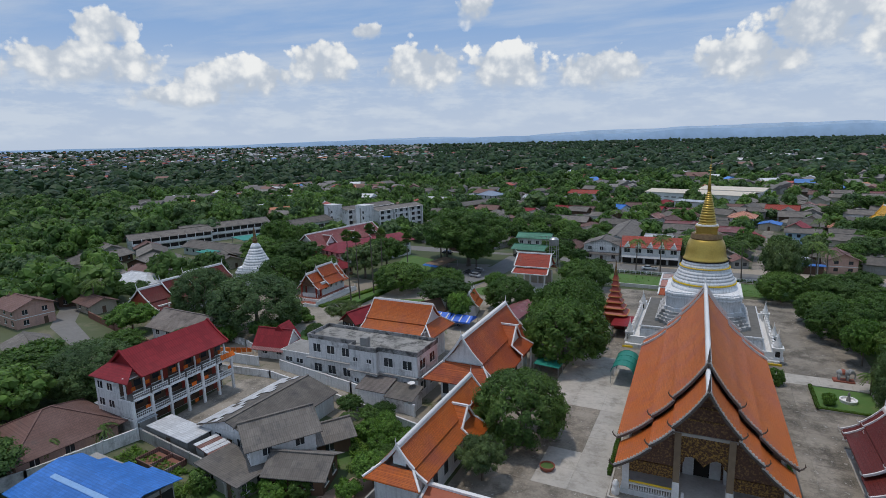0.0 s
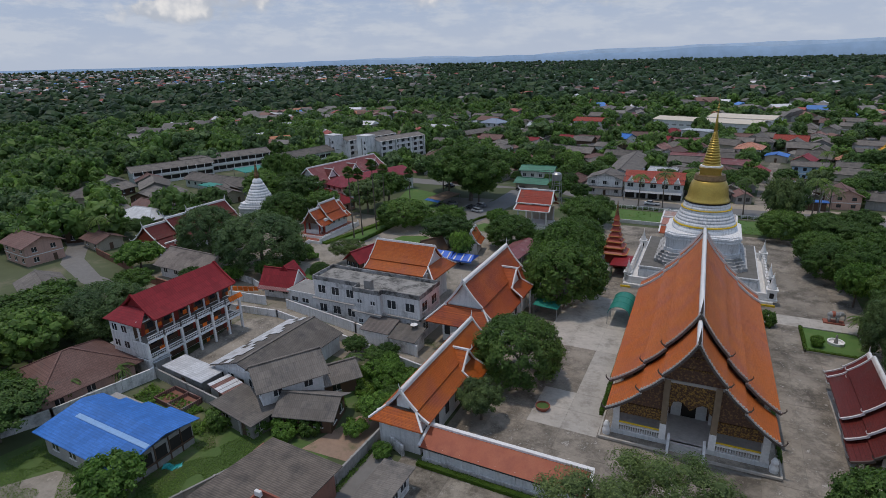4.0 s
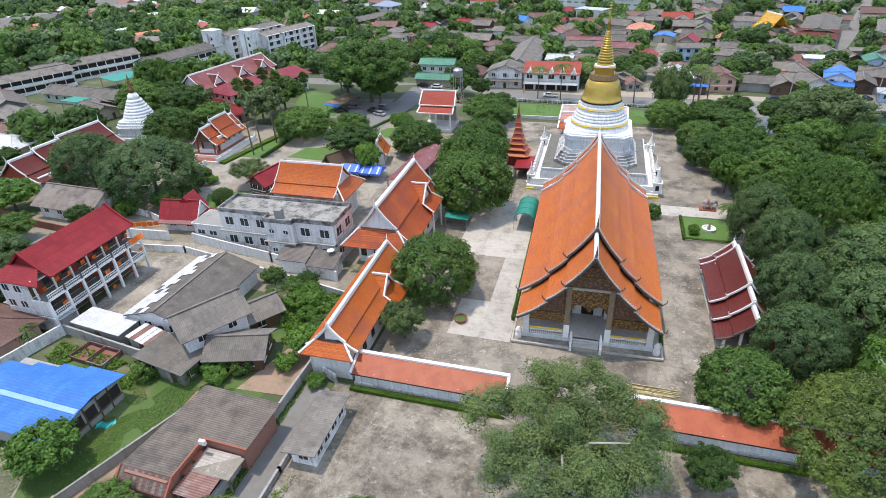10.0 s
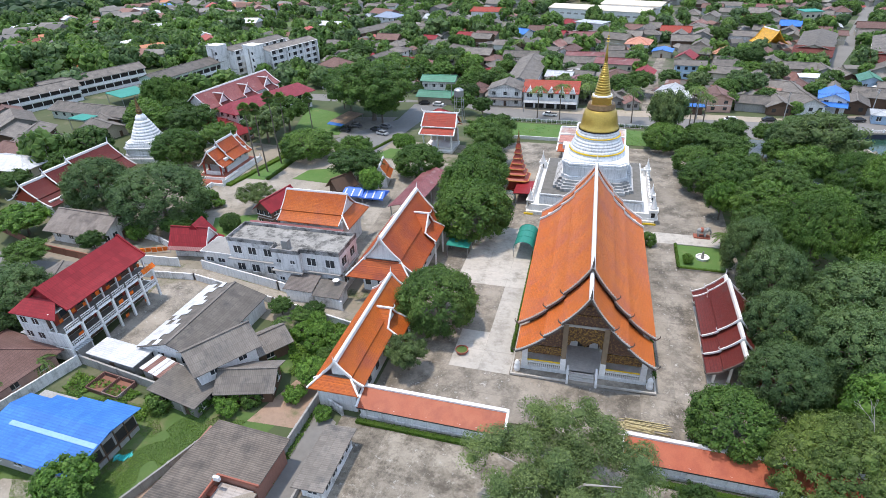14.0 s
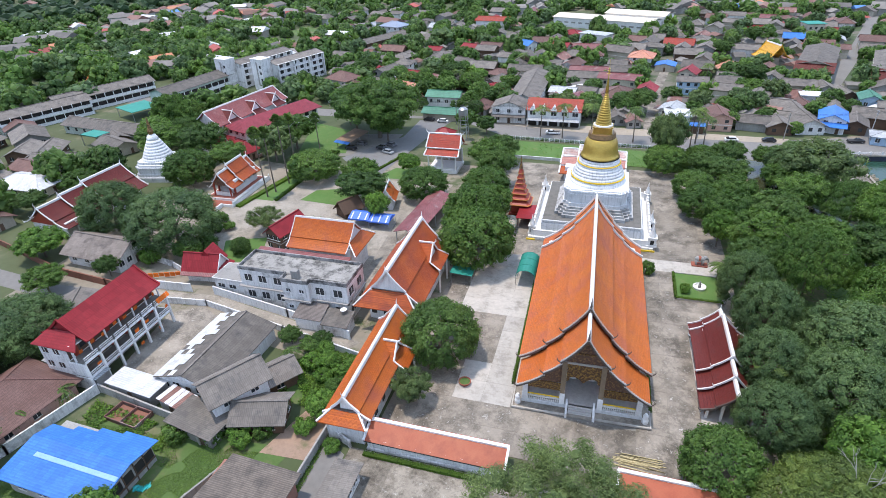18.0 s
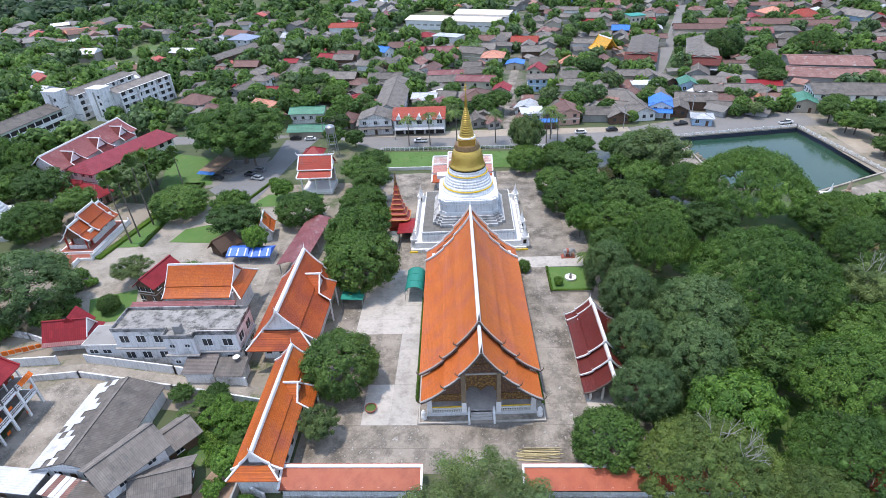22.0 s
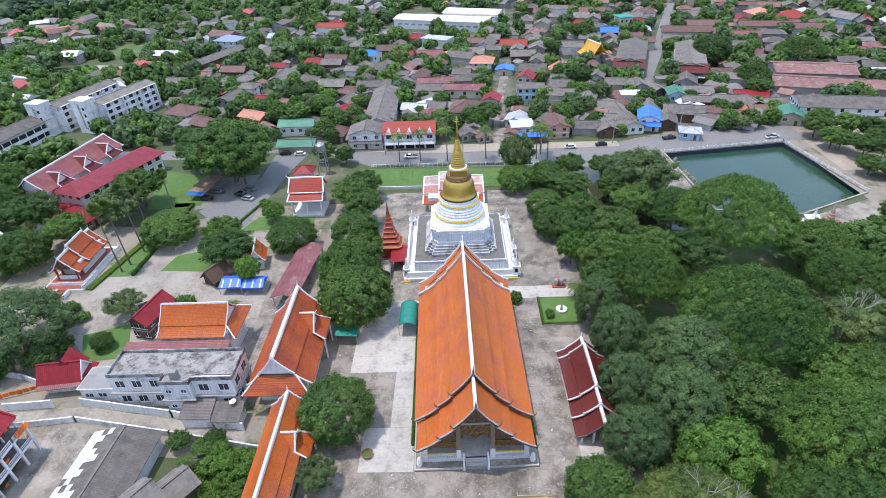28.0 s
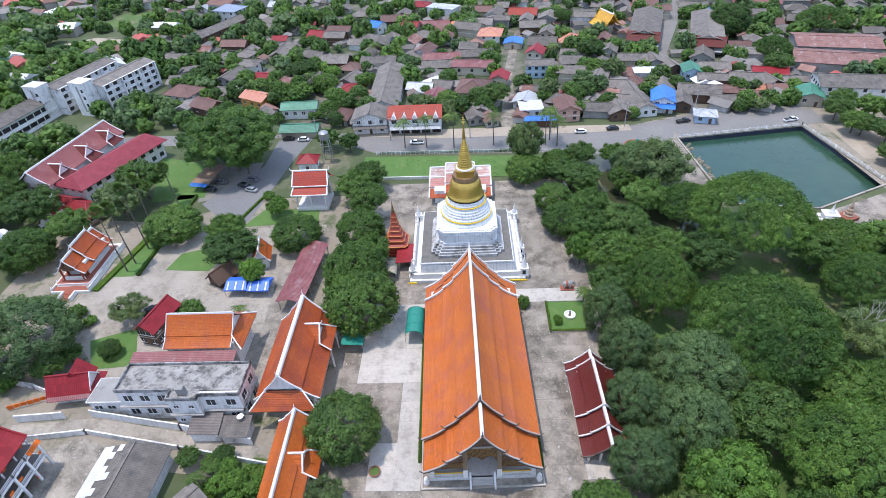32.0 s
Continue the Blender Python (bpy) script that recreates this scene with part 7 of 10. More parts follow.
for k, (x, y, w, d, h, rz, rm, wm, st) in enumerate(((-99, -48, 9, 12, 3.3, 10, GREYROOF, CREAM, "gable"), (-112, -34, 8, 10, 3.2, 25, GREYROOF, GREYW, "gable"), (-104, 2, 7, 9, 3.0, 30, GREYROOF, WOODW, "gable"),
    (-139, -1, 8, 13, 3.2, 70, GREYROOF, GREYW, "gable"), (-193, 50, 5, 18, 3.0, 75, REDMETAL, CREAM, "gable"), (-172, 15, 9.5, 13, 5.6, 84, BROWNROOF, PINKW, "gable"), (-128, -18, 9, 12, 3.2, 40, GREYROOF, GREYW, "gable"),
    (-176, 53, 11, 19, 3.2, 91, WHITENEW, CREAM, "hip"), (-160, 66, 8, 12, 3.0, 60, GREYROOF, WOODW, "gable"), (-172, 72, 7, 11, 3.0, 20, BROWNROOF, WOODW, "gable"), (-164, 30, 7, 10, 3.0, 80, BROWNROOF, CREAM, "gable"), (-196, 78, 9, 13, 3.2, 30, GREYROOF, WOODW, "gable"), (-208, 62, 9, 12, 3.2, 60, GREYROOF, CREAM, "gable"), (-182, 96, 6, 10, 3.0, 60, GREYROOF, WOODW, "gable"), (-218, 89, 11, 17, 3.4, 55, GREYROOF, GREYW, "gable"), (-236, 99, 10, 15, 3.4, 60, BROWNROOF, GREYW, "gable"), (-250, 112, 12, 16, 3.6, 30, GREYROOF, CREAM, "gable"), (-229, 78, 9, 12, 3.2, 10, GREYROOF, WOODW, "gable"), (-247, 88, 10, 13, 3.2, 70, GREYROOF, GREYW, "gable"), (-205, 76, 8, 12, 3.2, 25, GREYROOF, WOODW, "gable"), (-188, 64, 8, 11, 3.0, 80, BROWNROOF, GREYW, "gable"), (-178, 34, 8, 11, 3.0, 35, GREYROOF, WOODW, "gable"), (-190, 50, 10, 10, 3.2, 5, GREYROOF, GREYW, "gable"), (-118, -55, 9, 11, 3.4, 5, BROWNROOF, CREAM, "hip"),
    (-200, 20, 8, 12, 3.2, 60, BROWNROOF, CREAM, "gable"), (-215, 40, 10, 12, 3.2, 20, WHITEMETAL, GREYW, "gable"), (-185, 72, 9, 16, 3.0, 100, GREYROOF, GREYW, "gable"), (-175, 88, 9, 14, 3.2, 70, GREYROOF, CREAM, "gable"), (-230, 66, 12, 14, 3.4, 30, GREYROOF, CREAM, "hip"))):
    lb = {GREYROOF.name: "village house with weathered grey corrugated roof", BROWNROOF.name: "village house with brown tiled roof", REDMETAL.name: "village house with dark red metal roof", WHITEMETAL.name: "low building with pale metal roof", WHITENEW.name: "low building with broad white metal roof"}[rm.name]
    house(x, y, w, d, h, rz, st, rm, wm, None, 0.9, "house", lb, group="village houses")

# ---- school and big red hall ----
SCH = (("school_block", -231, 141, 9, 44, 6.8, -22, GREYROOF, "two-storey school block with grey roof"), ("school_block", -236, 112, 9, 36, 6.4, -22, GREYROOF, "two-storey school block with grey roof"),
       ("school_wing", -193, 104, 9, 42, 3.8, 84, GREYROOF, "long low school wing with grey roof"), ("white_school_block", -192, 157, 11, 42, 7.6, -9, GREYROOF, "school block with white end wall and grey roof"))
for nm, x, y, w, d, h, rz, rm, lb in SCH:
    t = house(x, y, w, d, h, rz, "gable", rm, GREENW, 2.0, 1.0, nm, lb, "school", nwin=9, sides="l", deep=False)
    for z in ((0.9, 4.2) if h > 5 else (0.9,)):       # open access galleries along the court side, their shade a dark strip
        part("gallery_recess", Geo().box(w / 2 - 0.02, w / 2 + 0.05, -d / 2 + 0.4, d / 2 - 0.4, z + 0.2, z + 1.9), DARK, t, "open gallery with its shade as a dark strip")
        part("gallery_parapet", Geo().box(w / 2, w / 2 + 1.2, -d / 2, d / 2, z - 0.9, z + 0.15), WHITE, t, "white gallery parapet")
        for k in range(int(d / 4) + 1):
            y_ = -d / 2 + 0.2 + k * (d - 0.4) / int(d / 4)
            part("gallery_post", Geo().box(w / 2 + 0.9, w / 2 + 1.15, y_ - 0.13, y_ + 0.13, z, z + 2.2), WHITE, t)
for x, y, w, d, rz in ((-199, 127, 15, 13, -22), (-189, 93, 9, 6, -8)):
    t = thing("sports_canopy", x, y, 0, rz, "flat teal canopy roof over a court", "canopy")
    part("roof", Geo().box(-w / 2, w / 2, -d / 2, d / 2, 4.2, 4.4), TEAL, t)
    for sx in (-1, 1):
        for sy in (-1, 1):
            part("post", Geo().box(sx * w * 0.47 - 0.1, sx * w * 0.47 + 0.1, sy * d * 0.47 - 0.1, sy * d * 0.47 + 0.1, 0, 4.2), STEEL, t)
for x, y, d, rz in ((-179.5, 195.5, 36, -13), (-159.5, 195.0, 32, -17)):
    t = house(x, y, 10.5, d, 11.6, rz, "gable", GREYROOF, DIRTYWHITE, 1.5, 0.7, "apartment_block", "white four-storey block with grey roof", "building", storeys=4, nwin=1, sides="", deep=False, door=False)
    part("stair_tower", Geo().box(-6.0, 1.6, -d / 2 - 6.2, -d / 2 - 0.2, 0, 14.6).box(-6.2, 1.8, -d / 2 - 6.4, -d / 2, 14.6, 14.9), DIRTYWHITE, t)
    part("tower_slot", Geo().box(-2.6, -1.6, -d / 2 - 6.28, -d / 2 - 6.18, 2.0, 13.4), GREYW, t, "grey stair slot")
    for k in range(4):
        for j in range(7):
            y_ = -d / 2 + 2.6 + j * (d - 5.0) / 6
            window(t, 5.25, y_, 1.9 + k * 2.9, 2.2, 1.7, "y", 1, frame_=False)
        part("sun_ledge", Geo().box(5.2, 6.0, -d / 2, d / 2, 2.85 + k * 2.9, 2.97 + k * 2.9), DIRTYWHITE, t)
        window(t, 0.2, -d / 2 - 6.2, 2.0 + k * 3.1, 1.2, 1.3, "x", -1, frame_=False)
    for j in range(4):
        y_ = -d / 2 + 0.4 + j * (d - 0.8) / 3
        part("pier", Geo().box(5.2, 6.1, y_ - 0.35, y_ + 0.35, 0, 11.6), DIRTYWHITE, t)
rh = thing("red_roofed_hall", -141.6, 120.5, -0.6, -8, "large white hall with weathered dark red roof and white gables", "hall")
part("body", Geo().box(-6.2, 6.2, -18, 20, 0, 8.0), WHITE, rh)
thai_roof(rh, [(0, 12.6, 6.9, 8.0)], -19, 20.5, surf("weathered_dark_red_tiles", (0.20, 0.045, 0.045), (0.26, 0.085, 0.08), 0.6, stain=(0.30, 0.17, 0.16), pattern="tile", bump=0.4), TRIM, (1, 1), (0, 0), 0.0, 0.0, 0.4, bw=0.25)
gable(rh, [(0, 12.6, 6.9, 8.0)], -18.2, 8.0, WHITE)
for y in (-11, 2, 14):
    cross_porch(rh, 0.6, 6.2, y, 11.4, 2.6, 1, MAROON)
for k in range(4):
    window(rh, -4.6 + k * 3, -18, 5.6, 1.4, 1.6, "x", -1)
    window(rh, -4.6 + k * 3, -18, 2.2, 1.4, 1.6, "x", -1)
rb = thing("red_roofed_wing", -126.0, 118, 0, -20, "two-storey white wing with rose red metal roof", "hall")
part("body", Geo().box(-5.4, 5.4, -17, 18, 0, 6.6), WHITE, rb)
for s_ in (-1, 1):
    pts = [(0, -15, 9.2), (0, 17, 9.2), (s_ * 7.0, 19.5, 6.4), (s_ * 7.0, -18.5, 6.4)]
    part("roof_slope", Geo().slab(pts if s_ < 0 else pts[::-1], 0.15), REDROSE, rb)
part("hip_roof", Geo().slab([(-7.0, -18.5, 6.4), (7.0, -18.5, 6.4), (0, -15, 9.2)], 0.15), REDROSE, rb)
part("hip_roof", Geo().slab([(7.0, 19.5, 6.4), (-7.0, 19.5, 6.4), (0, 17, 9.2)], 0.15), REDROSE, rb)
for k in range(9):
    for z in (1.9, 5.0):
        window(rb, 5.4, -15 + k * 3.9, z, 1.9, 1.5, "y", 1, frame_=False)
for k in range(3):
    window(rb, -3.6 + k * 3.6, 18, 5.0, 1.4, 1.4, "x", 1, frame_=False)
    window(rb, -3.6 + k * 3.6, -17, 5.0, 1.4, 1.4, "x", -1)
house(-136, 97, 7.5, 17, 3.6, 75, "gable", REDMETAL, WHITE, 2.6, 1.0, "red_roof_annex", "low white annex with dark red roof", "annex", nwin=4)
house(-124, 93, 7, 12, 3.4, 70, "hip", REDMETAL, PINKW, 2.4, 1.0, "red_roof_annex", "low pink annex with dark red hip roof", "annex", nwin=3)
tb = thing("bell_turret", -130.5, 88.5, 0, -10, "white bell turret with small red tiered roof", "turret")
part("tower", Geo().box(-1.9, 1.9, -1.9, 1.9, 0, 6.0), WHITE, tb)
part("niche", Geo().box(-0.6, 0.6, -1.96, -1.86, 3.4, 5.2), DARK, tb)
thai_roof(tb, [(0, 9.4, 2.6, 5.8)], -2.6, 2.6, REDMETAL, TRIM, (1, 1), (0, 0), 0.4, 0, 0.3, bw=0.2)
house(-267, 173, 9, 13, 4.0, 40, "gable", ORANGE, WHITE, 3.4, 1.0, "orange_roof_hall", "small hall with bright orange roof among trees", "hall", nwin=2, deep=False)
house(-259, 180, 7, 9, 4.0, -50, "gable", ORANGE, WHITE, 3.4, 1.0, "orange_roof_hall", "small hall with bright orange roof among trees", "hall", nwin=2, deep=False)
# planters
for x, y, r, lb in ((-19.6, 3.2, 1.1, "round terracotta planter beside a tree"), (21.5, -23.0, 1.2, "round planter with crossed sticks"), (9.6, 45.8, 0.7, "small round terracotta flower pot")):
    pl = thing("planter", x, y, 0.1, 0, lb, "planter")
    part("pot", Geo().lathe([(r * 0.75, 0), (r, 0.5), (r, 0.65), (r * 0.88, 0.65), (r * 0.86, 0.45)], 18), CERAMIC, pl)
    part("soil", Geo().lathe([(r * 0.87, 0.45), (r * 0.5, 0.55), (0.05, 0.6)], 14), SCRUB, pl)

# ---- town beyond the road ----
row = thing("shop_row", -20.5, 148.0, 0, -1, "white shop row with red tile roof and gabled dormers", "shop row")
WALLS[row.name] = WHITE
part("wall", Geo().box(-10.2, 9.6, -4, 6, 0, 6.4), WHITE, row)
part("roof_slope", Geo().slab([(-10.8, -4.6, 6.0), (10.2, -4.6, 6.0), (10.2, 1, 9.4), (-10.8, 1, 9.4)], 0.15), REDTILE, row)
part("roof_slope", Geo().slab([(10.2, 6.6, 6.0), (-10.8, 6.6, 6.0), (-10.8, 1, 9.4), (10.2, 1, 9.4)], 0.15), GREYROOF, row)
part("shop_awning", Geo().slab([(-10.2, -6.6, 2.7), (9.6, -6.6, 2.7), (9.6, -4, 3.2), (-10.2, -4, 3.2)], 0.1), WHITEMETAL, row)
for k in range(5):
    x = -8.2 + k * 4.0
    window(row, x, -4, 4.8, 2.0, 1.4, "x", -1)
    part("shop_front", Geo().box(x - 1.6, x + 1.6, -4.05, -3.95, 0.1, 2.6), DARK, row)
    part("dormer", Geo().add([(x - 1.2, -4.75, 6.1), (x + 1.2, -4.75, 6.1), (x, -4.75, 8.0), (x, -1.6, 8.0)], [(0, 1, 2), (1, 3, 2), (0, 2, 3)]), TRIM, row)
row2 = house(-38.2, 150.0, 13.0, 10, 6.2, 0, "gable", GREYROOF, DIRTYWHITE, 2.4, 0.7, "shop_house", "old stuccoed shop house with dark roof", "shop house", nwin=3)
part("balcony_roof", Geo().slab([(-6.6, -7.2, 3.0), (6.6, -7.2, 3.0), (6.6, -5, 3.4), (-6.6, -5, 3.4)], 0.1), GREYROOF, row2)
house(-35.0, 181, 12, 46, 5.6, 0, "gable", GREYROOF, DIRTYWHITE, 2.4, 0.6, "long_warehouse", "long warehouse with weathered grey roof", "warehouse", nwin=6, sides="rl", deep=False)
for x0, y0, L, rz in ((84, 227, 44, -18), (111, 216, 46, -18)):
    t = house(x0 + 9, y0 + 22, 14, L, 7.0, rz, "gable", GREYROOF, CREAM, 1.8, 0.6, "shop_terrace", "terrace of shop houses with dark red front roof", "shop row", nwin=4, sides="f", deep=False)
    part("front_roof", Geo().slab([(-8, -L / 2 - 3.4, 4.6), (8, -L / 2 - 3.4, 4.6), (8, -L / 2 + 1.0, 8.2), (-8, -L / 2 + 1.0, 8.2)], 0.15), MAROON, t)
    part("front_awning", Geo().slab([(-7.6, -L / 2 - 4.6, 2.7), (7.6, -L / 2 - 4.6, 2.7), (7.6, -L / 2, 3.1), (-7.6, -L / 2, 3.1)], 0.1), WHITEMETAL, t)
yt = thing("golden_roof_shrine", 74.4, 258, 0, 20, "shrine with bright golden yellow tiered roof", "shrine")
part("body", Geo().box(-4, 4, -4, 4, 0, 4), CREAM, yt)
thai_roof(yt, [(0, 10.5, 2.8, 6.6), (2.7, 6.4, 6.2, 4.0)], -6.5, 6.5, YELLOW, YELLOW, (1, 1), (0, 0), 0.6, 0.6, 0.3)
cross_porch(yt, 0.5, 4.4, 0, 9.0, 3.0, -1, YELLOW)
FACROOF = surf("pale_cream_roof", (0.74, 0.66, 0.54), (0.66, 0.58, 0.47), 0.7, stain=(0.52, 0.42, 0.32), stain_at=(0.6, 0.8), bump=0.1)
fac = thing("factory_hall", -6, 372, 0, -22, "large factory hall with pale cream metal roofs", "factory")
fac.scale = (0.80, 0.80, 0.80)
for a, b, z, y0, y1 in ((-44, 44, 8, -26, -2), (-6, 46, 10, -2, 22)):
    part("wall", Geo().box(a, b, y0, y1, 0, z), WHITE, fac)
    ym = (y0 + y1) / 2
    part("roof_slope", Geo().slab([(a - 1, y0 - 1, z), (b + 1, y0 - 1, z), (b + 1, ym, z + 2.2), (a - 1, ym, z + 2.2)], 0.2), FACROOF, fac)
    part("roof_slope", Geo().slab([(b + 1, y1 + 1, z), (a - 1, y1 + 1, z), (a - 1, ym, z + 2.2), (b + 1, ym, z + 2.2)], 0.2), FACROOF, fac)
for k in range(12):
    part("window_bay", Geo().box(-40 + k * 6.6, -36 + k * 6.6, -26.1, -25.9, 3.5, 4.7), GREYW, fac)
bhs = house(76, 158.5, 8, 12, 5.0, -15, "gable", BLUEMETAL, WHITE, 1.8, 0.7, "blue_roof_shop", "white two-storey house with bright blue roof", "house", nwin=2)
part("porch_roof", Geo().slab([(-4.6, -9, 3.1), (4.6, -9, 3.1), (4.6, -5.8, 4.0), (-4.6, -5.8, 4.0)], 0.1), BLUEMETAL, bhs)
house(88, 145, 7, 6, 3.2, -15, "hip", WHITEMETAL, BLUEW, 1.0, 0.8, "corner_shop", "small shop with white roof", "shop", nwin=2)
house(96.5, 188, 7, 9, 4.2, -8, "gable", GREENMETAL, BLUEW, 1.6, 0.7, "green_gabled_house", "pale blue house with green gable roof", nwin=2)
house(132, 158, 8, 10, 4.0, -20, "gable", GREENMETAL, CREAM, 1.6, 0.8, "green_roof_house", "low house with green metal roof", nwin=2)
house(152, 162, 14, 30, 6.0, 78, "gable", GREYROOF, WHITE, 2.4, 0.8, "warehouse", "white warehouse with grey roof", "warehouse", nwin=5, deep=False)
house(-70, 165, 7, 14, 4.6, 90, "gable", GREENMETAL, WHITE, 1.6, 0.8, "green_roof_house", "white house with green metal roof", nwin=4)
house(-66, 147, 7, 14, 3.0, 88, "gable", GREENMETAL, CREAM, 1.4, 0.8, "green_shed", "open front shed with green roof", "shed", nwin=3, sides="f")
house(-92, 178, 8, 13, 4.4, 60, "gable", SALMON, surf("ochre_wall", (0.6, 0.30, 0.08), (0.52, 0.27, 0.08), 0.8), 1.6, 0.7, "salmon_roof_house", "ochre house with salmon roof", nwin=3)
house(-129, 188, 10, 13, 4.6, 70, "hip", BROWNROOF, WHITE, 2.8, 1.2, "brown_roof_house", "white house with brown hip roof", nwin=3)
house(-112, 172, 8, 12, 4.2, 60, "gable", BROWNROOF, WOODW, 2.2, 0.9, "brown_roof_house", "timber house with reddish brown roof", nwin=2)
house(-150, 290, 10, 44, 4.0, -22, "gable", GREYROOF, WOODW, 1.8, 0.8, "long_barn", "long barn with dark grey roof", "barn", nwin=6, sides="fr", deep=False)
house(-152, 322, 12, 16, 7, 70, "hip", surf("slate_blue_tiles", (0.22, 0.27, 0.36), (0.26, 0.31, 0.40), 0.6), WHITE, 2.6, 1.0, "villa", "white villa with slate blue roof", nwin=3, deep=False)
house(12.5, 251, 11, 12, 5.0, -10, "hip", SALMON, WHITE, 2.4, 1.0, "salmon_villa", "white villa with salmon hip roof", nwin=2, deep=False)
house(24, 241, 9, 9, 3.0, -10, "gable", BLUEMETAL, CREAM, 1.0, 0.5, "blue_carport", "carport with bright blue roof", "carport", nwin=1)
house(2.5, 206, 8, 18, 4.4, 80, "gable", REDFADE, CREAM, 1.6, 0.8, "red_roof_house", "house with faded red metal roof", nwin=3, deep=False)
house(2, 178, 12, 14, 4.6, -12, "hip", BROWNROOF, WHITE, 2.8, 1.0, "brown_roof_house", "white house with brown hip roof", nwin=3, deep=False)
house(14, 190, 7, 8, 4.0, -12, "gable", REDMETAL, CREAM, 1.8, 0.8, "red_roof_house", "house with red metal roof", nwin=2, deep=False)
house(-81, 263, 9, 12, 4.6, 70, "gable", REDMETAL, CREAM, 2.2, 0.8, "red_roof_house", "house with dark red metal roof", nwin=2, deep=False)
house(-53, 278, 9, 11, 4.6, 60, "gable", BLUEMETAL, WHITE, 2.0, 0.8, "blue_roof_house", "white house with blue metal roof", nwin=2, deep=False)
house(33, 287, 10, 15, 4.6, 80, "gable", REDTILE, WOODW, 2.4, 0.8, "red_roof_house", "timber house with red tile roof", nwin=2, deep=False)
house(32.5, 199, 8, 12, 6.0, 86, "gable", GREYROOF, BLUEW, 1.2, 0.7, "blue_wall_house", "pale blue two-storey house with grey roof", nwin=4, deep=False)
for x, y, w, d, rz in ((170, 214, 20, 34, 75), (155, 194, 18, 24, 70), (176, 188, 14, 22, 70)):
    house(x, y, w, d, 4.6, rz, "gable", RUST, GREYW, 1.8, 0.6, "rusty_works", "workshop with rusty red metal roof", "workshop", nwin=3, sides="f", deep=False)

# ordinary houses fill the blocks between the lanes
random.seed(21)
TAKEN = [(-20, 148, 14), (-38, 150, 10), (-35, 168, 9), (-35, 182, 9), (-35, 198, 9), (89, 240, 12), (96, 258, 12), (120, 232, 12), (125, 252, 12), (74, 258, 9), (76, 158, 8), (88, 145, 6), (96, 188, 7), (132, 158, 8), (152, 162, 18),
         (-70, 165, 10), (-66, 147, 10), (-92, 178, 10), (-129, 188, 11), (-112, 172, 10), (-150, 290, 24), (-152, 322, 12), (12, 251, 9), (24, 241, 7), (2, 206, 11), (2, 178, 10), (14, 190, 6), (-81, 263, 9), (-53, 278, 8), (33, 287, 9), (32, 199, 8),
         (170, 214, 22), (155, 194, 17), (176, 188, 14), (-180, 195, 24), (-159, 195, 24), (-186, 158, 20), (-225, 330, 26), (-222, 280, 26), (-8, 378, 52), (-30, 360, 30), (20, 390, 30)]


def lane_x(y):
    return 14.0 + (y - 150) * 0.10 if y < 262 else 1e4


def street_x(y):
    return 86.3 + (y - 150) * 0.10 if y < 220 else 93.3 + (y - 220) * 0.39


def free(x, y, r):
    if abs(x - lane_x(y)) < r + 3.0 or abs(x - street_x(y)) < r + 3.5:
        return False
    if y < 152 + r * 0.6 and x > -60:
        return False
    return all((x - a) ** 2 + (y - b) ** 2 > (r + c) ** 2 for a, b, c in TAKEN)


def quarter(rows):
    """Houses of one quarter of the town: place, width, length, height, turn, roof shape, roof, wall, words."""
    for x, y, w, d, h, rz, st, rm, wm, lb in rows:
        house(x, y, w, d, h, rz, st, rm, wm, {"flat": 0, "shed": 0.5}.get(st, w * 0.24), 0.8, "house", lb, nwin=max(2, int(w / 3)), sides="f" if abs(rz) < 45 else "r", deep=False, group="town houses", door=False)
        TAKEN.append((x, y, (w + d) * 0.24))


G_ = "house with weathered grey corrugated roof"
quarter(((-72, 260, 8, 11, 4.8, 80, "gable", GREYROOF, WOODW, "timber two-storey " + G_), (-58, 250, 7, 9, 3.4, 74, "gable", GREYROOF, WHITE, "low white " + G_),
         (-46, 242, 10, 12, 4.8, 2, "gable", GREYROOF, WOODW, "broad timber " + G_), (-43, 217, 7.5, 16, 4.4, 88, "gable", GREYROOF, CREAM, "long cream " + G_),
         (-27, 221, 8, 10, 3.6, 4, "gable", GREYROOF, BLUEW, "pale blue " + G_), (-12.5, 219, 7, 17, 4.2, 88, "gable", REDFADE, CREAM, "long house with faded red roof"),
         (-12.5, 208.5, 8, 17, 4.0, 89, "gable", GREYROOF, WOODW, "long timber " + G_), (-66.5, 221, 9, 16, 4.4, 82, "gable", GREYROOF, WOODW, "long timber " + G_),
         (-78, 233, 8, 11, 3.4, 60, "gable", GREYROOF, GREYW, "low " + G_), (-54, 198, 7, 11, 3.2, -20, "gable", GREYROOF, GREYW, "low " + G_)))
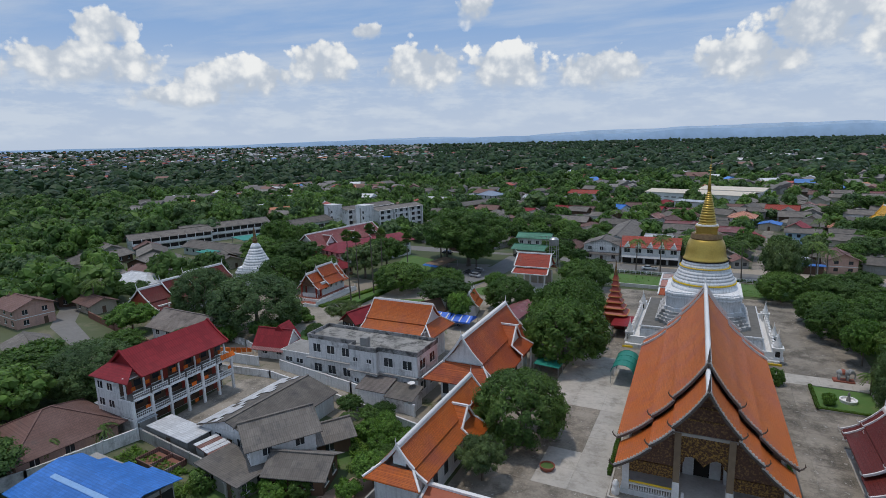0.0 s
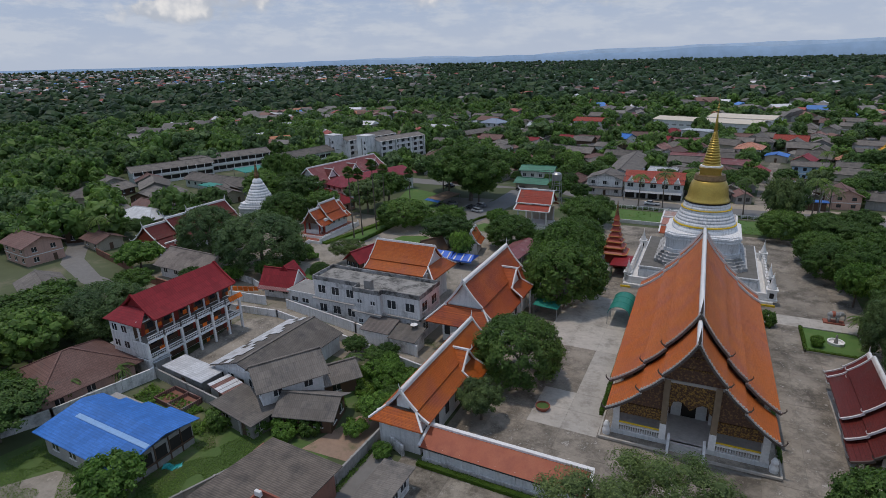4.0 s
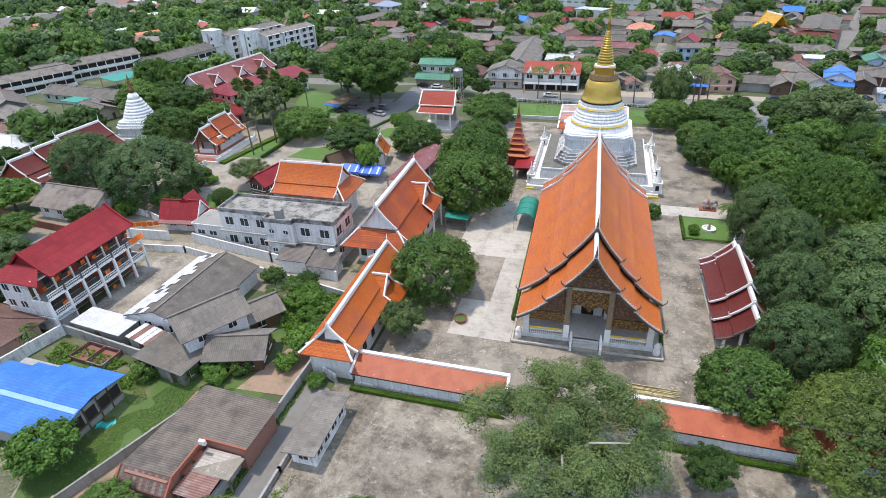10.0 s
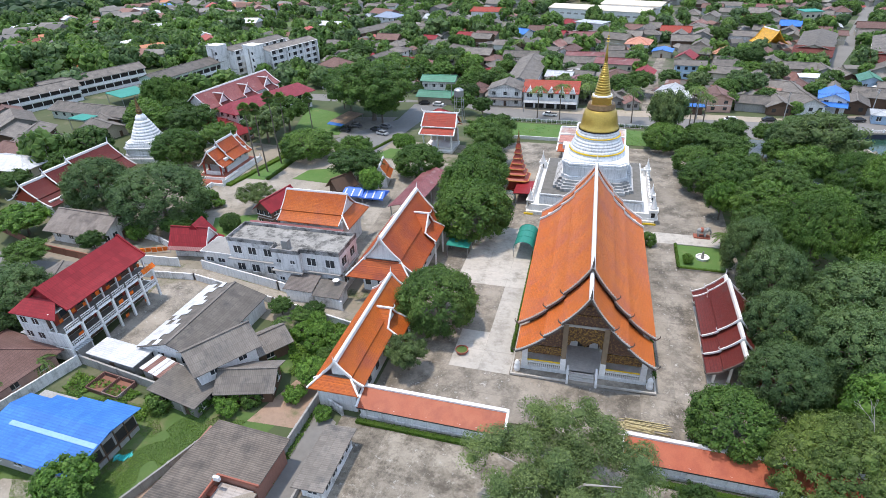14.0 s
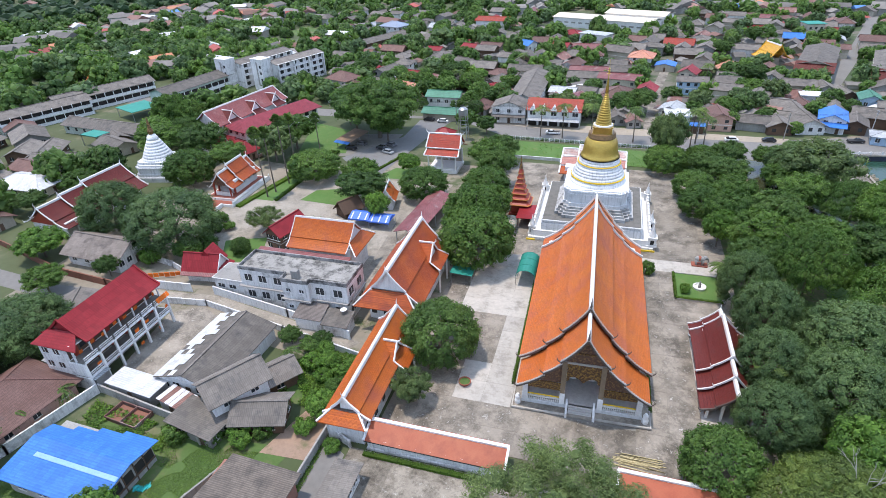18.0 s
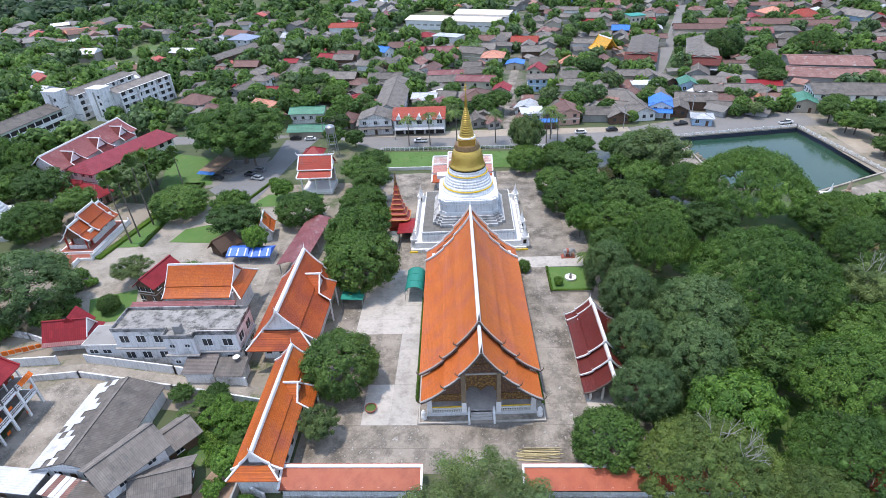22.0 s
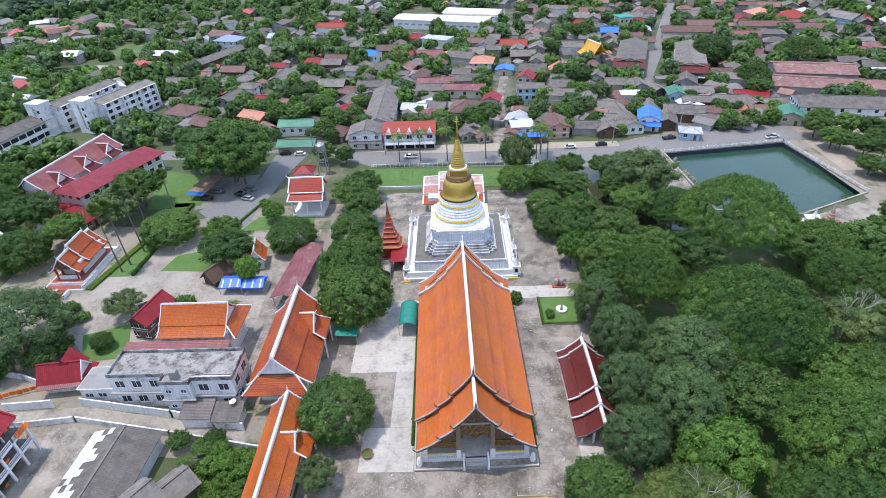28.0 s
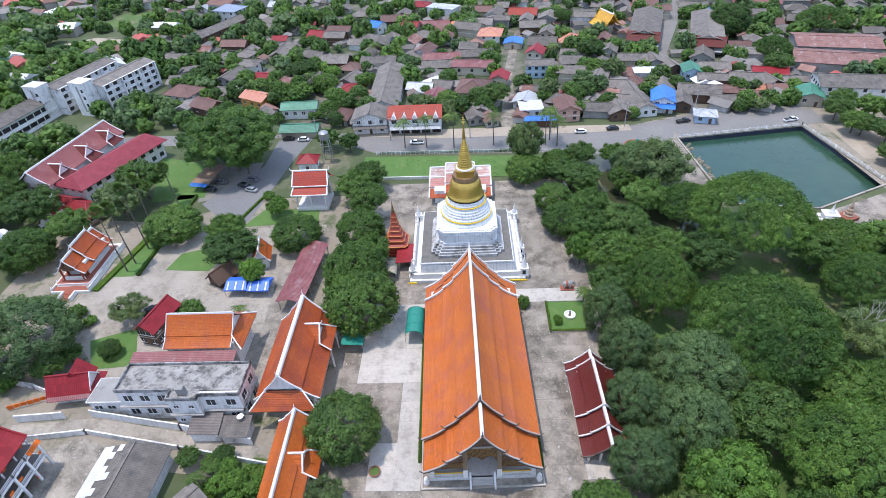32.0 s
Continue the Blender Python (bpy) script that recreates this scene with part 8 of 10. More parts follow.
quarter(((-41.5, 287, 9, 15, 4.6, 85, "gable", BROWNROOF, WOODW, "timber house with brown roof"), (-18, 277, 7, 16, 3.6, 86, "gable", REDFADE, CREAM, "long house with faded red roof"),
         (-13.5, 299, 9, 17, 7.0, 62, "flat", WHITEMETAL, WHITE, "white two-storey block with pale flat roof"), (-60, 303, 9, 12, 4.0, 80, "gable", GREYROOF, WOODW, "timber " + G_),
         (1.4, 264, 9, 15, 4.8, 62, "gable", GREYROOF, CREAM, "cream " + G_), (-12.4, 253, 10, 10, 4.8, 0, "hip", BROWNROOF, WHITE, "white house with brown hip roof"),
         (-40, 255, 7, 9, 3.6, 8, "gable", GREYROOF, BLUEW, "pale blue " + G_), (-23, 258, 9, 11, 3.4, 72, "hip", GREYROOF, WOODW, "timber " + G_),
         (3.5, 220, 8, 17, 4.6, 88, "gable", GREYROOF, CREAM, "long cream " + G_), (2, 152.5, 6, 8, 3.0, 10, "gable", GREYROOF, GREYW, "small cement " + G_)))
quarter(((8.0, 149.5, 5, 6, 2.8, 15, "gable", RUST, GREYW, "small tin-roofed roadside house"), (38, 233, 10, 13, 4.4, 76, "gable", GREYROOF, WOODW, "timber " + G_), (50, 218, 7, 9, 3.4, 80, "gable", GREYROOF, WOODW, "timber " + G_),
         (47, 203, 8, 9, 5.0, 85, "gable", GREYROOF, WOODW, "tall timber " + G_), (37, 176, 5, 18, 3.0, 84, "gable", GREYROOF, WOODW, "long low timber " + G_), (53, 177, 4, 7, 2.6, 84, "gable", REDTILE, WOODW, "small shed with red tile roof"),
         (38, 154, 8, 11, 4.8, 3, "gable", BROWNROOF, PINKW, "pale pink house with reddish brown roof"), (36, 263, 9, 13, 4.4, 86, "gable", GREYROOF, WOODW, "timber " + G_), (24.3, 157, 8, 8, 3.6, 2, "flat", WHITENEW, WHITE, "white shop with new white roof"),
         (27, 146.6, 4.4, 11, 2.6, 88, "shed", BLUEMETAL, WOODW, "market stalls under a blue sheet roof"), (27, 177, 5, 9, 2.8, 80, "gable", RUST, GREYW, "shed with rusty roof")))
quarter(((75, 204, 7, 12, 4.6, 80, "gable", GREYROOF, CREAM, "cream " + G_), (84, 202, 8, 9, 3.8, 0, "gable", GREYROOF, GREYW, "low " + G_), (90, 196, 7, 9, 3.4, 10, "gable", GREYROOF, WOODW, "timber " + G_),
         (78, 186, 6, 12, 4.8, 84, "flat", WHITENEW, WHITE, "white two-storey shop with white roof"), (107, 192, 7, 13, 3.4, 80, "gable", GREYROOF, WOODW, "timber " + G_), (104, 179, 6, 14, 3.4, 78, "gable", GREYROOF, WOODW, "timber " + G_),
         (115, 177, 8, 12, 3.6, 77, "gable", GREYROOF, WOODW, "timber " + G_), (123.5, 173, 7, 8, 3.4, 8, "gable", GREYROOF, WOODW, "timber " + G_), (136, 174, 5, 18, 3.0, 80, "gable", GREYROOF, GREYW, "long low " + G_),
         (105, 166, 6, 9, 3.2, 72, "gable", BROWNROOF, WOODW, "timber house with brown roof"), (113, 160, 7, 11, 3.0, 80, "gable", RUST, WOODW, "timber house with rusty roof")))
quarter(((92, 165, 9, 15, 4.0, 74, "gable", GREYROOF, WOODW, "broad timber " + G_), (83, 158, 7, 11, 3.4, -15, "gable", GREYROOF, WOODW, "timber " + G_), (66, 168, 8, 12, 3.6, 2, "gable", GREYROOF, WOODW, "timber " + G_),
         (67, 156, 9, 12, 3.4, 6, "gable", GREYROOF, WHITE, "white-fronted " + G_), (57.5, 152, 8, 9, 3.2, 2, "gable", GREYROOF, WOODW, "timber shop " + G_), (49.5, 154, 7, 10, 3.4, 80, "gable", GREYROOF, GREYW, "low " + G_),
         (60, 163, 6, 8, 3.0, 70, "gable", GREYROOF, WOODW, "timber " + G_), (62, 177, 7, 11, 3.2, 80, "gable", GREYROOF, GREYW, "low " + G_), (71, 177, 7, 8, 3.2, 6, "gable", BROWNROOF, WOODW, "timber house with brown roof"), (99, 158, 6, 8, 3.0, 74, "gable", GREYROOF, WOODW, "timber " + G_)))
quarter(((140, 301, 9, 28, 5.0, 78, "gable", BROWNROOF, CREAM, "terrace with reddish brown roof"), (163, 284, 9, 24, 5.0, 78, "gable", REDFADE, CREAM, "terrace with faded red roof"), (190, 306, 9, 30, 5.0, 77, "gable", BROWNROOF, CREAM, "terrace with reddish brown roof"),
         (208, 296, 9, 26, 5.0, 77, "gable", BROWNROOF, CREAM, "terrace with reddish brown roof"), (152, 316, 9, 26, 5.0, 78, "gable", BROWNROOF, CREAM, "terrace with reddish brown roof"), (201, 338, 13, 15, 5.6, 10, "hip", SALMON, CREAM, "villa with salmon hip roof"),
         (216, 327, 14, 18, 5.0, 70, "hip", REDTILE, CREAM, "villa with red tile hip roof"), (244, 318, 11, 20, 5.4, 20, "gable", GREYROOF, BLUEW, "pale blue hall with grey roof"), (107, 323, 9, 9, 10.0, 12, "flat", TEAL, CREAM, "tall cream house with teal flat roof"), (-88, 354, 9, 24, 6.0, 82, "gable", REDTILE, WHITE, "white terrace with red tile roof")))
MIX = [(GREYROOF, 62, "house with weathered grey corrugated roof"), (BROWNROOF, 16, "house with brown tiled roof"), (RUST, 7, "house with rusty metal roof"), (REDMETAL, 6, "house with dark red metal roof"), (WHITEMETAL, 5, "house with pale metal roof"),
       (SALMON, 2, "house with salmon tile roof"), (BLUEMETAL, 1.5, "house with blue metal roof"), (REDFADE, 3, "house with faded red metal roof")]
count = 0
for tries in range(5200):
    if count >= 225:
        break
    y = 150 + 260 * random.random() ** 1.25
    x = random.uniform(-118 - (y - 150) * 0.5, 178 + (y - 150) * 0.75)
    w, d = random.uniform(6.5, 9.5), random.uniform(8, 14)
    r = (w + d) * 0.255
    if x < -60 and random.random() < 0.45:
        continue
    if not free(x, y, r):
        continue
    TAKEN.append((x, y, r + 0.6))
    count += 1
    rm, _, lb = random.choices(MIX, [m_[1] for m_ in MIX])[0]
    two = random.random() < 0.35
    far_ = y > 260
    t = house(x, y, w, d, 5.0 if two else 3.1, random.choice((-14, 76)) + random.uniform(-7, 7), "hip" if random.random() < 0.22 or rm in (SALMON,) else "gable", rm,
              random.choice((CREAM, GREYW, WOODW, WHITE, DIRTYWHITE, CREAM, GREYW)), random.uniform(1.4, 2.4), random.uniform(0.6, 1.1), "house", ("two-storey " if two else "low ") + lb, nwin=2, sides="" if far_ else "f", deep=False, group="town houses", door=not far_)
    if random.random() < 0.55 and not far_:
        s = random.choice((-1, 1))
        h0 = 2.6
        pts = [(s * w / 2, -d * 0.35, h0 + 0.4), (s * w / 2, d * 0.3, h0 + 0.4), (s * (w / 2 + 2.8), d * 0.3, h0 - 0.2), (s * (w / 2 + 2.8), -d * 0.35, h0 - 0.2)]
        part("lean_to_roof", Geo().slab(pts if s < 0 else pts[::-1], 0.1), random.choice((GREYROOF, RUST, WHITEMETAL)), t)

# far town and far roofs, past counting
random.seed(5)


def far_blocks(name, n, region, hs, mats, label, seed, ws=(7, 15), ds=(8, 20), mix=(62, 16, 6, 9, 3, 2, 2)):
    rnd = random.Random(seed)
    g_ = Geo()
    for k in range(n):
        x, y = region(rnd)
        w, d, h, a = rnd.uniform(*ws), rnd.uniform(*ds), rnd.uniform(*hs), rnd.uniform(0, math.pi)
        c_, s_ = math.cos(a), math.sin(a)
        z0 = plain_z(x, y)
        rot = lambda px, py, pz: (x + px * c_ - py * s_, y + px * s_ + py * c_, z0 + pz)
        b = [rot(sx * w / 2, sy * d / 2, z) for z in (0, h) for sx, sy in ((-1, -1), (1, -1), (1, 1), (-1, 1))]
        g_.add(b, [(0, 1, 5, 4), (1, 2, 6, 5), (2, 3, 7, 6), (3, 0, 4, 7)], rnd.choice((0, 0, 1)))
        ov = 0.8
        r_ = [rot(-w / 2 - ov, -d / 2 - ov, h - 0.3), rot(w / 2 + ov, -d / 2 - ov, h - 0.3), rot(w / 2 + ov, d / 2 + ov, h - 0.3), rot(-w / 2 - ov, d / 2 + ov, h - 0.3), rot(0, -d / 2 - ov, h + w * 0.22), rot(0, d / 2 + ov, h + w * 0.22)]
        g_.add(r_, [(0, 4, 5, 3), (1, 2, 5, 4), (0, 1, 4), (2, 3, 5)], rnd.choices(range(2, len(mats)), mix)[0])
    ob = part(name, g_, mats)
    return tagged(ob, label, "far town", kind="stuff")


FARM = [surf("far_pale_walls", (0.48, 0.47, 0.45), (0.38, 0.37, 0.355), 0.9, bump=0, rand=0.3, island=True), surf("far_cream_walls", (0.42, 0.38, 0.32), (0.35, 0.32, 0.28), 0.9, bump=0, rand=0.3, island=True)]
FARM += [surf("far_grey_roofs", (0.155, 0.143, 0.130), (0.22, 0.205, 0.188), 0.9, bump=0, rand=0.35, island=True), surf("far_brown_roofs", (0.20, 0.11, 0.09), (0.26, 0.15, 0.12), 0.9, bump=0, rand=0.3, island=True),
         surf("far_red_roofs", (0.30, 0.06, 0.05), (0.36, 0.1, 0.08), 0.8, bump=0, rand=0.3, island=True), surf("far_white_roofs", (0.66, 0.66, 0.66), (0.55, 0.55, 0.55), 0.7, bump=0, rand=0.2, island=True),
         surf("far_orange_roofs", (0.5, 0.2, 0.1), (0.45, 0.2, 0.12), 0.8, bump=0, rand=0.2, island=True), surf("far_blue_roofs", (0.08, 0.2, 0.5), (0.1, 0.25, 0.55), 0.7, bump=0, rand=0.2, island=True), surf("far_green_roofs", (0.1, 0.26, 0.18), (0.12, 0.3, 0.2), 0.7, bump=0, rand=0.2, island=True)]


def reg_right(r):
    y = 420 + 900 * r.random() ** 1.4
    return r.uniform(-90 - (y - 400) * 0.35, 330 + (y - 400) * 0.75), y


def reg_left(r):
    d = 1500 + 2500 * r.random() ** 0.8
    a = radians(-74 + 46 * r.random() ** 1.3)
    return d * math.sin(a), d * math.cos(a)


def reg_wide(r):
    d = 620 + 3200 * r.random()
    a = radians(r.uniform(-74, 40))
    return d * math.sin(a), d * math.cos(a)


def reg_sheds(r):
    while True:
        y = 153 + 250 * r.random() ** 1.2
        x = r.uniform(-118 - (y - 150) * 0.5, 178 + (y - 150) * 0.75)
        if abs(x - lane_x(y)) > 6.0 and abs(x - street_x(y)) > 6.5 and (y > 158 or x > -60) and all((x - a) ** 2 + (y - b) ** 2 > (c * 0.75) ** 2 for a, b, c in TAKEN):
            return x, y


far_blocks("town_lean_tos", 430, reg_sheds, (2.0, 3.0), FARM, "low sheds and lean-to roofs crowded between town houses", 9, (3.0, 6.5), (4.0, 9.0), (72, 16, 6, 3, 1, 1, 1))
def reg_vill(r):
    while True:
        x, y = r.uniform(-430, -150), r.uniform(195, 430)
        if not (-250 < x < -196 and 262 < y < 358) and all((x - a) ** 2 + (y - b) ** 2 > (c + 6) ** 2 for a, b, c in TAKEN):
            return x, y


far_blocks("outlying_village_roofs", 130, reg_vill, (4.5, 7.0), FARM, "roofs of outlying village houses among trees", 12, (7, 12), (9, 20))
far_blocks("far_town_houses", 620, reg_right, (3, 6), FARM, "roofs of the town spreading into the distance", 3)
far_blocks("far_town_blocks", 1600, reg_left, (6, 15), FARM, "pale blocks of the distant town centre", 4, mix=(40, 12, 8, 26, 6, 4, 4))
far_blocks("far_scattered_houses", 900, reg_wide, (4, 8), FARM, "scattered far roofs among trees", 6)

# vehicles
def car(x, y, rz, paint, kind="car", z=0.1):
    t = thing("pickup_truck" if kind == "pickup" else "parked_car", x, y, z, rz, f"{paint} {'pickup truck' if kind == 'pickup' else 'car'} standing on the road or yard", "car")
    P_ = PAINTS[paint]
    L, W = (5.2, 1.8) if kind == "pickup" else (4.4, 1.75)
    g_ = Geo().box(-W / 2, W / 2, -L / 2, L / 2, 0.35, 0.95, bev=0.12)
    part("body", g_, P_, t)
    a, b = (-0.3, 1.4) if kind == "pickup" else (-1.5, 1.2)
    cab = Geo()
    cab.add([(-W / 2 + 0.08, a, 0.95), (W / 2 - 0.08, a, 0.95), (W / 2 - 0.08, b + 0.5, 0.95), (-W / 2 + 0.08, b + 0.5, 0.95), (-W / 2 + 0.22, a + 0.3, 1.5), (W / 2 - 0.22, a + 0.3, 1.5), (W / 2 - 0.22, b - 0.2, 1.5), (-W / 2 + 0.22, b - 0.2, 1.5)],
            [(0, 1, 5, 4), (1, 2, 6, 5), (2, 3, 7, 6), (3, 0, 4, 7)])
    part("cab_glass", cab, GLASSD, t)
    part("cab_roof", Geo().box(-W / 2 + 0.2, W / 2 - 0.2, a + 0.28, b - 0.18, 1.48, 1.55), P_, t)
    if kind == "pickup":
        part("load_bed", Geo().box(-W / 2 + 0.15, W / 2 - 0.15, -L / 2 + 0.1, a - 0.1, 0.9, 0.96), RUBBER, t)
    for sx in (-1, 1):
        for sy in (-1, 1):
            w_ = part("wheel", Geo().tube([(sx * (W / 2 - 0.22), sy * L * 0.31, 0.33), (sx * (W / 2 + 0.02), sy * L * 0.31, 0.33)], (0.33, 0.33), 12), RUBBER, t)
            part("rim", Geo().tube([(sx * (W / 2 + 0.0), sy * L * 0.31, 0.33), (sx * (W / 2 + 0.04), sy * L * 0.31, 0.33)], (0.19, 0.17), 10), STEEL, w_)
        part("headlight", Geo().box(sx * W * 0.36 - 0.14, sx * W * 0.36 + 0.14, L / 2 - 0.05, L / 2 + 0.02, 0.6, 0.75), GLASSD, t)
    return t


for x, y, rz, p_, k_ in ((-19.8, 135.0, 88, "white", "pickup"), (41, 138.5, 92, "white", "car"), (53, 140, 92, "black", "car"), (80, 144, -80, "black", "pickup"), (118, 141.5, -78, "white", "pickup"), (-64, 141, 90, "white", "car"), (-70, 142, 90, "black", "car"),
                         (-88, 106, 80, "black", "car"), (-86, 111, 80, "grey", "car"), (-77, 108, 70, "black", "car"), (-75, 112, 70, "grey", "car"), (-73.5, 105, 70, "silver", "car"), (-100, 138, 85, "black", "car"), (-79, 49, -40, "silver", "pickup"), (-82, 47.5, -40, "black", "car"),
                         (-96, 33, -25, "white", "car"), (-58.5, 56, 90, "white", "car"), (-41.5, -39.6, 8, "black", "car"), (-13, 158, 10, "white", "pickup"), (-36, 30, 95, "white", "car"), (140, 118, 20, "silver", "car")):
    car(x, y, rz, p_, k_)
# roundabout, road fence, lamp posts and wires
ra = thing("roundabout", 58.5, 126.5, 0, 0, "round planted traffic island with terracotta kerb", "roundabout")
part("kerb", Geo().lathe([(4.4, 0.05), (4.4, 0.5), (3.9, 0.5), (3.9, 0.3)], 32), CERAMIC, ra)
part("bed", Geo().lathe([(3.9, 0.3), (2.5, 0.6), (0.5, 0.9)], 24), LAWN, ra)
part("statue", Geo().lathe([(0.8, 0.8), (0.7, 1.4), (0.4, 1.8), (0.5, 2.4), (0.2, 2.9)], 12), TEAL, ra)
fn = thing("road_fence", -34, 127.2, 0, -1.8, "white railing fence along the road", "fence")
for k in range(36):
    part("post", Geo().box(k * 1.75 - 0.08, k * 1.75 + 0.08, -0.08, 0.08, 0, 1.3), TRIM, fn)
for z in (0.5, 0.85, 1.2):
    part("rail", Geo().box(0, 61.2, -0.04, 0.04, z, z + 0.07), TRIM, fn)
low_wall([(-39, 109.5), (-14, 109)], 1.0, TRIM, "low white garden wall behind the stupa", step=3)
low_wall([(29, 108), (31, 88)], 1.4, TRIM, "white wall along the canal", step=3)
random.seed(8)
POLES = [(-90, 139.5), (-58, 139.8), (-30, 138.6), (0, 138.2), (30, 138.8), (58, 142.6), (86, 150.5), (116, 156)]
for i, (x, y) in enumerate(POLES):
    t = thing("utility_pole", x, y, 0, 2, "grey concrete utility pole with cross arms", "utility pole", "poles along the road")
    part("pole", Geo().lathe([(0.18, 0), (0.12, 9.5)], 8), GREYW, t)
    for z in (8.3, 9.1):
        part("cross_arm", Geo().box(-0.06, 0.06, -0.9, 0.9, z, z + 0.12), STEEL, t)
for i in range(len(POLES) - 1):
    for k, off in enumerate((-0.8, 0.0, 0.8)):
        (ax, ay), (bx, by) = POLES[i], POLES[i + 1]
        pts = [(ax + (bx - ax) * j / 6, ay + off + (by - ay) * j / 6, 9.2 - 3.2 * (j / 6) * (1 - j / 6)) for j in range(7)]
        tagged(part("power_cable", Geo().tube(pts, [0.025] * 7, 4), RUBBER), "thin black cable between utility poles", "cable", "cables along the road")
# hills on the horizon, with blue haze put into their base colours
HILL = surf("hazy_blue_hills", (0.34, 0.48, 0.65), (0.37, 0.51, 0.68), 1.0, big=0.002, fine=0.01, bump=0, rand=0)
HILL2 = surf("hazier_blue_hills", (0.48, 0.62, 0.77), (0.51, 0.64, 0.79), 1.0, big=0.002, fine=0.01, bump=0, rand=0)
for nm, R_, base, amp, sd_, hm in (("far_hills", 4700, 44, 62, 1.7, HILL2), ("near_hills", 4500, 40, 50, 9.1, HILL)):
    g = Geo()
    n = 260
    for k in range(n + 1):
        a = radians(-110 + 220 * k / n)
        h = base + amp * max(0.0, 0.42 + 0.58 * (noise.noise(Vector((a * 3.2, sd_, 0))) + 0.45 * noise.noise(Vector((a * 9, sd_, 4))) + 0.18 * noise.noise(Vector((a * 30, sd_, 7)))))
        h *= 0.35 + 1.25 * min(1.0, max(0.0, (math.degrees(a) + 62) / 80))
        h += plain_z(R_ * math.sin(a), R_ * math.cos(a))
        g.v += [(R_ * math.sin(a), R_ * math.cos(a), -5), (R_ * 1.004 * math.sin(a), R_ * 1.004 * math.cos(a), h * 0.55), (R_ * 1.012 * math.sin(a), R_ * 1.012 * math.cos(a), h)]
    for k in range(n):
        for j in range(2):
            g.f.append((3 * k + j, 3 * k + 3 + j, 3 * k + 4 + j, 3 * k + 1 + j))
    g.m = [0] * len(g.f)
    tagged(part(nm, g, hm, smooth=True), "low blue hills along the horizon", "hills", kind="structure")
# small white shrine and rocks beside the pond
ws = thing("pond_shrine", 99.5, 78.5, 0, -8, "small white shrine with pointed spire beside the pond", "shrine")
ws.scale = (0.62, 0.62, 0.62)
part("base", Geo().box(-4, 4, -5, 4, 0, 0.8), TRIM, ws)
part("body", Geo().box(-2.6, 2.6, -2.2, 2.6, 0.8, 3.4), WHITE, ws)
part("porch_roof", Geo().box(-3.0, 3.0, -4.8, -2.2, 2.6, 2.9).box(-3.2, 3.2, -2.6, 3.0, 3.4, 3.7), TRIM, ws)
part("spire", Geo().lathe([(1.6, 3.7), (1.2, 4.6), (0.9, 5.0), (0.4, 6.6), (0.05, 9.0)], 12, 0.4, 0.4), WHITE, ws)
sp2 = thing("stone_spire", 104.8, 79.0, 0, 20, "carved brownish stone spire on a stepped base", "spire")
part("base", Geo().box(-2, 2, -2, 2, 0, 1.0), CERAMIC, sp2)
part("shaft", Geo().lathe([(1.3, 1.0), (1.35, 1.3), (1.0, 1.5), (1.05, 2.2), (0.8, 2.5), (0.85, 3.0), (0.55, 3.3), (0.5, 4.2), (0.3, 4.6), (0.05, 6.4)], 8), surf("carved_sandstone", (0.36, 0.27, 0.2), (0.3, 0.22, 0.17), 0.9), sp2)
rnd = random.Random(31)
g = Geo()
iv = [(-1, -0.8, 0), (0.2, -1, 0), (1, -0.3, 0), (0.8, 0.8, 0), (-0.3, 1, 0), (-1, 0.3, 0), (-0.5, -0.4, 0.8), (0.4, -0.5, 0.9), (0.5, 0.4, 0.7), (-0.3, 0.5, 0.8)]
for k in range(70):
    t_ = rnd.random()
    x, y, s = 75 + 3.5 * rnd.random() + (1 - t_) * 0.6, 90 + 40 * t_, rnd.uniform(0.3, 0.9)
    g.add([(x + a * s * rnd.uniform(0.8, 1.2), y + b * s * rnd.uniform(0.8, 1.2), -1.6 + c * s * 0.8) for a, b, c in iv], [(0, 1, 7, 6), (1, 2, 7), (2, 3, 8, 7), (3, 4, 9, 8), (4, 5, 9), (5, 0, 6, 9), (6, 7, 8, 9)])
tagged(part("pond_rocks", g, surf("pond_rock", (0.22, 0.19, 0.14), (0.16, 0.15, 0.11), 0.9)), "low brown rocks along the pond edge", "rocks", kind="stuff")


# ---- trees ----
def ico(level):
    p = (1 + 5 ** 0.5) / 2
    v = [(-1, p, 0), (1, p, 0), (-1, -p, 0), (1, -p, 0), (0, -1, p), (0, 1, p), (0, -1, -p), (0, 1, -p), (p, 0, -1), (p, 0, 1), (-p, 0, -1), (-p, 0, 1)]
    v = [Vector(q).normalized() for q in v]
    f = [(0, 11, 5), (0, 5, 1), (0, 1, 7), (0, 7, 10), (0, 10, 11), (1, 5, 9), (5, 11, 4), (11, 10, 2), (10, 7, 6), (7, 1, 8), (3, 9, 4), (3, 4, 2), (3, 2, 6), (3, 6, 8), (3, 8, 9), (4, 9, 5), (2, 4, 11), (6, 2, 10), (8, 6, 7), (9, 8, 1)]
    for _ in range(level):
        nf, mid = [], {}
        for a, b, c in f:
            m3 = []
            for i, j in ((a, b), (b, c), (c, a)):
                key = (min(i, j), max(i, j))
                if key not in mid:
                    mid[key] = len(v)
                    v.append(((v[i] + v[j]) / 2).normalized())
                m3.append(mid[key])
            nf += [(a, m3[0], m3[2]), (b, m3[1], m3[0]), (c, m3[2], m3[1]), tuple(m3)]
        f = nf
    return np.array([tuple(q) for q in v]), np.array(f)


ICO = {k: ico(k) for k in (0, 1, 2)}


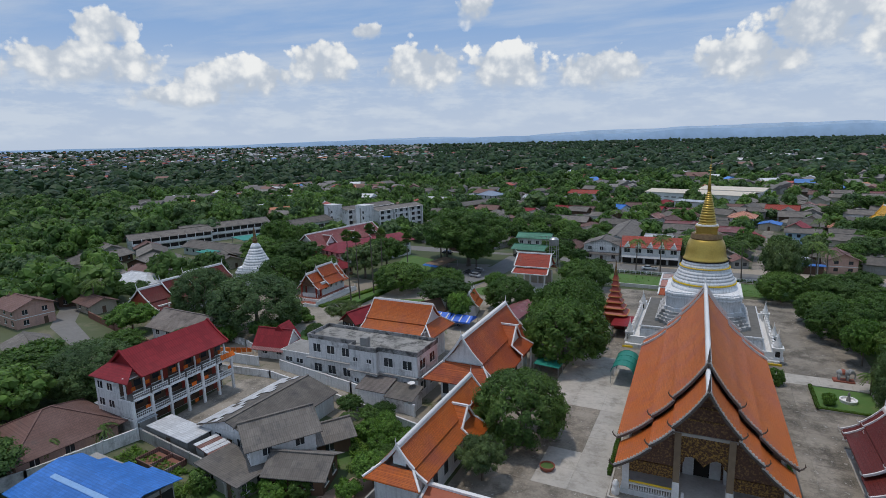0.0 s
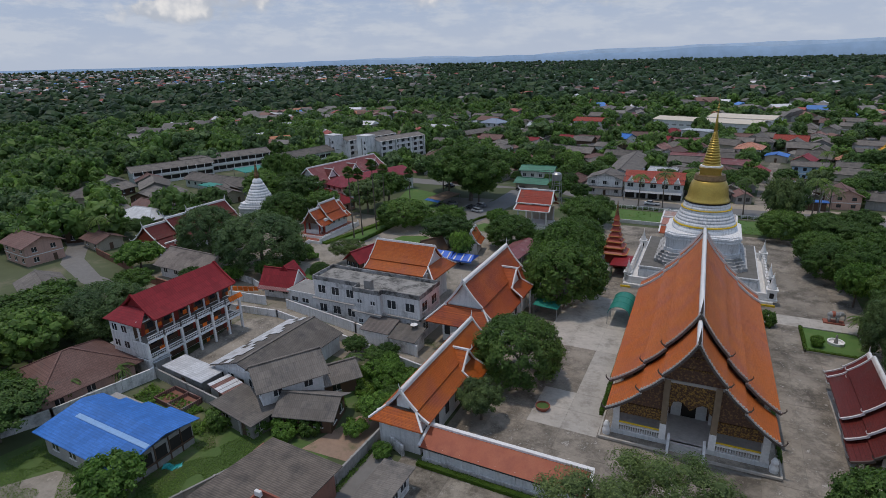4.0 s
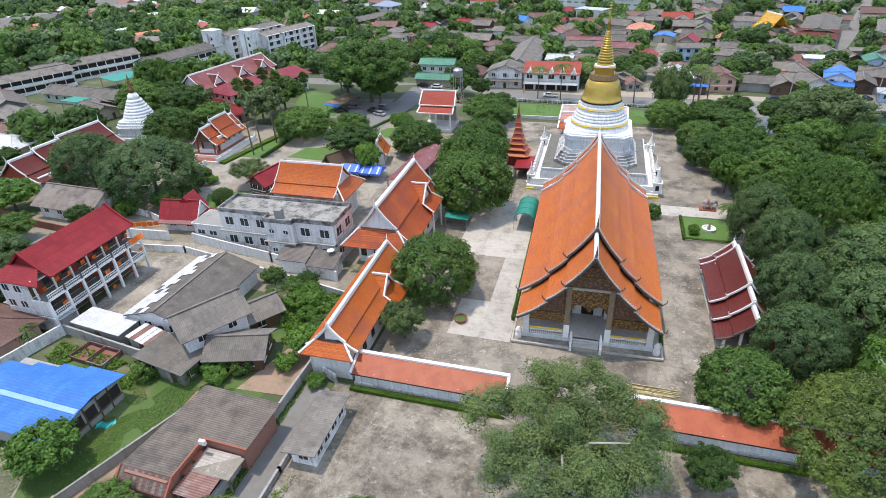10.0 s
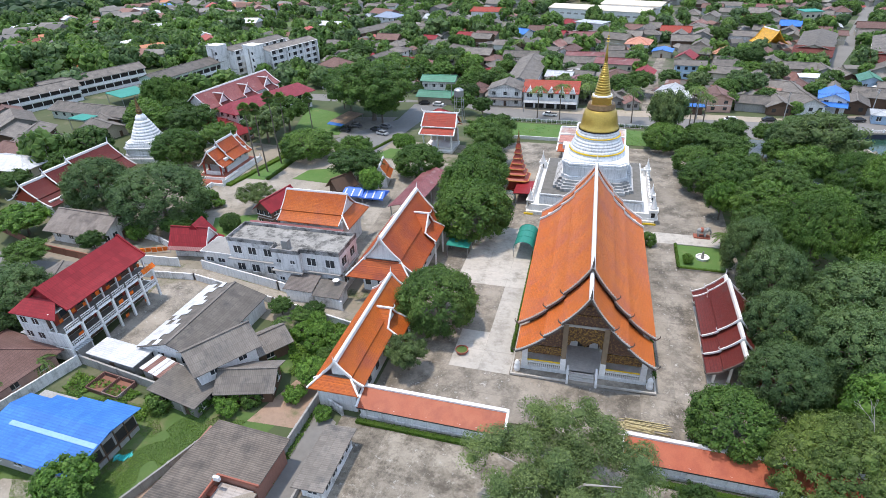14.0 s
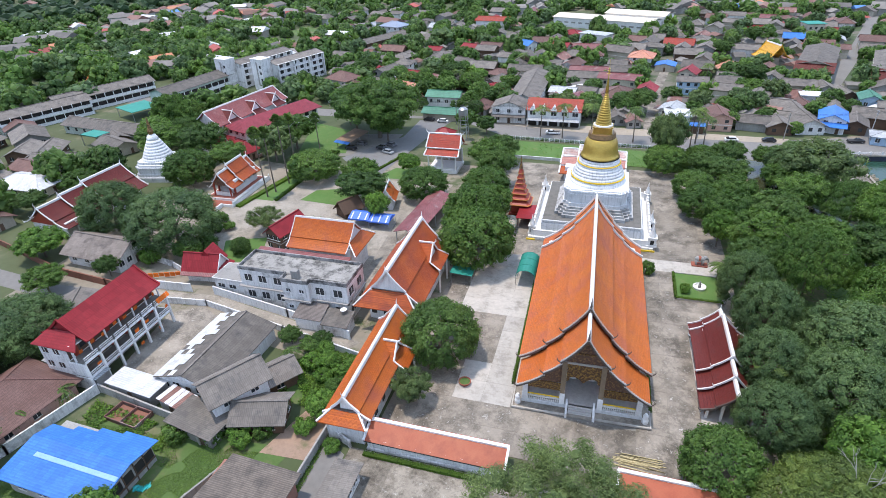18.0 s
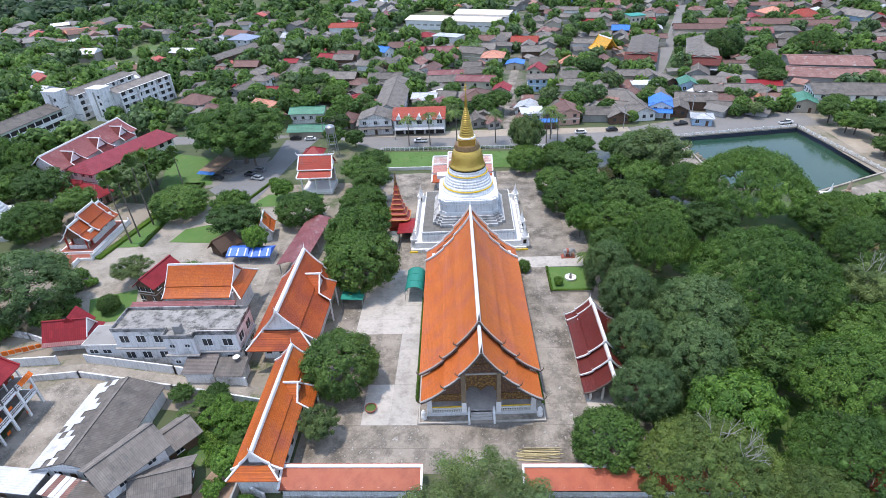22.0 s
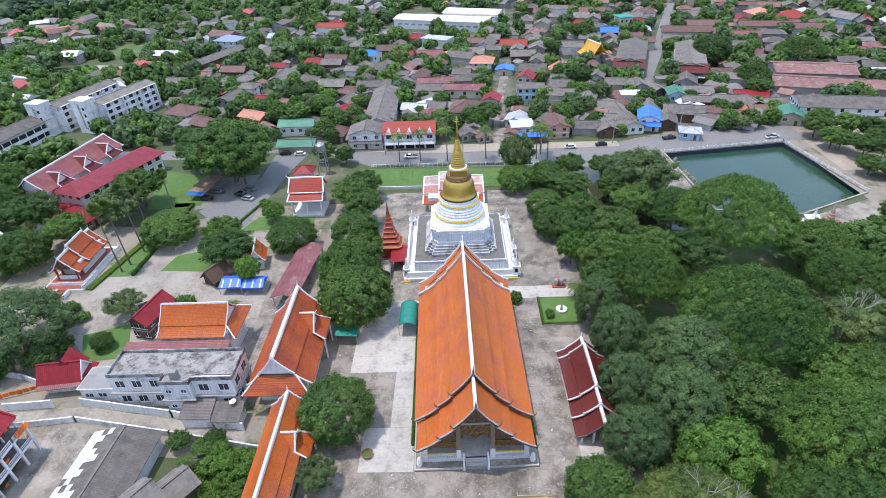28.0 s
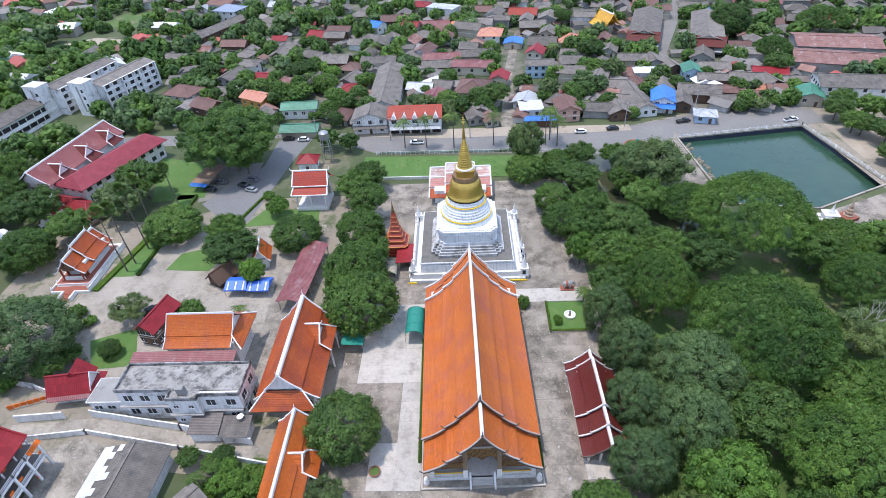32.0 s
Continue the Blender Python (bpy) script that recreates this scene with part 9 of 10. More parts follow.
def clumps(rng, R, H, kind, many=1.0):
    """Centres and radii of the leaf masses of a crown that stands from 0 to H, R wide."""
    out = []
    big = many ** -0.45
    if kind == "round":
        n = int(130 * many)
        for k in range(n):
            u = (k + 0.5) / n
            a = k * 2.39996 + rng.uniform(-0.3, 0.3)
            zz = 0.10 + 0.84 * u
            rr = math.sqrt(max(0.0, 1 - (2 * (zz - 0.45)) ** 2 * (1.04 if zz > 0.45 else 0.6))) * 0.88
            j = rng.uniform(0.85, 1.08)
            out.append((R * rr * j * math.cos(a), R * rr * j * math.sin(a), H * zz, R * rng.uniform(0.13, 0.22) * big))
    elif kind == "dome":
        n = int(200 * many)
        for k in range(n):
            u = math.sqrt((k + 0.5) / n)
            a = k * 2.39996 + rng.uniform(-0.25, 0.25)
            zz = 0.22 + 0.66 * (1 - u ** 2.3) + rng.uniform(-0.08, 0.05)
            out.append((R * 0.9 * u * math.cos(a), R * 0.9 * u * math.sin(a), H * zz, R * rng.uniform(0.07, 0.13) * big))
        for k in range(int(30 * many)):
            a = k * 2.39996
            out.append((R * 0.86 * math.cos(a), R * 0.86 * math.sin(a), H * rng.uniform(0.24, 0.4), R * rng.uniform(0.07, 0.12) * big))
    elif kind == "open":
        for k in range(int(80 * many)):
            d = Vector((rng.normal(), rng.normal(), rng.normal() * 0.8)).normalized() * (rng.random() ** 0.4) * 0.88
            out.append((R * d.x, R * d.y, H * (0.55 + 0.42 * d.z), R * rng.uniform(0.10, 0.20) * big))
    else:
        for k in range(int(125 * many)):
            d = Vector((rng.normal(), rng.normal(), rng.normal())).normalized()
            s = 0.50 + 0.44 * rng.random()
            out.append((R * d.x * s, R * d.y * s, H * (0.54 + 0.40 * d.z * s), R * rng.uniform(0.12, 0.22) * big))
    return out


def crown_mesh(name, seed, R, H, kind, leaves, leaf, mat_, core=1, hollow=0.78, many=1.0):
    """Many small leaves round lumpy masses; the masses themselves are set inside so that gaps stay dark."""
    rng = np.random.default_rng(seed)
    cl = clumps(rng, R, H, kind, many)
    V, F, off = [], [], 0
    iv, if_ = ICO[core]
    per = max(4, leaves // len(cl))
    for cx, cy, cz, r in cl:
        c = np.array((cx, cy, cz))
        if hollow:
            bump = 1 + 0.28 * rng.standard_normal(len(iv))[:, None] * 0.6
            V.append(c + iv * r * hollow * bump * np.array((1, 1, 0.8)))
            F += [tuple(t) for t in (if_ + off)]
            off += len(iv)
        n = rng.standard_normal((per, 3))
        n[:, 2] = n[:, 2] * 0.9 + 0.45
        n /= np.linalg.norm(n, axis=1)[:, None]
        p = c + n * r * (0.72 + 0.52 * rng.random((per, 1))) * np.array((1, 1, 0.85))
        out_ = (p - np.array((0, 0, H * 0.35))) / np.array((R, R, H * 0.6))
        nn = n * 0.8 + 0.45 * out_ + 0.4 * rng.standard_normal((per, 3)) + np.array((0, 0, 0.15))
        nn /= np.linalg.norm(nn, axis=1)[:, None]
        t1 = np.cross(nn, rng.standard_normal((per, 3)))
        t1 /= np.linalg.norm(t1, axis=1)[:, None] + 1e-9
        t2 = np.cross(nn, t1)
        s = leaf * (0.6 + 0.8 * rng.random((per, 1)))
        q = np.stack((p - t1 * s, p - t2 * s * 0.55 + nn * s * 0.15, p + t1 * s, p + t2 * s * 0.55 + nn * s * 0.15), axis=1).reshape(-1, 3)
        V.append(q)
        F += [(off + 4 * i, off + 4 * i + 1, off + 4 * i + 2, off + 4 * i + 3) for i in range(per)]
        off += 4 * per
    me = bpy.data.meshes.new(name)
    me.from_pydata(np.concatenate(V).tolist(), [], F)
    me.materials.append(mat_)
    me.update()
    return me


def trunk_mesh(name, seed, R, H, z0, mat_, spread=0.6, limbs=6):
    rng = random.Random(seed)
    g_ = Geo()
    r0 = max(0.18, H * 0.032)
    top = z0 + H * 0.30
    bend = (rng.uniform(-0.3, 0.3), rng.uniform(-0.3, 0.3))
    g_.tube([(0, 0, 0), (bend[0] * 0.5, bend[1] * 0.5, top * 0.5), (bend[0], bend[1], top)], (r0 * 1.35, r0, r0 * 0.8), 8)
    for k in range(limbs):
        a = 2 * math.pi * (k + rng.random() * 0.6) / limbs
        e = R * spread * rng.uniform(0.7, 1.15)
        zt = z0 + H * rng.uniform(0.5, 0.85)
        g_.tube([(bend[0], bend[1], top * rng.uniform(0.7, 0.98)), (e * 0.45 * math.cos(a), e * 0.45 * math.sin(a), (top + zt) / 2 + 0.3), (e * math.cos(a), e * math.sin(a), zt)], (r0 * 0.55, r0 * 0.36, r0 * 0.12), 6)
    return g_.mesh(name, [mat_])


# kinds: name -> (crown, trunk, radius, crown height, clear stem) built once and shared
KINDS = {}


def tree_kind(key, seed, R, H, stem, kind, leaves, leaf, mat_, bark=BARK, core=1, hollow=0.78, spread=0.6, limbs=6, many=1.0):
    KINDS[key] = (crown_mesh("crown_" + key, seed, R, H, kind, leaves, leaf, mat_, core, hollow, many), trunk_mesh("trunk_" + key, seed, R, H, stem, bark, spread, limbs), R, H, stem)


tree_kind("mango", 1, 7.0, 9.5, 1.2, "round", 20000, 0.20, LEAF_DARK, core=0, hollow=0.64, many=2.2)
tree_kind("mango2", 2, 7.0, 9.0, 1.5, "round", 15000, 0.22, LEAF_MID, core=0, hollow=0.64, many=2.0)
tree_kind("rain", 3, 14.0, 9.5, 4.0, "dome", 44000, 0.175, LEAF_FEATHER, core=0, hollow=0.64, many=2.2)
tree_kind("silk", 14, 14.0, 9.0, 4.0, "dome", 46000, 0.165, LEAF_SILK, core=0, hollow=0.7, many=2.0)
tree_kind("rain2", 4, 14.0, 9.0, 4.5, "dome", 26000, 0.25, LEAF_MID, core=0, hollow=0.64, many=1.8)
tree_kind("broad", 5, 7.0, 9.0, 3.0, "free", 14000, 0.24, LEAF_MID, core=0, hollow=0.64, many=1.8)
tree_kind("broad2", 6, 7.0, 9.5, 3.0, "free", 14000, 0.24, LEAF_DARK, core=0, hollow=0.64, many=1.8)
tree_kind("olive", 7, 9.5, 10.5, 3.5, "open", 84000, 0.095, LEAF_OLIVE, PALEBARK, core=0, hollow=0.46, spread=0.62, limbs=7, many=1.7)
tree_kind("pale", 8, 7.0, 9.0, 2.5, "free", 13000, 0.21, LEAF_OLIVE, core=0, hollow=0.7)
tree_kind("blue", 12, 7.0, 9.5, 1.6, "round", 26000, 0.15, LEAF_BLUE, core=0, hollow=0.6, many=1.7)
tree_kind("lime", 9, 5.0, 6.0, 1.5, "free", 6000, 0.28, LEAF_BRIGHT, core=0)
tree_kind("teak", 13, 9.0, 9.5, 1.5, "free", 11000, 0.30, LEAF_BRIGHT, core=0)
tree_kind("shrub", 10, 2.0, 2.6, 0.1, "round", 2000, 0.15, LEAF_MID, core=0, many=0.4)
tree_kind("shrub2", 11, 2.0, 2.4, 0.1, "free", 1600, 0.18, LEAF_BRIGHT, core=0, many=0.4)
for i, (m_, k_) in enumerate(((LEAF_DARK, "round"), (LEAF_MID, "free"), (LEAF_FEATHER, "dome"), (LEAF_MID, "round"), (LEAF_DARK, "free"), (LEAF_OLIVE, "free"), (LEAF_BLUE, "free"))):
    tree_kind("mid%d" % i, 30 + i, 6.0, 8.0, 1.6, k_, 2300, 0.34, m_, core=0, hollow=0.84, limbs=3, many=1.1)
LOW = [crown_mesh("low%d" % i, 60 + i, 6.0, 8.0, k_, 430, 0.66, m_, 0, 0.88, 0.36) for i, (m_, k_) in enumerate(((LEAF_DARK, "round"), (LEAF_MID, "free"), (LEAF_BLUE, "free"), (LEAF_FEATHER, "round")))]

LABELS = {"mango": "dense dark green round-crowned tree", "mango2": "dense green round-crowned tree", "rain": "wide umbrella-shaped rain tree", "rain2": "wide domed shade tree", "silk": "wide light green feathery shade tree", "broad": "leafy green broad-crowned tree", "broad2": "dark leafy broad-crowned tree",
          "olive": "open grey-green tree with pale limbs", "pale": "grey-green leafy tree with fine foliage", "blue": "dull blue-green tree with fine foliage", "lime": "bright yellow-green small leafy tree", "teak": "bright green large-leaved tree", "shrub": "small clipped round green shrub", "shrub2": "loose bright green leafy shrub"}


def tree(key, x, y, R, top, group="", label="", name="tree"):
    cm, tm, R0, H0, st = KINDS[key]
    s = R / R0
    sz = top / (H0 + st)
    t = thing(name, x, y, 0, (x * 37.0 + y * 53.0) % 360, label or LABELS.get(key, "green leafy tree among the houses"), "shrub" if name == "shrub" else "tree", group)
    t.scale = (s, s, sz)
    a = new("trunk", tm)
    a.parent = t
    b = new("crown", cm)
    b.parent = t
    b.matrix_basis = Matrix.Translation((0, 0, st))
    return t


tree_kind("giant", 15, 15.0, 17.5, 3.5, "free", 30000, 0.33, LEAF_MID, core=0, many=2.6)
LABELS["giant"] = "very large spreading green shade tree"
NEAR = (("mango", -25.6, 9.4, 7.2, 11.2), ("pale", -27.0, -3.0, 3.6, 6.6), ("mango2", -27.0, 42.2, 9.0, 13.4), ("mango2", -29.5, 52.5, 8.0, 14.5), ("broad", -27, 62, 6.0, 11), ("mango2", -31.5, 73.5, 7.0, 10.5), ("broad2", -31, 86, 6.4, 12.5), ("broad", -36, 96, 6.5, 11),
        ("broad2", -33, 103, 6.0, 10), ("mango2", -50.0, 74.0, 7.2, 8.8), ("broad2", -66, 67, 8.2, 9.5), ("broad", -70, 74, 6.0, 10.5), ("mango2", -88.5, 80, 8.5, 9.0), ("lime", -57.6, 56.8, 3.4, 8.6), ("giant", -82.5, 120, 17.5, 22), ("broad", -95, 127, 8, 14), ("broad", -78, 117, 7, 11), ("broad2", -100, 132, 6, 11),
        ("broad", -108, 103, 8.5, 13), ("olive", -1.4, -24.0, 12.6, 13.8), ("mango2", 19.8, -7.0, 5.8, 8.6), ("silk", 33, -15, 12.5, 12.5), ("silk", 45, -20, 10, 11), ("teak", 41, -2, 8.8, 11.0), ("blue", 28.0, 2.5, 7.0, 10.5), ("blue", 29.5, 14, 7.0, 12), ("blue", 38, 8.5, 8.5, 13.5),
        ("blue", 42.5, 20, 10.5, 14.5), ("blue", 31, 27, 7.0, 13), ("rain", 58, 29, 16.5, 19.5), ("rain", 63, -1, 14.5, 17), ("rain", 72, 69, 17.5, 20), ("broad2", 58, 58, 9, 11), ("broad", 47, 60, 8.5, 11), ("rain2", 42, 45, 10, 15.5), ("blue", 29, 38, 6.5, 12.5), ("broad2", 32, 46, 7, 12), ("broad", 34, 56, 8.5, 13), ("lime", 27.5, 62, 5, 9.5),
        ("broad", 30, 70, 7.5, 11.5), ("mango2", 25.5, 77, 6.2, 8.6), ("broad", 33, 81, 7.5, 11), ("broad2", 40, 70, 8.5, 12), ("mango2", 24, 88.5, 5.8, 8), ("mango2", 17.5, 106, 6.5, 8.5), ("broad2", 34, 98, 6.5, 9), ("broad", 49, 83, 8.5, 12), ("pale", 56, 98, 10.5, 15.5), ("rain", 60, 80, 10, 12), ("broad2", 29, 103, 6, 9),
        ("pale", 81, 30, 8, 10), ("rain2", 76, 12, 11, 13), ("rain", 55, -14, 13, 13), ("broad2", 47, -24, 8, 11), ("rain", 90, 46, 11, 12), ("broad", 92, 28, 10, 12), ("broad2", 72, -18, 11, 12), ("broad", 84, -4, 10, 12), ("pale", 18, 113, 6.4, 17), ("broad2", 36, 113, 5.5, 9), ("broad", 47, 113, 5, 8), ("mango2", 28, 111, 5, 7.5),
        ("broad2", 14.5, -20, 2.9, 5.8), ("broad", -21, -35.5, 3.6, 4.4), ("lime", -61.5, -36.0, 4.2, 6.0), ("broad", -48.5, -41, 4.0, 4.5), ("broad", -52.5, -47, 4, 4.5), ("broad2", -88, -36, 7.5, 8.5), ("broad", -97, -33, 6, 7),
        ("blue", -103.0, 33.0, 11.4, 15.0), ("blue", -125.5, 36.2, 8.4, 14.0), ("lime", -134, 20.5, 6.2, 7.5), ("broad", -131, 70, 3.8, 7), ("broad2", -148, 61, 4.5, 7), ("broad", -156, 54, 5.5, 8), ("broad2", -160, 40, 5, 7), ("broad", -95, 27, 3.6, 6), ("shrub2", -104, 24, 2.6, 4.5), ("shrub", -99, 42, 2.0, 2.2), ("shrub2", -96, 44, 1.8, 2.0), ("shrub", -101, 47, 2.2, 2.6), ("broad2", -110, 17, 3.2, 5.5), ("broad", 133, 130, 5.5, 8), ("broad2", 139, 121, 6, 9), ("broad", 148, 128, 5, 8), ("broad2", 133, 108, 5, 7), ("broad", 113, 71, 4.5, 6.5), ("broad2", 120, 76, 5.5, 8), ("broad", 124, 64, 6, 8.5), ("broad", 68, 16.5, 8, 11), ("blue", 51, 103, 7.5, 13), ("broad", 46, 96, 5, 9), ("blue", -104.5, -8, 8.5, 11), ("broad", -117, -14, 9, 10), ("broad", -119, 8, 5, 6.5), ("mango2", -126, 68, 8, 11), ("broad", -120, 80, 7, 10), ("broad2", -135, 88, 9, 13), ("broad", -150, 84, 9, 13),
        ("olive", -84.5, 44.8, 5.6, 7), ("broad2", 51, 9.5, 8.5, 12), ("rain2", 92, 62, 9, 10.5), ("broad", 84, 57, 8, 11), ("broad2", 133, 141, 5.5, 9), ("broad", 139, 149, 5, 8.5), ("broad2", 135, 128, 5, 8), ("broad", -93.5, 31.5, 3.4, 5), ("mango", -85, 33.5, 2.6, 4.2), ("shrub", -70, 45, 3.0, 5.0), ("lime", -40.5, -9.5, 3.0, 4.6), ("lime", -47, 4, 1.9, 3.0), ("lime", -44.5, 1, 2.2, 3.6), ("broad", -50, 4.5, 2.5, 3.2), ("broad2", -55, 5.5, 2.4, 3.8), ("shrub2", -42, -13.5, 1.8, 2.4), ("shrub2", -52, -16.2, 2.0, 2.6),
        ("shrub", -48.2, -15.6, 1.6, 2.2), ("shrub2", -50.5, -18.2, 1.8, 2.2), ("shrub", -55.5, -18.5, 1.7, 2.3), ("shrub", -61.5, -19.5, 2.2, 2.8), ("shrub2", -36, -15.6, 1.5, 1.8), ("broad", -40.2, -4.5, 2.2, 3.2), ("shrub", 11.5, 46.5, 1.5, 3.0), ("shrub2", 19, 40.5, 1.2, 2.2), ("broad", -163, 106, 7.5, 17), ("broad2", -168, 113, 7, 16), ("broad", -156, 108, 6.5, 15), ("broad2", -150, 98, 6, 12), ("shrub2", -44, -2.2, 1.8, 2.6), ("shrub2", -47.5, 0.5, 2.2, 3.0), ("shrub2", -41.5, 0.0, 2.0, 2.6), ("broad2", -48.5, 6.0, 2.2, 3.4), ("shrub2", -66, 100, 2, 2.5), ("lime", -60, 90, 3.6, 6))
for key, x, y, R, top in NEAR:
    if x > 26 and y < 92:     # the wood has dark gaps between its crowns
        R *= 0.93 if key in ("rain", "rain2", "silk") else 0.82
    tree(key, x, y, R, top, name="shrub" if key.startswith("shrub") else "tree")


# palms
def palm_kind(name, fronds, length, droop, seed, fan=False):
    rng = random.Random(seed)
    g_ = Geo()
    for k in range(fronds):
        a = 2 * math.pi * k / fronds + rng.uniform(-0.2, 0.2)
        up = rng.uniform(-0.3, 1.0)
        L = length * rng.uniform(0.85, 1.1)
        pts = []
        for j in range(6):
            t = j / 5
            pts.append(Vector((L * t * math.cos(a) * (1 - 0.15 * up), L * t * math.sin(a) * (1 - 0.15 * up), up * L * 0.6 * t - droop * L * t * t)))
        side = Vector((-math.sin(a), math.cos(a), 0))
        if fan:
            e = rng.uniform(-0.75, 1.35)
            D = Vector((math.cos(a) * math.cos(e), math.sin(a) * math.cos(e), math.sin(e)))
            S = Vector((-math.sin(a), math.cos(a), 0))
            c = D * L * 0.5
            for j in range(11):
                b = (j - 5) * 0.27
                tip = c + (D * math.cos(b) + S * math.sin(b)) * L * 0.55 + Vector((0, 0, -0.12 * L * abs(b)))
                w = (S * math.cos(b) - D * math.sin(b)) * 0.2
                g_.add([c, c + (tip - c) * 0.6 + w, tip, c + (tip - c) * 0.6 - w], [(0, 1, 2, 3)])
            g_.beam((0, 0, 0), c, 0.05)
            continue
        for j in range(5):
            for h in range(3):
                p = pts[j] + (pts[j + 1] - pts[j]) * (h / 3)
                w = L * 0.26 * (1 - 0.55 * (j / 5)) * (0.6 if j == 0 else 1)
                fw = (pts[j + 1] - pts[j]).normalized()
                for s in (-1, 1):
                    tip = p + side * s * w + fw * w * 0.7 + Vector((0, 0, -w * 0.45))
                    g_.add([p, p + (tip - p) * 0.55 + fw * 0.12, tip, p + (tip - p) * 0.55 - fw * 0.10], [(0, 1, 2, 3)])
    return g_.mesh(name, [LEAF_PALM])


PALMS = [palm_kind("coconut_fronds", 17, 4.2, 0.75, 2), palm_kind("fan_fronds", 46, 2.0, 0.25, 3, True), palm_kind("areca_fronds", 11, 2.4, 0.7, 4)]
for k_, x, y, h, lb in ((1, -96.6, 64.3, 20, ""), (1, -95.9, 67.8, 19, ""), (1, -95.2, 74.6, 20.5, ""), (1, -96.5, 99, 13.5, ""), (1, -99, 86, 17, ""), (0, -24, 132, 11, ""), (0, -16, 131.5, 12, ""), (0, -6, 131, 13, ""), (0, 8.5, 131.5, 12, ""), (0, 27, 130, 13, ""), (0, 31, 129, 11, ""), (0, 29, 134, 12, ""),
                     (2, 26, 47, 4, ""), (2, 26.5, 48.5, 3.5, ""), (2, -88.5, -24.5, 4, ""), (2, -86.0, -18, 3.6, ""), (2, -36.8, -37.5, 3.4, ""), (0, -70, 190, 9, ""), (0, 40, 215, 9, ""), (0, -46, 229, 9, ""), (2, -58, 45, 3.5, ""), (0, -165, 30, 9, ""), (2, -52, 0.8, 3.2, "")):
    t = thing("palm_tree", x, y, 0, (x * 17) % 360, {0: "tall coconut palm with drooping fronds", 1: "tall fan palm with a bare trunk", 2: "short feathery garden palm"}[k_], "palm", "palms")
    part("trunk", Geo().tube([(0, 0, 0), (0.15, 0.1, h * 0.5), (0.3, 0.0, h)], (0.24, 0.16, 0.13) if h > 5 else (0.12, 0.1, 0.08), 8), BARK, t)
    c = new("crown", PALMS[k_])
    c.parent = t
    c.matrix_basis = Matrix.Translation((0.3, 0, h))
# dry bare tree in the wood
g = Geo()
rnd = random.Random(3)


def twig(p, d, L, r, n):
    q = p + d * L
    g.tube([tuple(p), tuple((p + q) / 2 + Vector((rnd.uniform(-1, 1), rnd.uniform(-1, 1), 0)) * L * 0.06), tuple(q)], (r, r * 0.8, r * 0.55), 5)
    if n:
        for k in range(3):
            e = (d + Vector((rnd.uniform(-1, 1), rnd.uniform(-1, 1), rnd.uniform(-0.1, 0.7))) * 0.75).normalized()
            twig(q, e, L * 0.68, r * 0.55, n - 1)


twig(Vector((0, 0, 0)), Vector((0, 0, 1)), 6.0, 0.22, 4)
t = thing("bare_tree", 33.5, -13, 0, 0, "leafless pale tree standing among green crowns", "tree")
part("trunk", g, PALEBARK, t)
twig_mesh = t.children[0].data
for x, y in ((80, 31), (57, 98)):
    t = thing("bare_tree", x, y, 0, 40, "leafless pale tree standing among green crowns", "tree")
    a = new("trunk", twig_mesh)
    a.parent = t
    t.scale = (0.9, 0.9, 0.85)


# hedges
def hedge(x0, y0, x1, y1, w, h, label="clipped green hedge", seed=1):
    rng = np.random.default_rng(seed)
    L = math.hypot(x1 - x0, y1 - y0)
    t = thing("hedge", x0, y0, 0, math.degrees(math.atan2(y1 - y0, x1 - x0)), label, "hedge")
    n = int(L * 130)
    V, F = [], []
    u = rng.random((n, 3))
    p = np.stack((u[:, 0] * L, (u[:, 1] - 0.5) * w, h * (0.15 + 0.85 * u[:, 2])), 1)
    nrm = rng.standard_normal((n, 3)) + np.array((0, 0, 0.8))
    t1 = np.cross(nrm, rng.standard_normal((n, 3)))
    t1 /= np.linalg.norm(t1, axis=1)[:, None]
    t2 = np.cross(nrm / np.linalg.norm(nrm, axis=1)[:, None], t1)
    q = np.stack((p - t1 * 0.11, p - t2 * 0.07, p + t1 * 0.11, p + t2 * 0.07), 1).reshape(-1, 3)
    me = bpy.data.meshes.new("leaves")
    me.from_pydata(q.tolist(), [], [(4 * i, 4 * i + 1, 4 * i + 2, 4 * i + 3) for i in range(n)])
    me.materials.append(LEAF_HEDGE)
    a = new("leaves", me)
    a.parent = t
    part("core", Geo().box(0.05, L - 0.05, -w * 0.38, w * 0.38, 0, h * 0.82), LEAF_HEDGE, t)
    return t


hedge(-31, -15.2, -9, -15.3, 0.9, 0.7, "low clipped hedge at the foot of the wall", 1)
hedge(8, -15.4, 30, -15.4, 0.9, 0.7, "low clipped hedge at the foot of the wall", 2)
hedge(-11.4, 5, -12.4, 46, 0.6, 1.0, "narrow clipped hedge beside the great hall", 3)
hedge(11.2, 4, 10.2, 44, 0.6, 0.9, "narrow clipped hedge beside the great hall", 4)
hedge(17.1, 37.9, 26.2, 37.9, 0.6, 0.7, "clipped hedge round the fountain lawn", 5)
hedge(17.1, 37.9, 17.1, 47.8, 0.6, 0.7, "clipped hedge round the fountain lawn", 6)
hedge(-92.5, 62, -91.5, 103, 1.0, 0.9, "clipped hedge along the driveway", 7)
hedge(-73, 84, -68, 101, 0.8, 0.8, "clipped hedge along the driveway", 8)
hedge(-101.5, 56, -96.5, 84, 2.2, 0.8, "clipped green hedge strip beside the hall", 10)
hedge(-33, 127.9, 25, 126, 0.7, 0.9, "hedge along the road fence", 9)

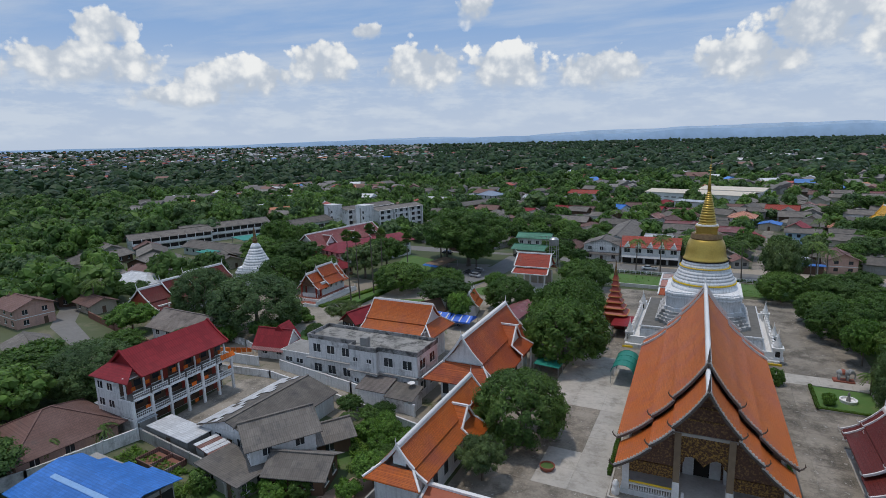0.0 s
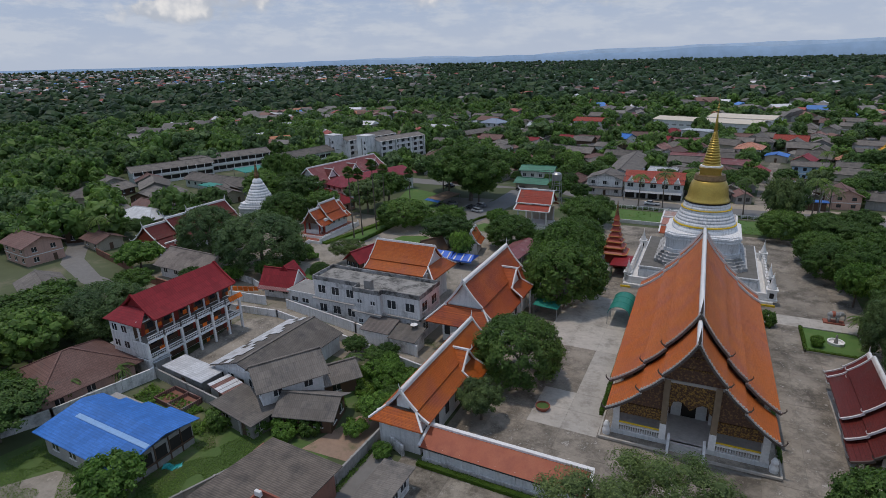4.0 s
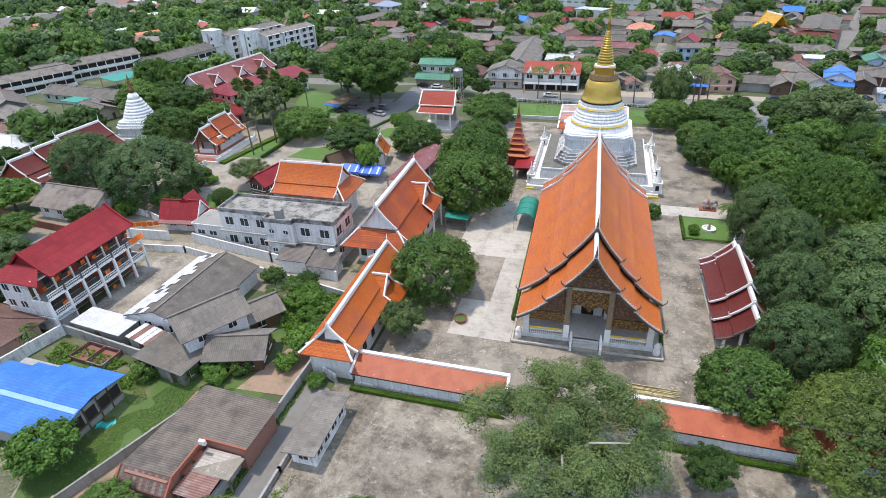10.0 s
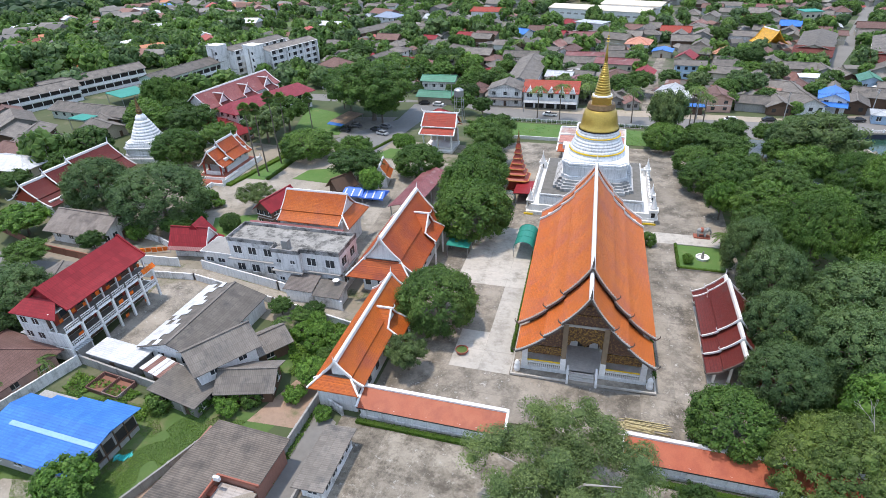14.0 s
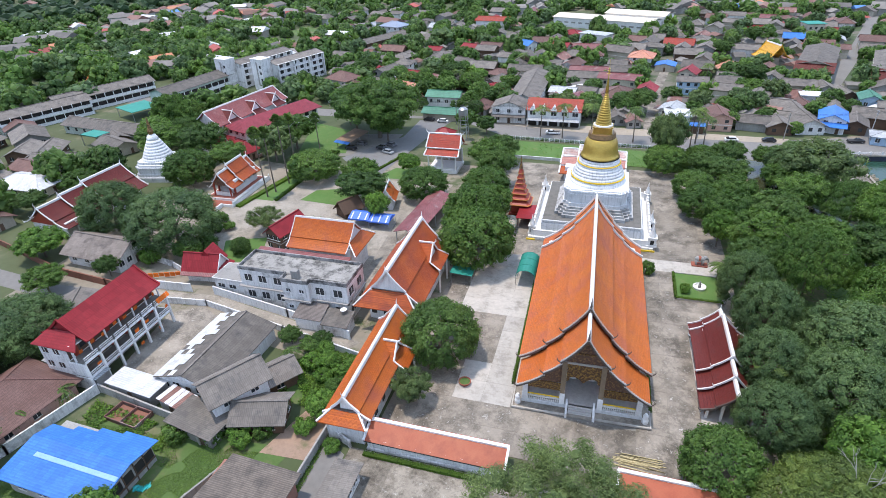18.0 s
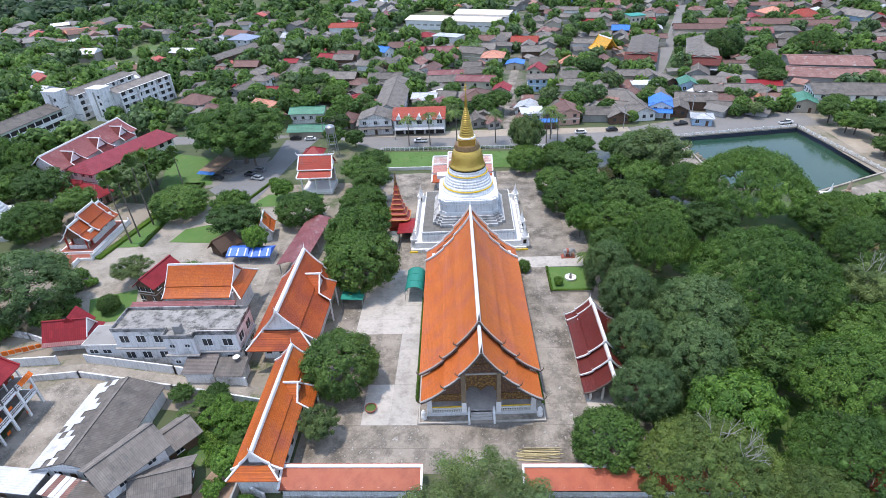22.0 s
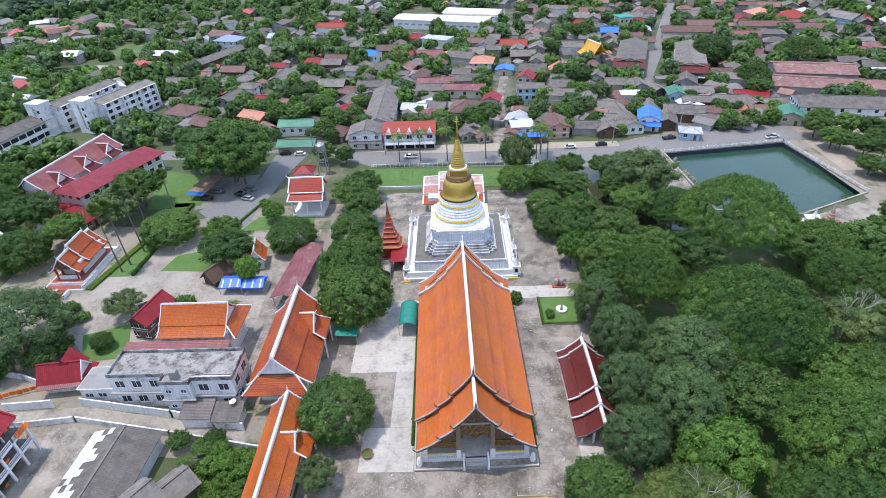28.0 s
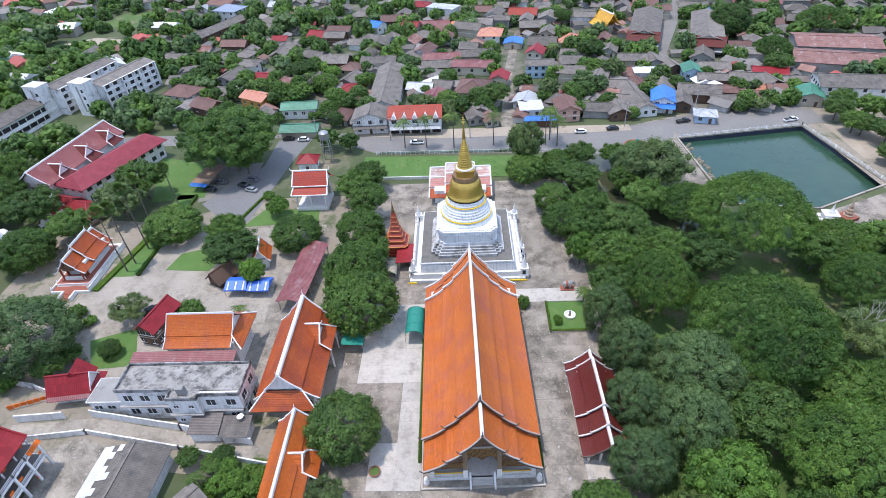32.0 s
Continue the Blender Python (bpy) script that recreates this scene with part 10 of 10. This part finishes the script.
JOINED = []
TINY = [crown_mesh("tiny%d" % i, 80 + i, 6.0, 8.0, k_, 170, 0.85, m_, 0, 0.95, 0.16) for i, (m_, k_) in enumerate(((LEAF_DARK, "round"), (LEAF_MID, "free"), (LEAF_FEATHER, "free"), (LEAF_DARK, "free")))]


def mass_tree(k, x, y, R, top, r):
    """A tree too far off to pick apart, kept for one joined wood."""
    JOINED.append((k % 4, x, y, R, top, r))


# trees among the town houses, one by one
rnd = random.Random(17)
placed = [(a, b, c * 0.72) for a, b, c in TAKEN]
# the larger crowns that stand over the roofs
for k_, x, y, R, top in (("mango", 133, 243, 10, 15), ("broad", 130, 213, 8, 11), ("rain2", 137, 204, 9, 11), ("broad2", 133, 188, 6.5, 9), ("rain2", 176, 238, 13, 13), ("rain", 192, 228, 13, 13), ("broad2", 58, 213, 7, 11),
                         ("broad", 55, 191, 6, 9), ("broad", 76, 300, 9, 12), ("broad2", 54, 274, 6, 9), ("mango2", -64, 189, 6, 8.5), ("broad2", -78, 206, 7, 9.5), ("broad", -46, 190, 5, 8), ("broad", -11, 172, 7, 9),
                         ("broad2", 11, 166, 6, 10), ("broad2", -190, 322, 10, 17), ("broad", -84, 250, 6, 8), ("broad2", -124, 206, 7, 10), ("lime", -64, 205, 4.5, 6.5)):
    if not any((x - a) ** 2 + (y - b) ** 2 < (R * 0.2 + c) ** 2 for a, b, c in placed):
        tree(k_, x, y, R, top, "trees among the houses")
        placed.append((x, y, R * 0.8))
spots = 0
for tries in range(16000):
    if spots >= 860:
        break
    y = 148 + 300 * rnd.random() ** 1.1
    x = rnd.uniform(-150 - (y - 150) * 0.6, 185 + (y - 150) * 0.8)
    R = rnd.uniform(2.2, 5.6)
    if abs(x - lane_x(y)) < R + 1.5 or abs(x - street_x(y)) < R + 2.5 or (y < 152 and x > -75) or (140 < y < 153 and x < -60):
        continue
    if any((x - a) ** 2 + (y - b) ** 2 < (R * 0.26 + c) ** 2 for a, b, c in placed):
        continue
    placed.append((x, y, R * 0.6))
    spots += 1
    if y < 190 and -110 < x < 120:
        tree("mid%d" % rnd.randrange(7), x, y, R, R * rnd.uniform(1.5, 2.1), "trees among the houses")
    else:
        mass_tree(rnd.randrange(4), x, y, R, R * rnd.uniform(1.5, 2.1), rnd.random())
for k_, x, y, R in ((1, 42, 153, 3.4), (4, 55.5, 160, 3.6), (3, 62.5, 149, 2.6), (1, 73, 168, 3.8), (0, 86, 174, 3.6), (4, -3, 158, 4.2), (1, -8, 164, 4.6), (2, 6, 160, 4.4), (0, 4, 167, 4.4), (4, -50, 166, 4.8), (1, -57, 173, 4.6), (0, -47, 176, 4.2), (1, 31, 166, 3.6), (3, 44, 166, 4.0), (5, 110, 150, 3.4), (1, 117, 152, 3.2), (0, 103, 151, 2.8), (1, 144, 141, 5.0), (4, 150, 137, 5.0), (1, -52, 133, 4.5), (4, -44, 131, 4.0)):
    tree("mid%d" % k_, x, y, R, R * 1.8, "trees among the houses")
    placed.append((x, y, R * 0.7))
# leafy quarter round the school and the village lane
for tries in range(5000):
    if spots >= 1190:
        break
    x, y = rnd.uniform(-330, -104), rnd.uniform(-70, 330)
    R = rnd.uniform(3.5, 8)
    blocked = (-258 < x < -165 and 55 < y < 112 and rnd.random() < 0.8) or (-235 < x < -176 and 84 < y < 180) or (-192 < x < -143 and 160 < y < 222) or (-156 < x < -112 and 88 < y < 146) or (-168 < x < -98 and -6 < y < 64) or (-128 < x < -100 and 50 < y < 90) or (-250 < x < -196 and 262 < y < 358) or (-155 < x < -132 and 58 < y < 82)
    if blocked or abs(y - (145 if x > -110 else 148 - (x + 110) * 0.02)) < 8:
        continue
    if any((x - a) ** 2 + (y - b) ** 2 < (R * 0.6 + c) ** 2 for a, b, c in placed):
        continue
    placed.append((x, y, R * 0.55))
    spots += 1
    if x > -165 and -40 < y < 130:
        tree("mid%d" % rnd.randrange(7), x, y, R, R * rnd.uniform(1.5, 2.0), "trees round the school")
    else:
        mass_tree(rnd.randrange(4), x, y, R, R * rnd.uniform(1.5, 2.0), rnd.random())
# trees round the far side of the pond
for tries in range(900):
    if spots >= 1270:
        break
    x, y = rnd.uniform(96, 230), rnd.uniform(-60, 150)
    R = rnd.uniform(4, 8)
    if (x < 140 and y > 62) or (x < 100 and y < 60) or any((x - a) ** 2 + (y - b) ** 2 < (R * 0.7 + c) ** 2 for a, b, c in placed):
        continue
    placed.append((x, y, R * 0.6))
    spots += 1
    if x < 135:
        tree("mid%d" % rnd.randrange(7), x, y, R, R * rnd.uniform(1.5, 2.0), "trees beyond the pond")
    else:
        mass_tree(rnd.randrange(4), x, y, R, R * rnd.uniform(1.5, 2.0), rnd.random())
rnd = random.Random(41)
for n in range(1200):
    d, a = rnd.uniform(300, 640), radians(rnd.uniform(-78, 48))
    x, y, R = d * math.sin(a), d * math.cos(a), rnd.uniform(3.5, 7.5)
    if y > 400 or x < -150 - (y - 150) * 0.6 or x > 190 + (y - 150) * 0.8:
        if not (abs(x + 8) < 50 and abs(y - 378) < 36) and not (-250 < x < -196 and 262 < y < 358):
            JOINED.append((4 + rnd.randrange(4), x, y, R, R * rnd.uniform(1.3, 1.9), rnd.random()))
for k in range(8):
    me = (LOW + TINY)[k]
    co = np.array([tuple(v.co) for v in me.vertices])
    fc = [tuple(p.vertices) for p in me.polygons]
    V, F, off = [], [], 0
    for kk, x, y, R, top, r in JOINED:
        if kk != k:
            continue
        a = r * 6.28
        q = co * np.array((R / 6.0, R / 6.0, top / 8.6))
        V.append(np.stack((q[:, 0] * math.cos(a) - q[:, 1] * math.sin(a) + x, q[:, 0] * math.sin(a) + q[:, 1] * math.cos(a) + y, q[:, 2]), 1))
        F += [tuple(i + off for i in f) for f in fc]
        off += len(co)
    wm = bpy.data.meshes.new("mid_woods")
    wm.from_pydata(np.concatenate(V).tolist(), [], F)
    wm.materials.append(me.materials[0])
    wm.update()
    tagged(new("mid_woods", wm), "leafy trees between the farther houses", "trees", kind="stuff")


# far woods: past counting
def woods(name, n, region, size, seed, level, mat_, label):
    rng = np.random.default_rng(seed)
    iv, if_ = ICO[level]
    V, F, off = [], [], 0
    for k in range(n):
        x, y = region(rng)
        s = rng.uniform(*size)
        for j in range(2 if level else 1):
            o = rng.standard_normal(3) * s * 0.45
            b = 1 + 0.20 * rng.standard_normal((len(iv), 1))
            V.append(iv * s * b * np.array((1, 1, 0.8)) * (1 - 0.3 * j) + np.array((x + o[0], y + o[1], plain_z(x, y) + s * 0.75 + abs(o[2]) * 0.5)))
            F.append(if_ + off)
            off += len(iv)
    me = bpy.data.meshes.new(name)
    me.from_pydata(np.concatenate(V).tolist(), [], np.concatenate(F).tolist())
    me.materials.append(mat_)
    me.update()
    return tagged(new(name, me), label, "far trees", kind="stuff")


def reg_a(r):
    while True:
        d, a = 600 + 380 * r.random() ** 1.0, radians(r.uniform(-78, 48))
        x, y = d * math.sin(a), d * math.cos(a)
        if y > 440 or x < -150 - (y - 150) * 0.6 or x > 190 + (y - 150) * 0.8:
            if not (abs(x + 8) < 48 and abs(y - 378) < 34):
                return x, y


def reg_b(r):
    d, a = 900 + 1300 * r.random(), radians(r.uniform(-78, 48))
    return d * math.sin(a), d * math.cos(a)


def reg_c(r):
    d, a = 2100 + 2400 * r.random(), radians(r.uniform(-78, 48))
    return d * math.sin(a), d * math.cos(a)


woods("far_woods_near", 1700, reg_a, (3.2, 7.5), 1, 1, LEAF_FAR, "dense green trees between far houses")
woods("far_woods_mid", 5200, reg_b, (4, 9), 2, 0, LEAF_FAR, "dark green woods of the plain")
woods("far_woods_deep", 8000, reg_c, (5, 11), 3, 0, LEAF_FAR, "dark green woods near the horizon")


tp = thing("crumpled_tarpaulin", -60.4, -29.0, 0.05, 30, "crumpled teal tarpaulin lying in the grass", "tarpaulin")
rnd = random.Random(8)
g = Geo()
n = 9
g.add([(-1.3 + 2.6 * i / n + rnd.uniform(-0.15, 0.15), -0.6 + 1.2 * j / 4 + 0.25 * math.sin(i * 0.9) + rnd.uniform(-0.1, 0.1), 0.02 + rnd.uniform(0.0, 0.25) * (0.3 < j < 3.7)) for i in range(n + 1) for j in range(5)],
      [(5 * i + j, 5 * i + 5 + j, 5 * i + 6 + j, 5 * i + j + 1) for i in range(n) for j in range(4)])
part("sheet", g, surf("teal_plastic_sheet", (0.02, 0.36, 0.34), (0.03, 0.42, 0.40), 0.4), tp)


# weeds and rough grass, past counting
def weeds(name, corners, n, size, seed, mat_, label, lift=0.25):
    rng = np.random.default_rng(seed)
    a, b, c, d = (np.array((*q, 0.0)) for q in corners)
    u, v = rng.random((n, 1)), rng.random((n, 1))
    p = (a * (1 - u) + b * u) * (1 - v) + (d * (1 - u) + c * u) * v
    k = np.array([noise.noise(Vector((q[0] * 0.25, q[1] * 0.25, seed))) for q in p])
    p = p[k > -0.12]
    n = len(p)
    p[:, 2] = 0.06 + lift * rng.random(n)
    nrm = rng.standard_normal((n, 3)) * 0.6 + np.array((0, 0, 1.0))
    nrm /= np.linalg.norm(nrm, axis=1)[:, None]
    t1 = np.cross(nrm, rng.standard_normal((n, 3)))
    t1 /= np.linalg.norm(t1, axis=1)[:, None]
    t2 = np.cross(nrm, t1)
    s = size * (0.5 + rng.random((n, 1)))
    q = np.stack((p - t1 * s, p - t2 * s * 0.5, p + t1 * s, p + t2 * s * 0.5), 1).reshape(-1, 3)
    me = bpy.data.meshes.new(name)
    me.from_pydata(q.tolist(), [], [(4 * i, 4 * i + 1, 4 * i + 2, 4 * i + 3) for i in range(n)])
    me.materials.append(mat_)
    return tagged(new(name, me), label, "weeds", kind="stuff")


weeds("weeds", [(-60, -8), (-40, -9), (-38, 5.5), (-46, 6.5)], 18000, 0.20, 1, WEED, "tangled weeds in the back garden", 0.7)
weeds("weeds", [(-81, -21), (-47, -19), (-52, -40), (-84, -58)], 90000, 0.075, 2, GRASSB, "rough grass on the plot", 0.10)
weeds("weeds", [(-81, -16.5), (-64, -18.5), (-62, -23), (-80, -22)], 3500, 0.22, 3, WEED, "weeds behind the sheds", 0.5)
weeds("weeds", [(-38.4, -60), (-37.2, -60), (-37.4, -16), (-38.4, -14)], 1800, 0.15, 4, WEED, "grass strip along the alley", 0.3)
weeds("weeds", [(-33.6, -62), (-31.5, -62), (-31.5, -30), (-33.6, -30)], 1800, 0.15, 5, WEED, "grass strip along the alley", 0.3)
weeds("weeds", [(30, -55), (100, -55), (100, 60), (32, 60)], 14000, 0.35, 7, WEED, "undergrowth below the trees", 0.8)
weeds("weeds", [(-40, 110), (-40, 126), (34, 122), (34, 107)], 5000, 0.16, 8, WEED, "rough lawn beside the road", 0.2)
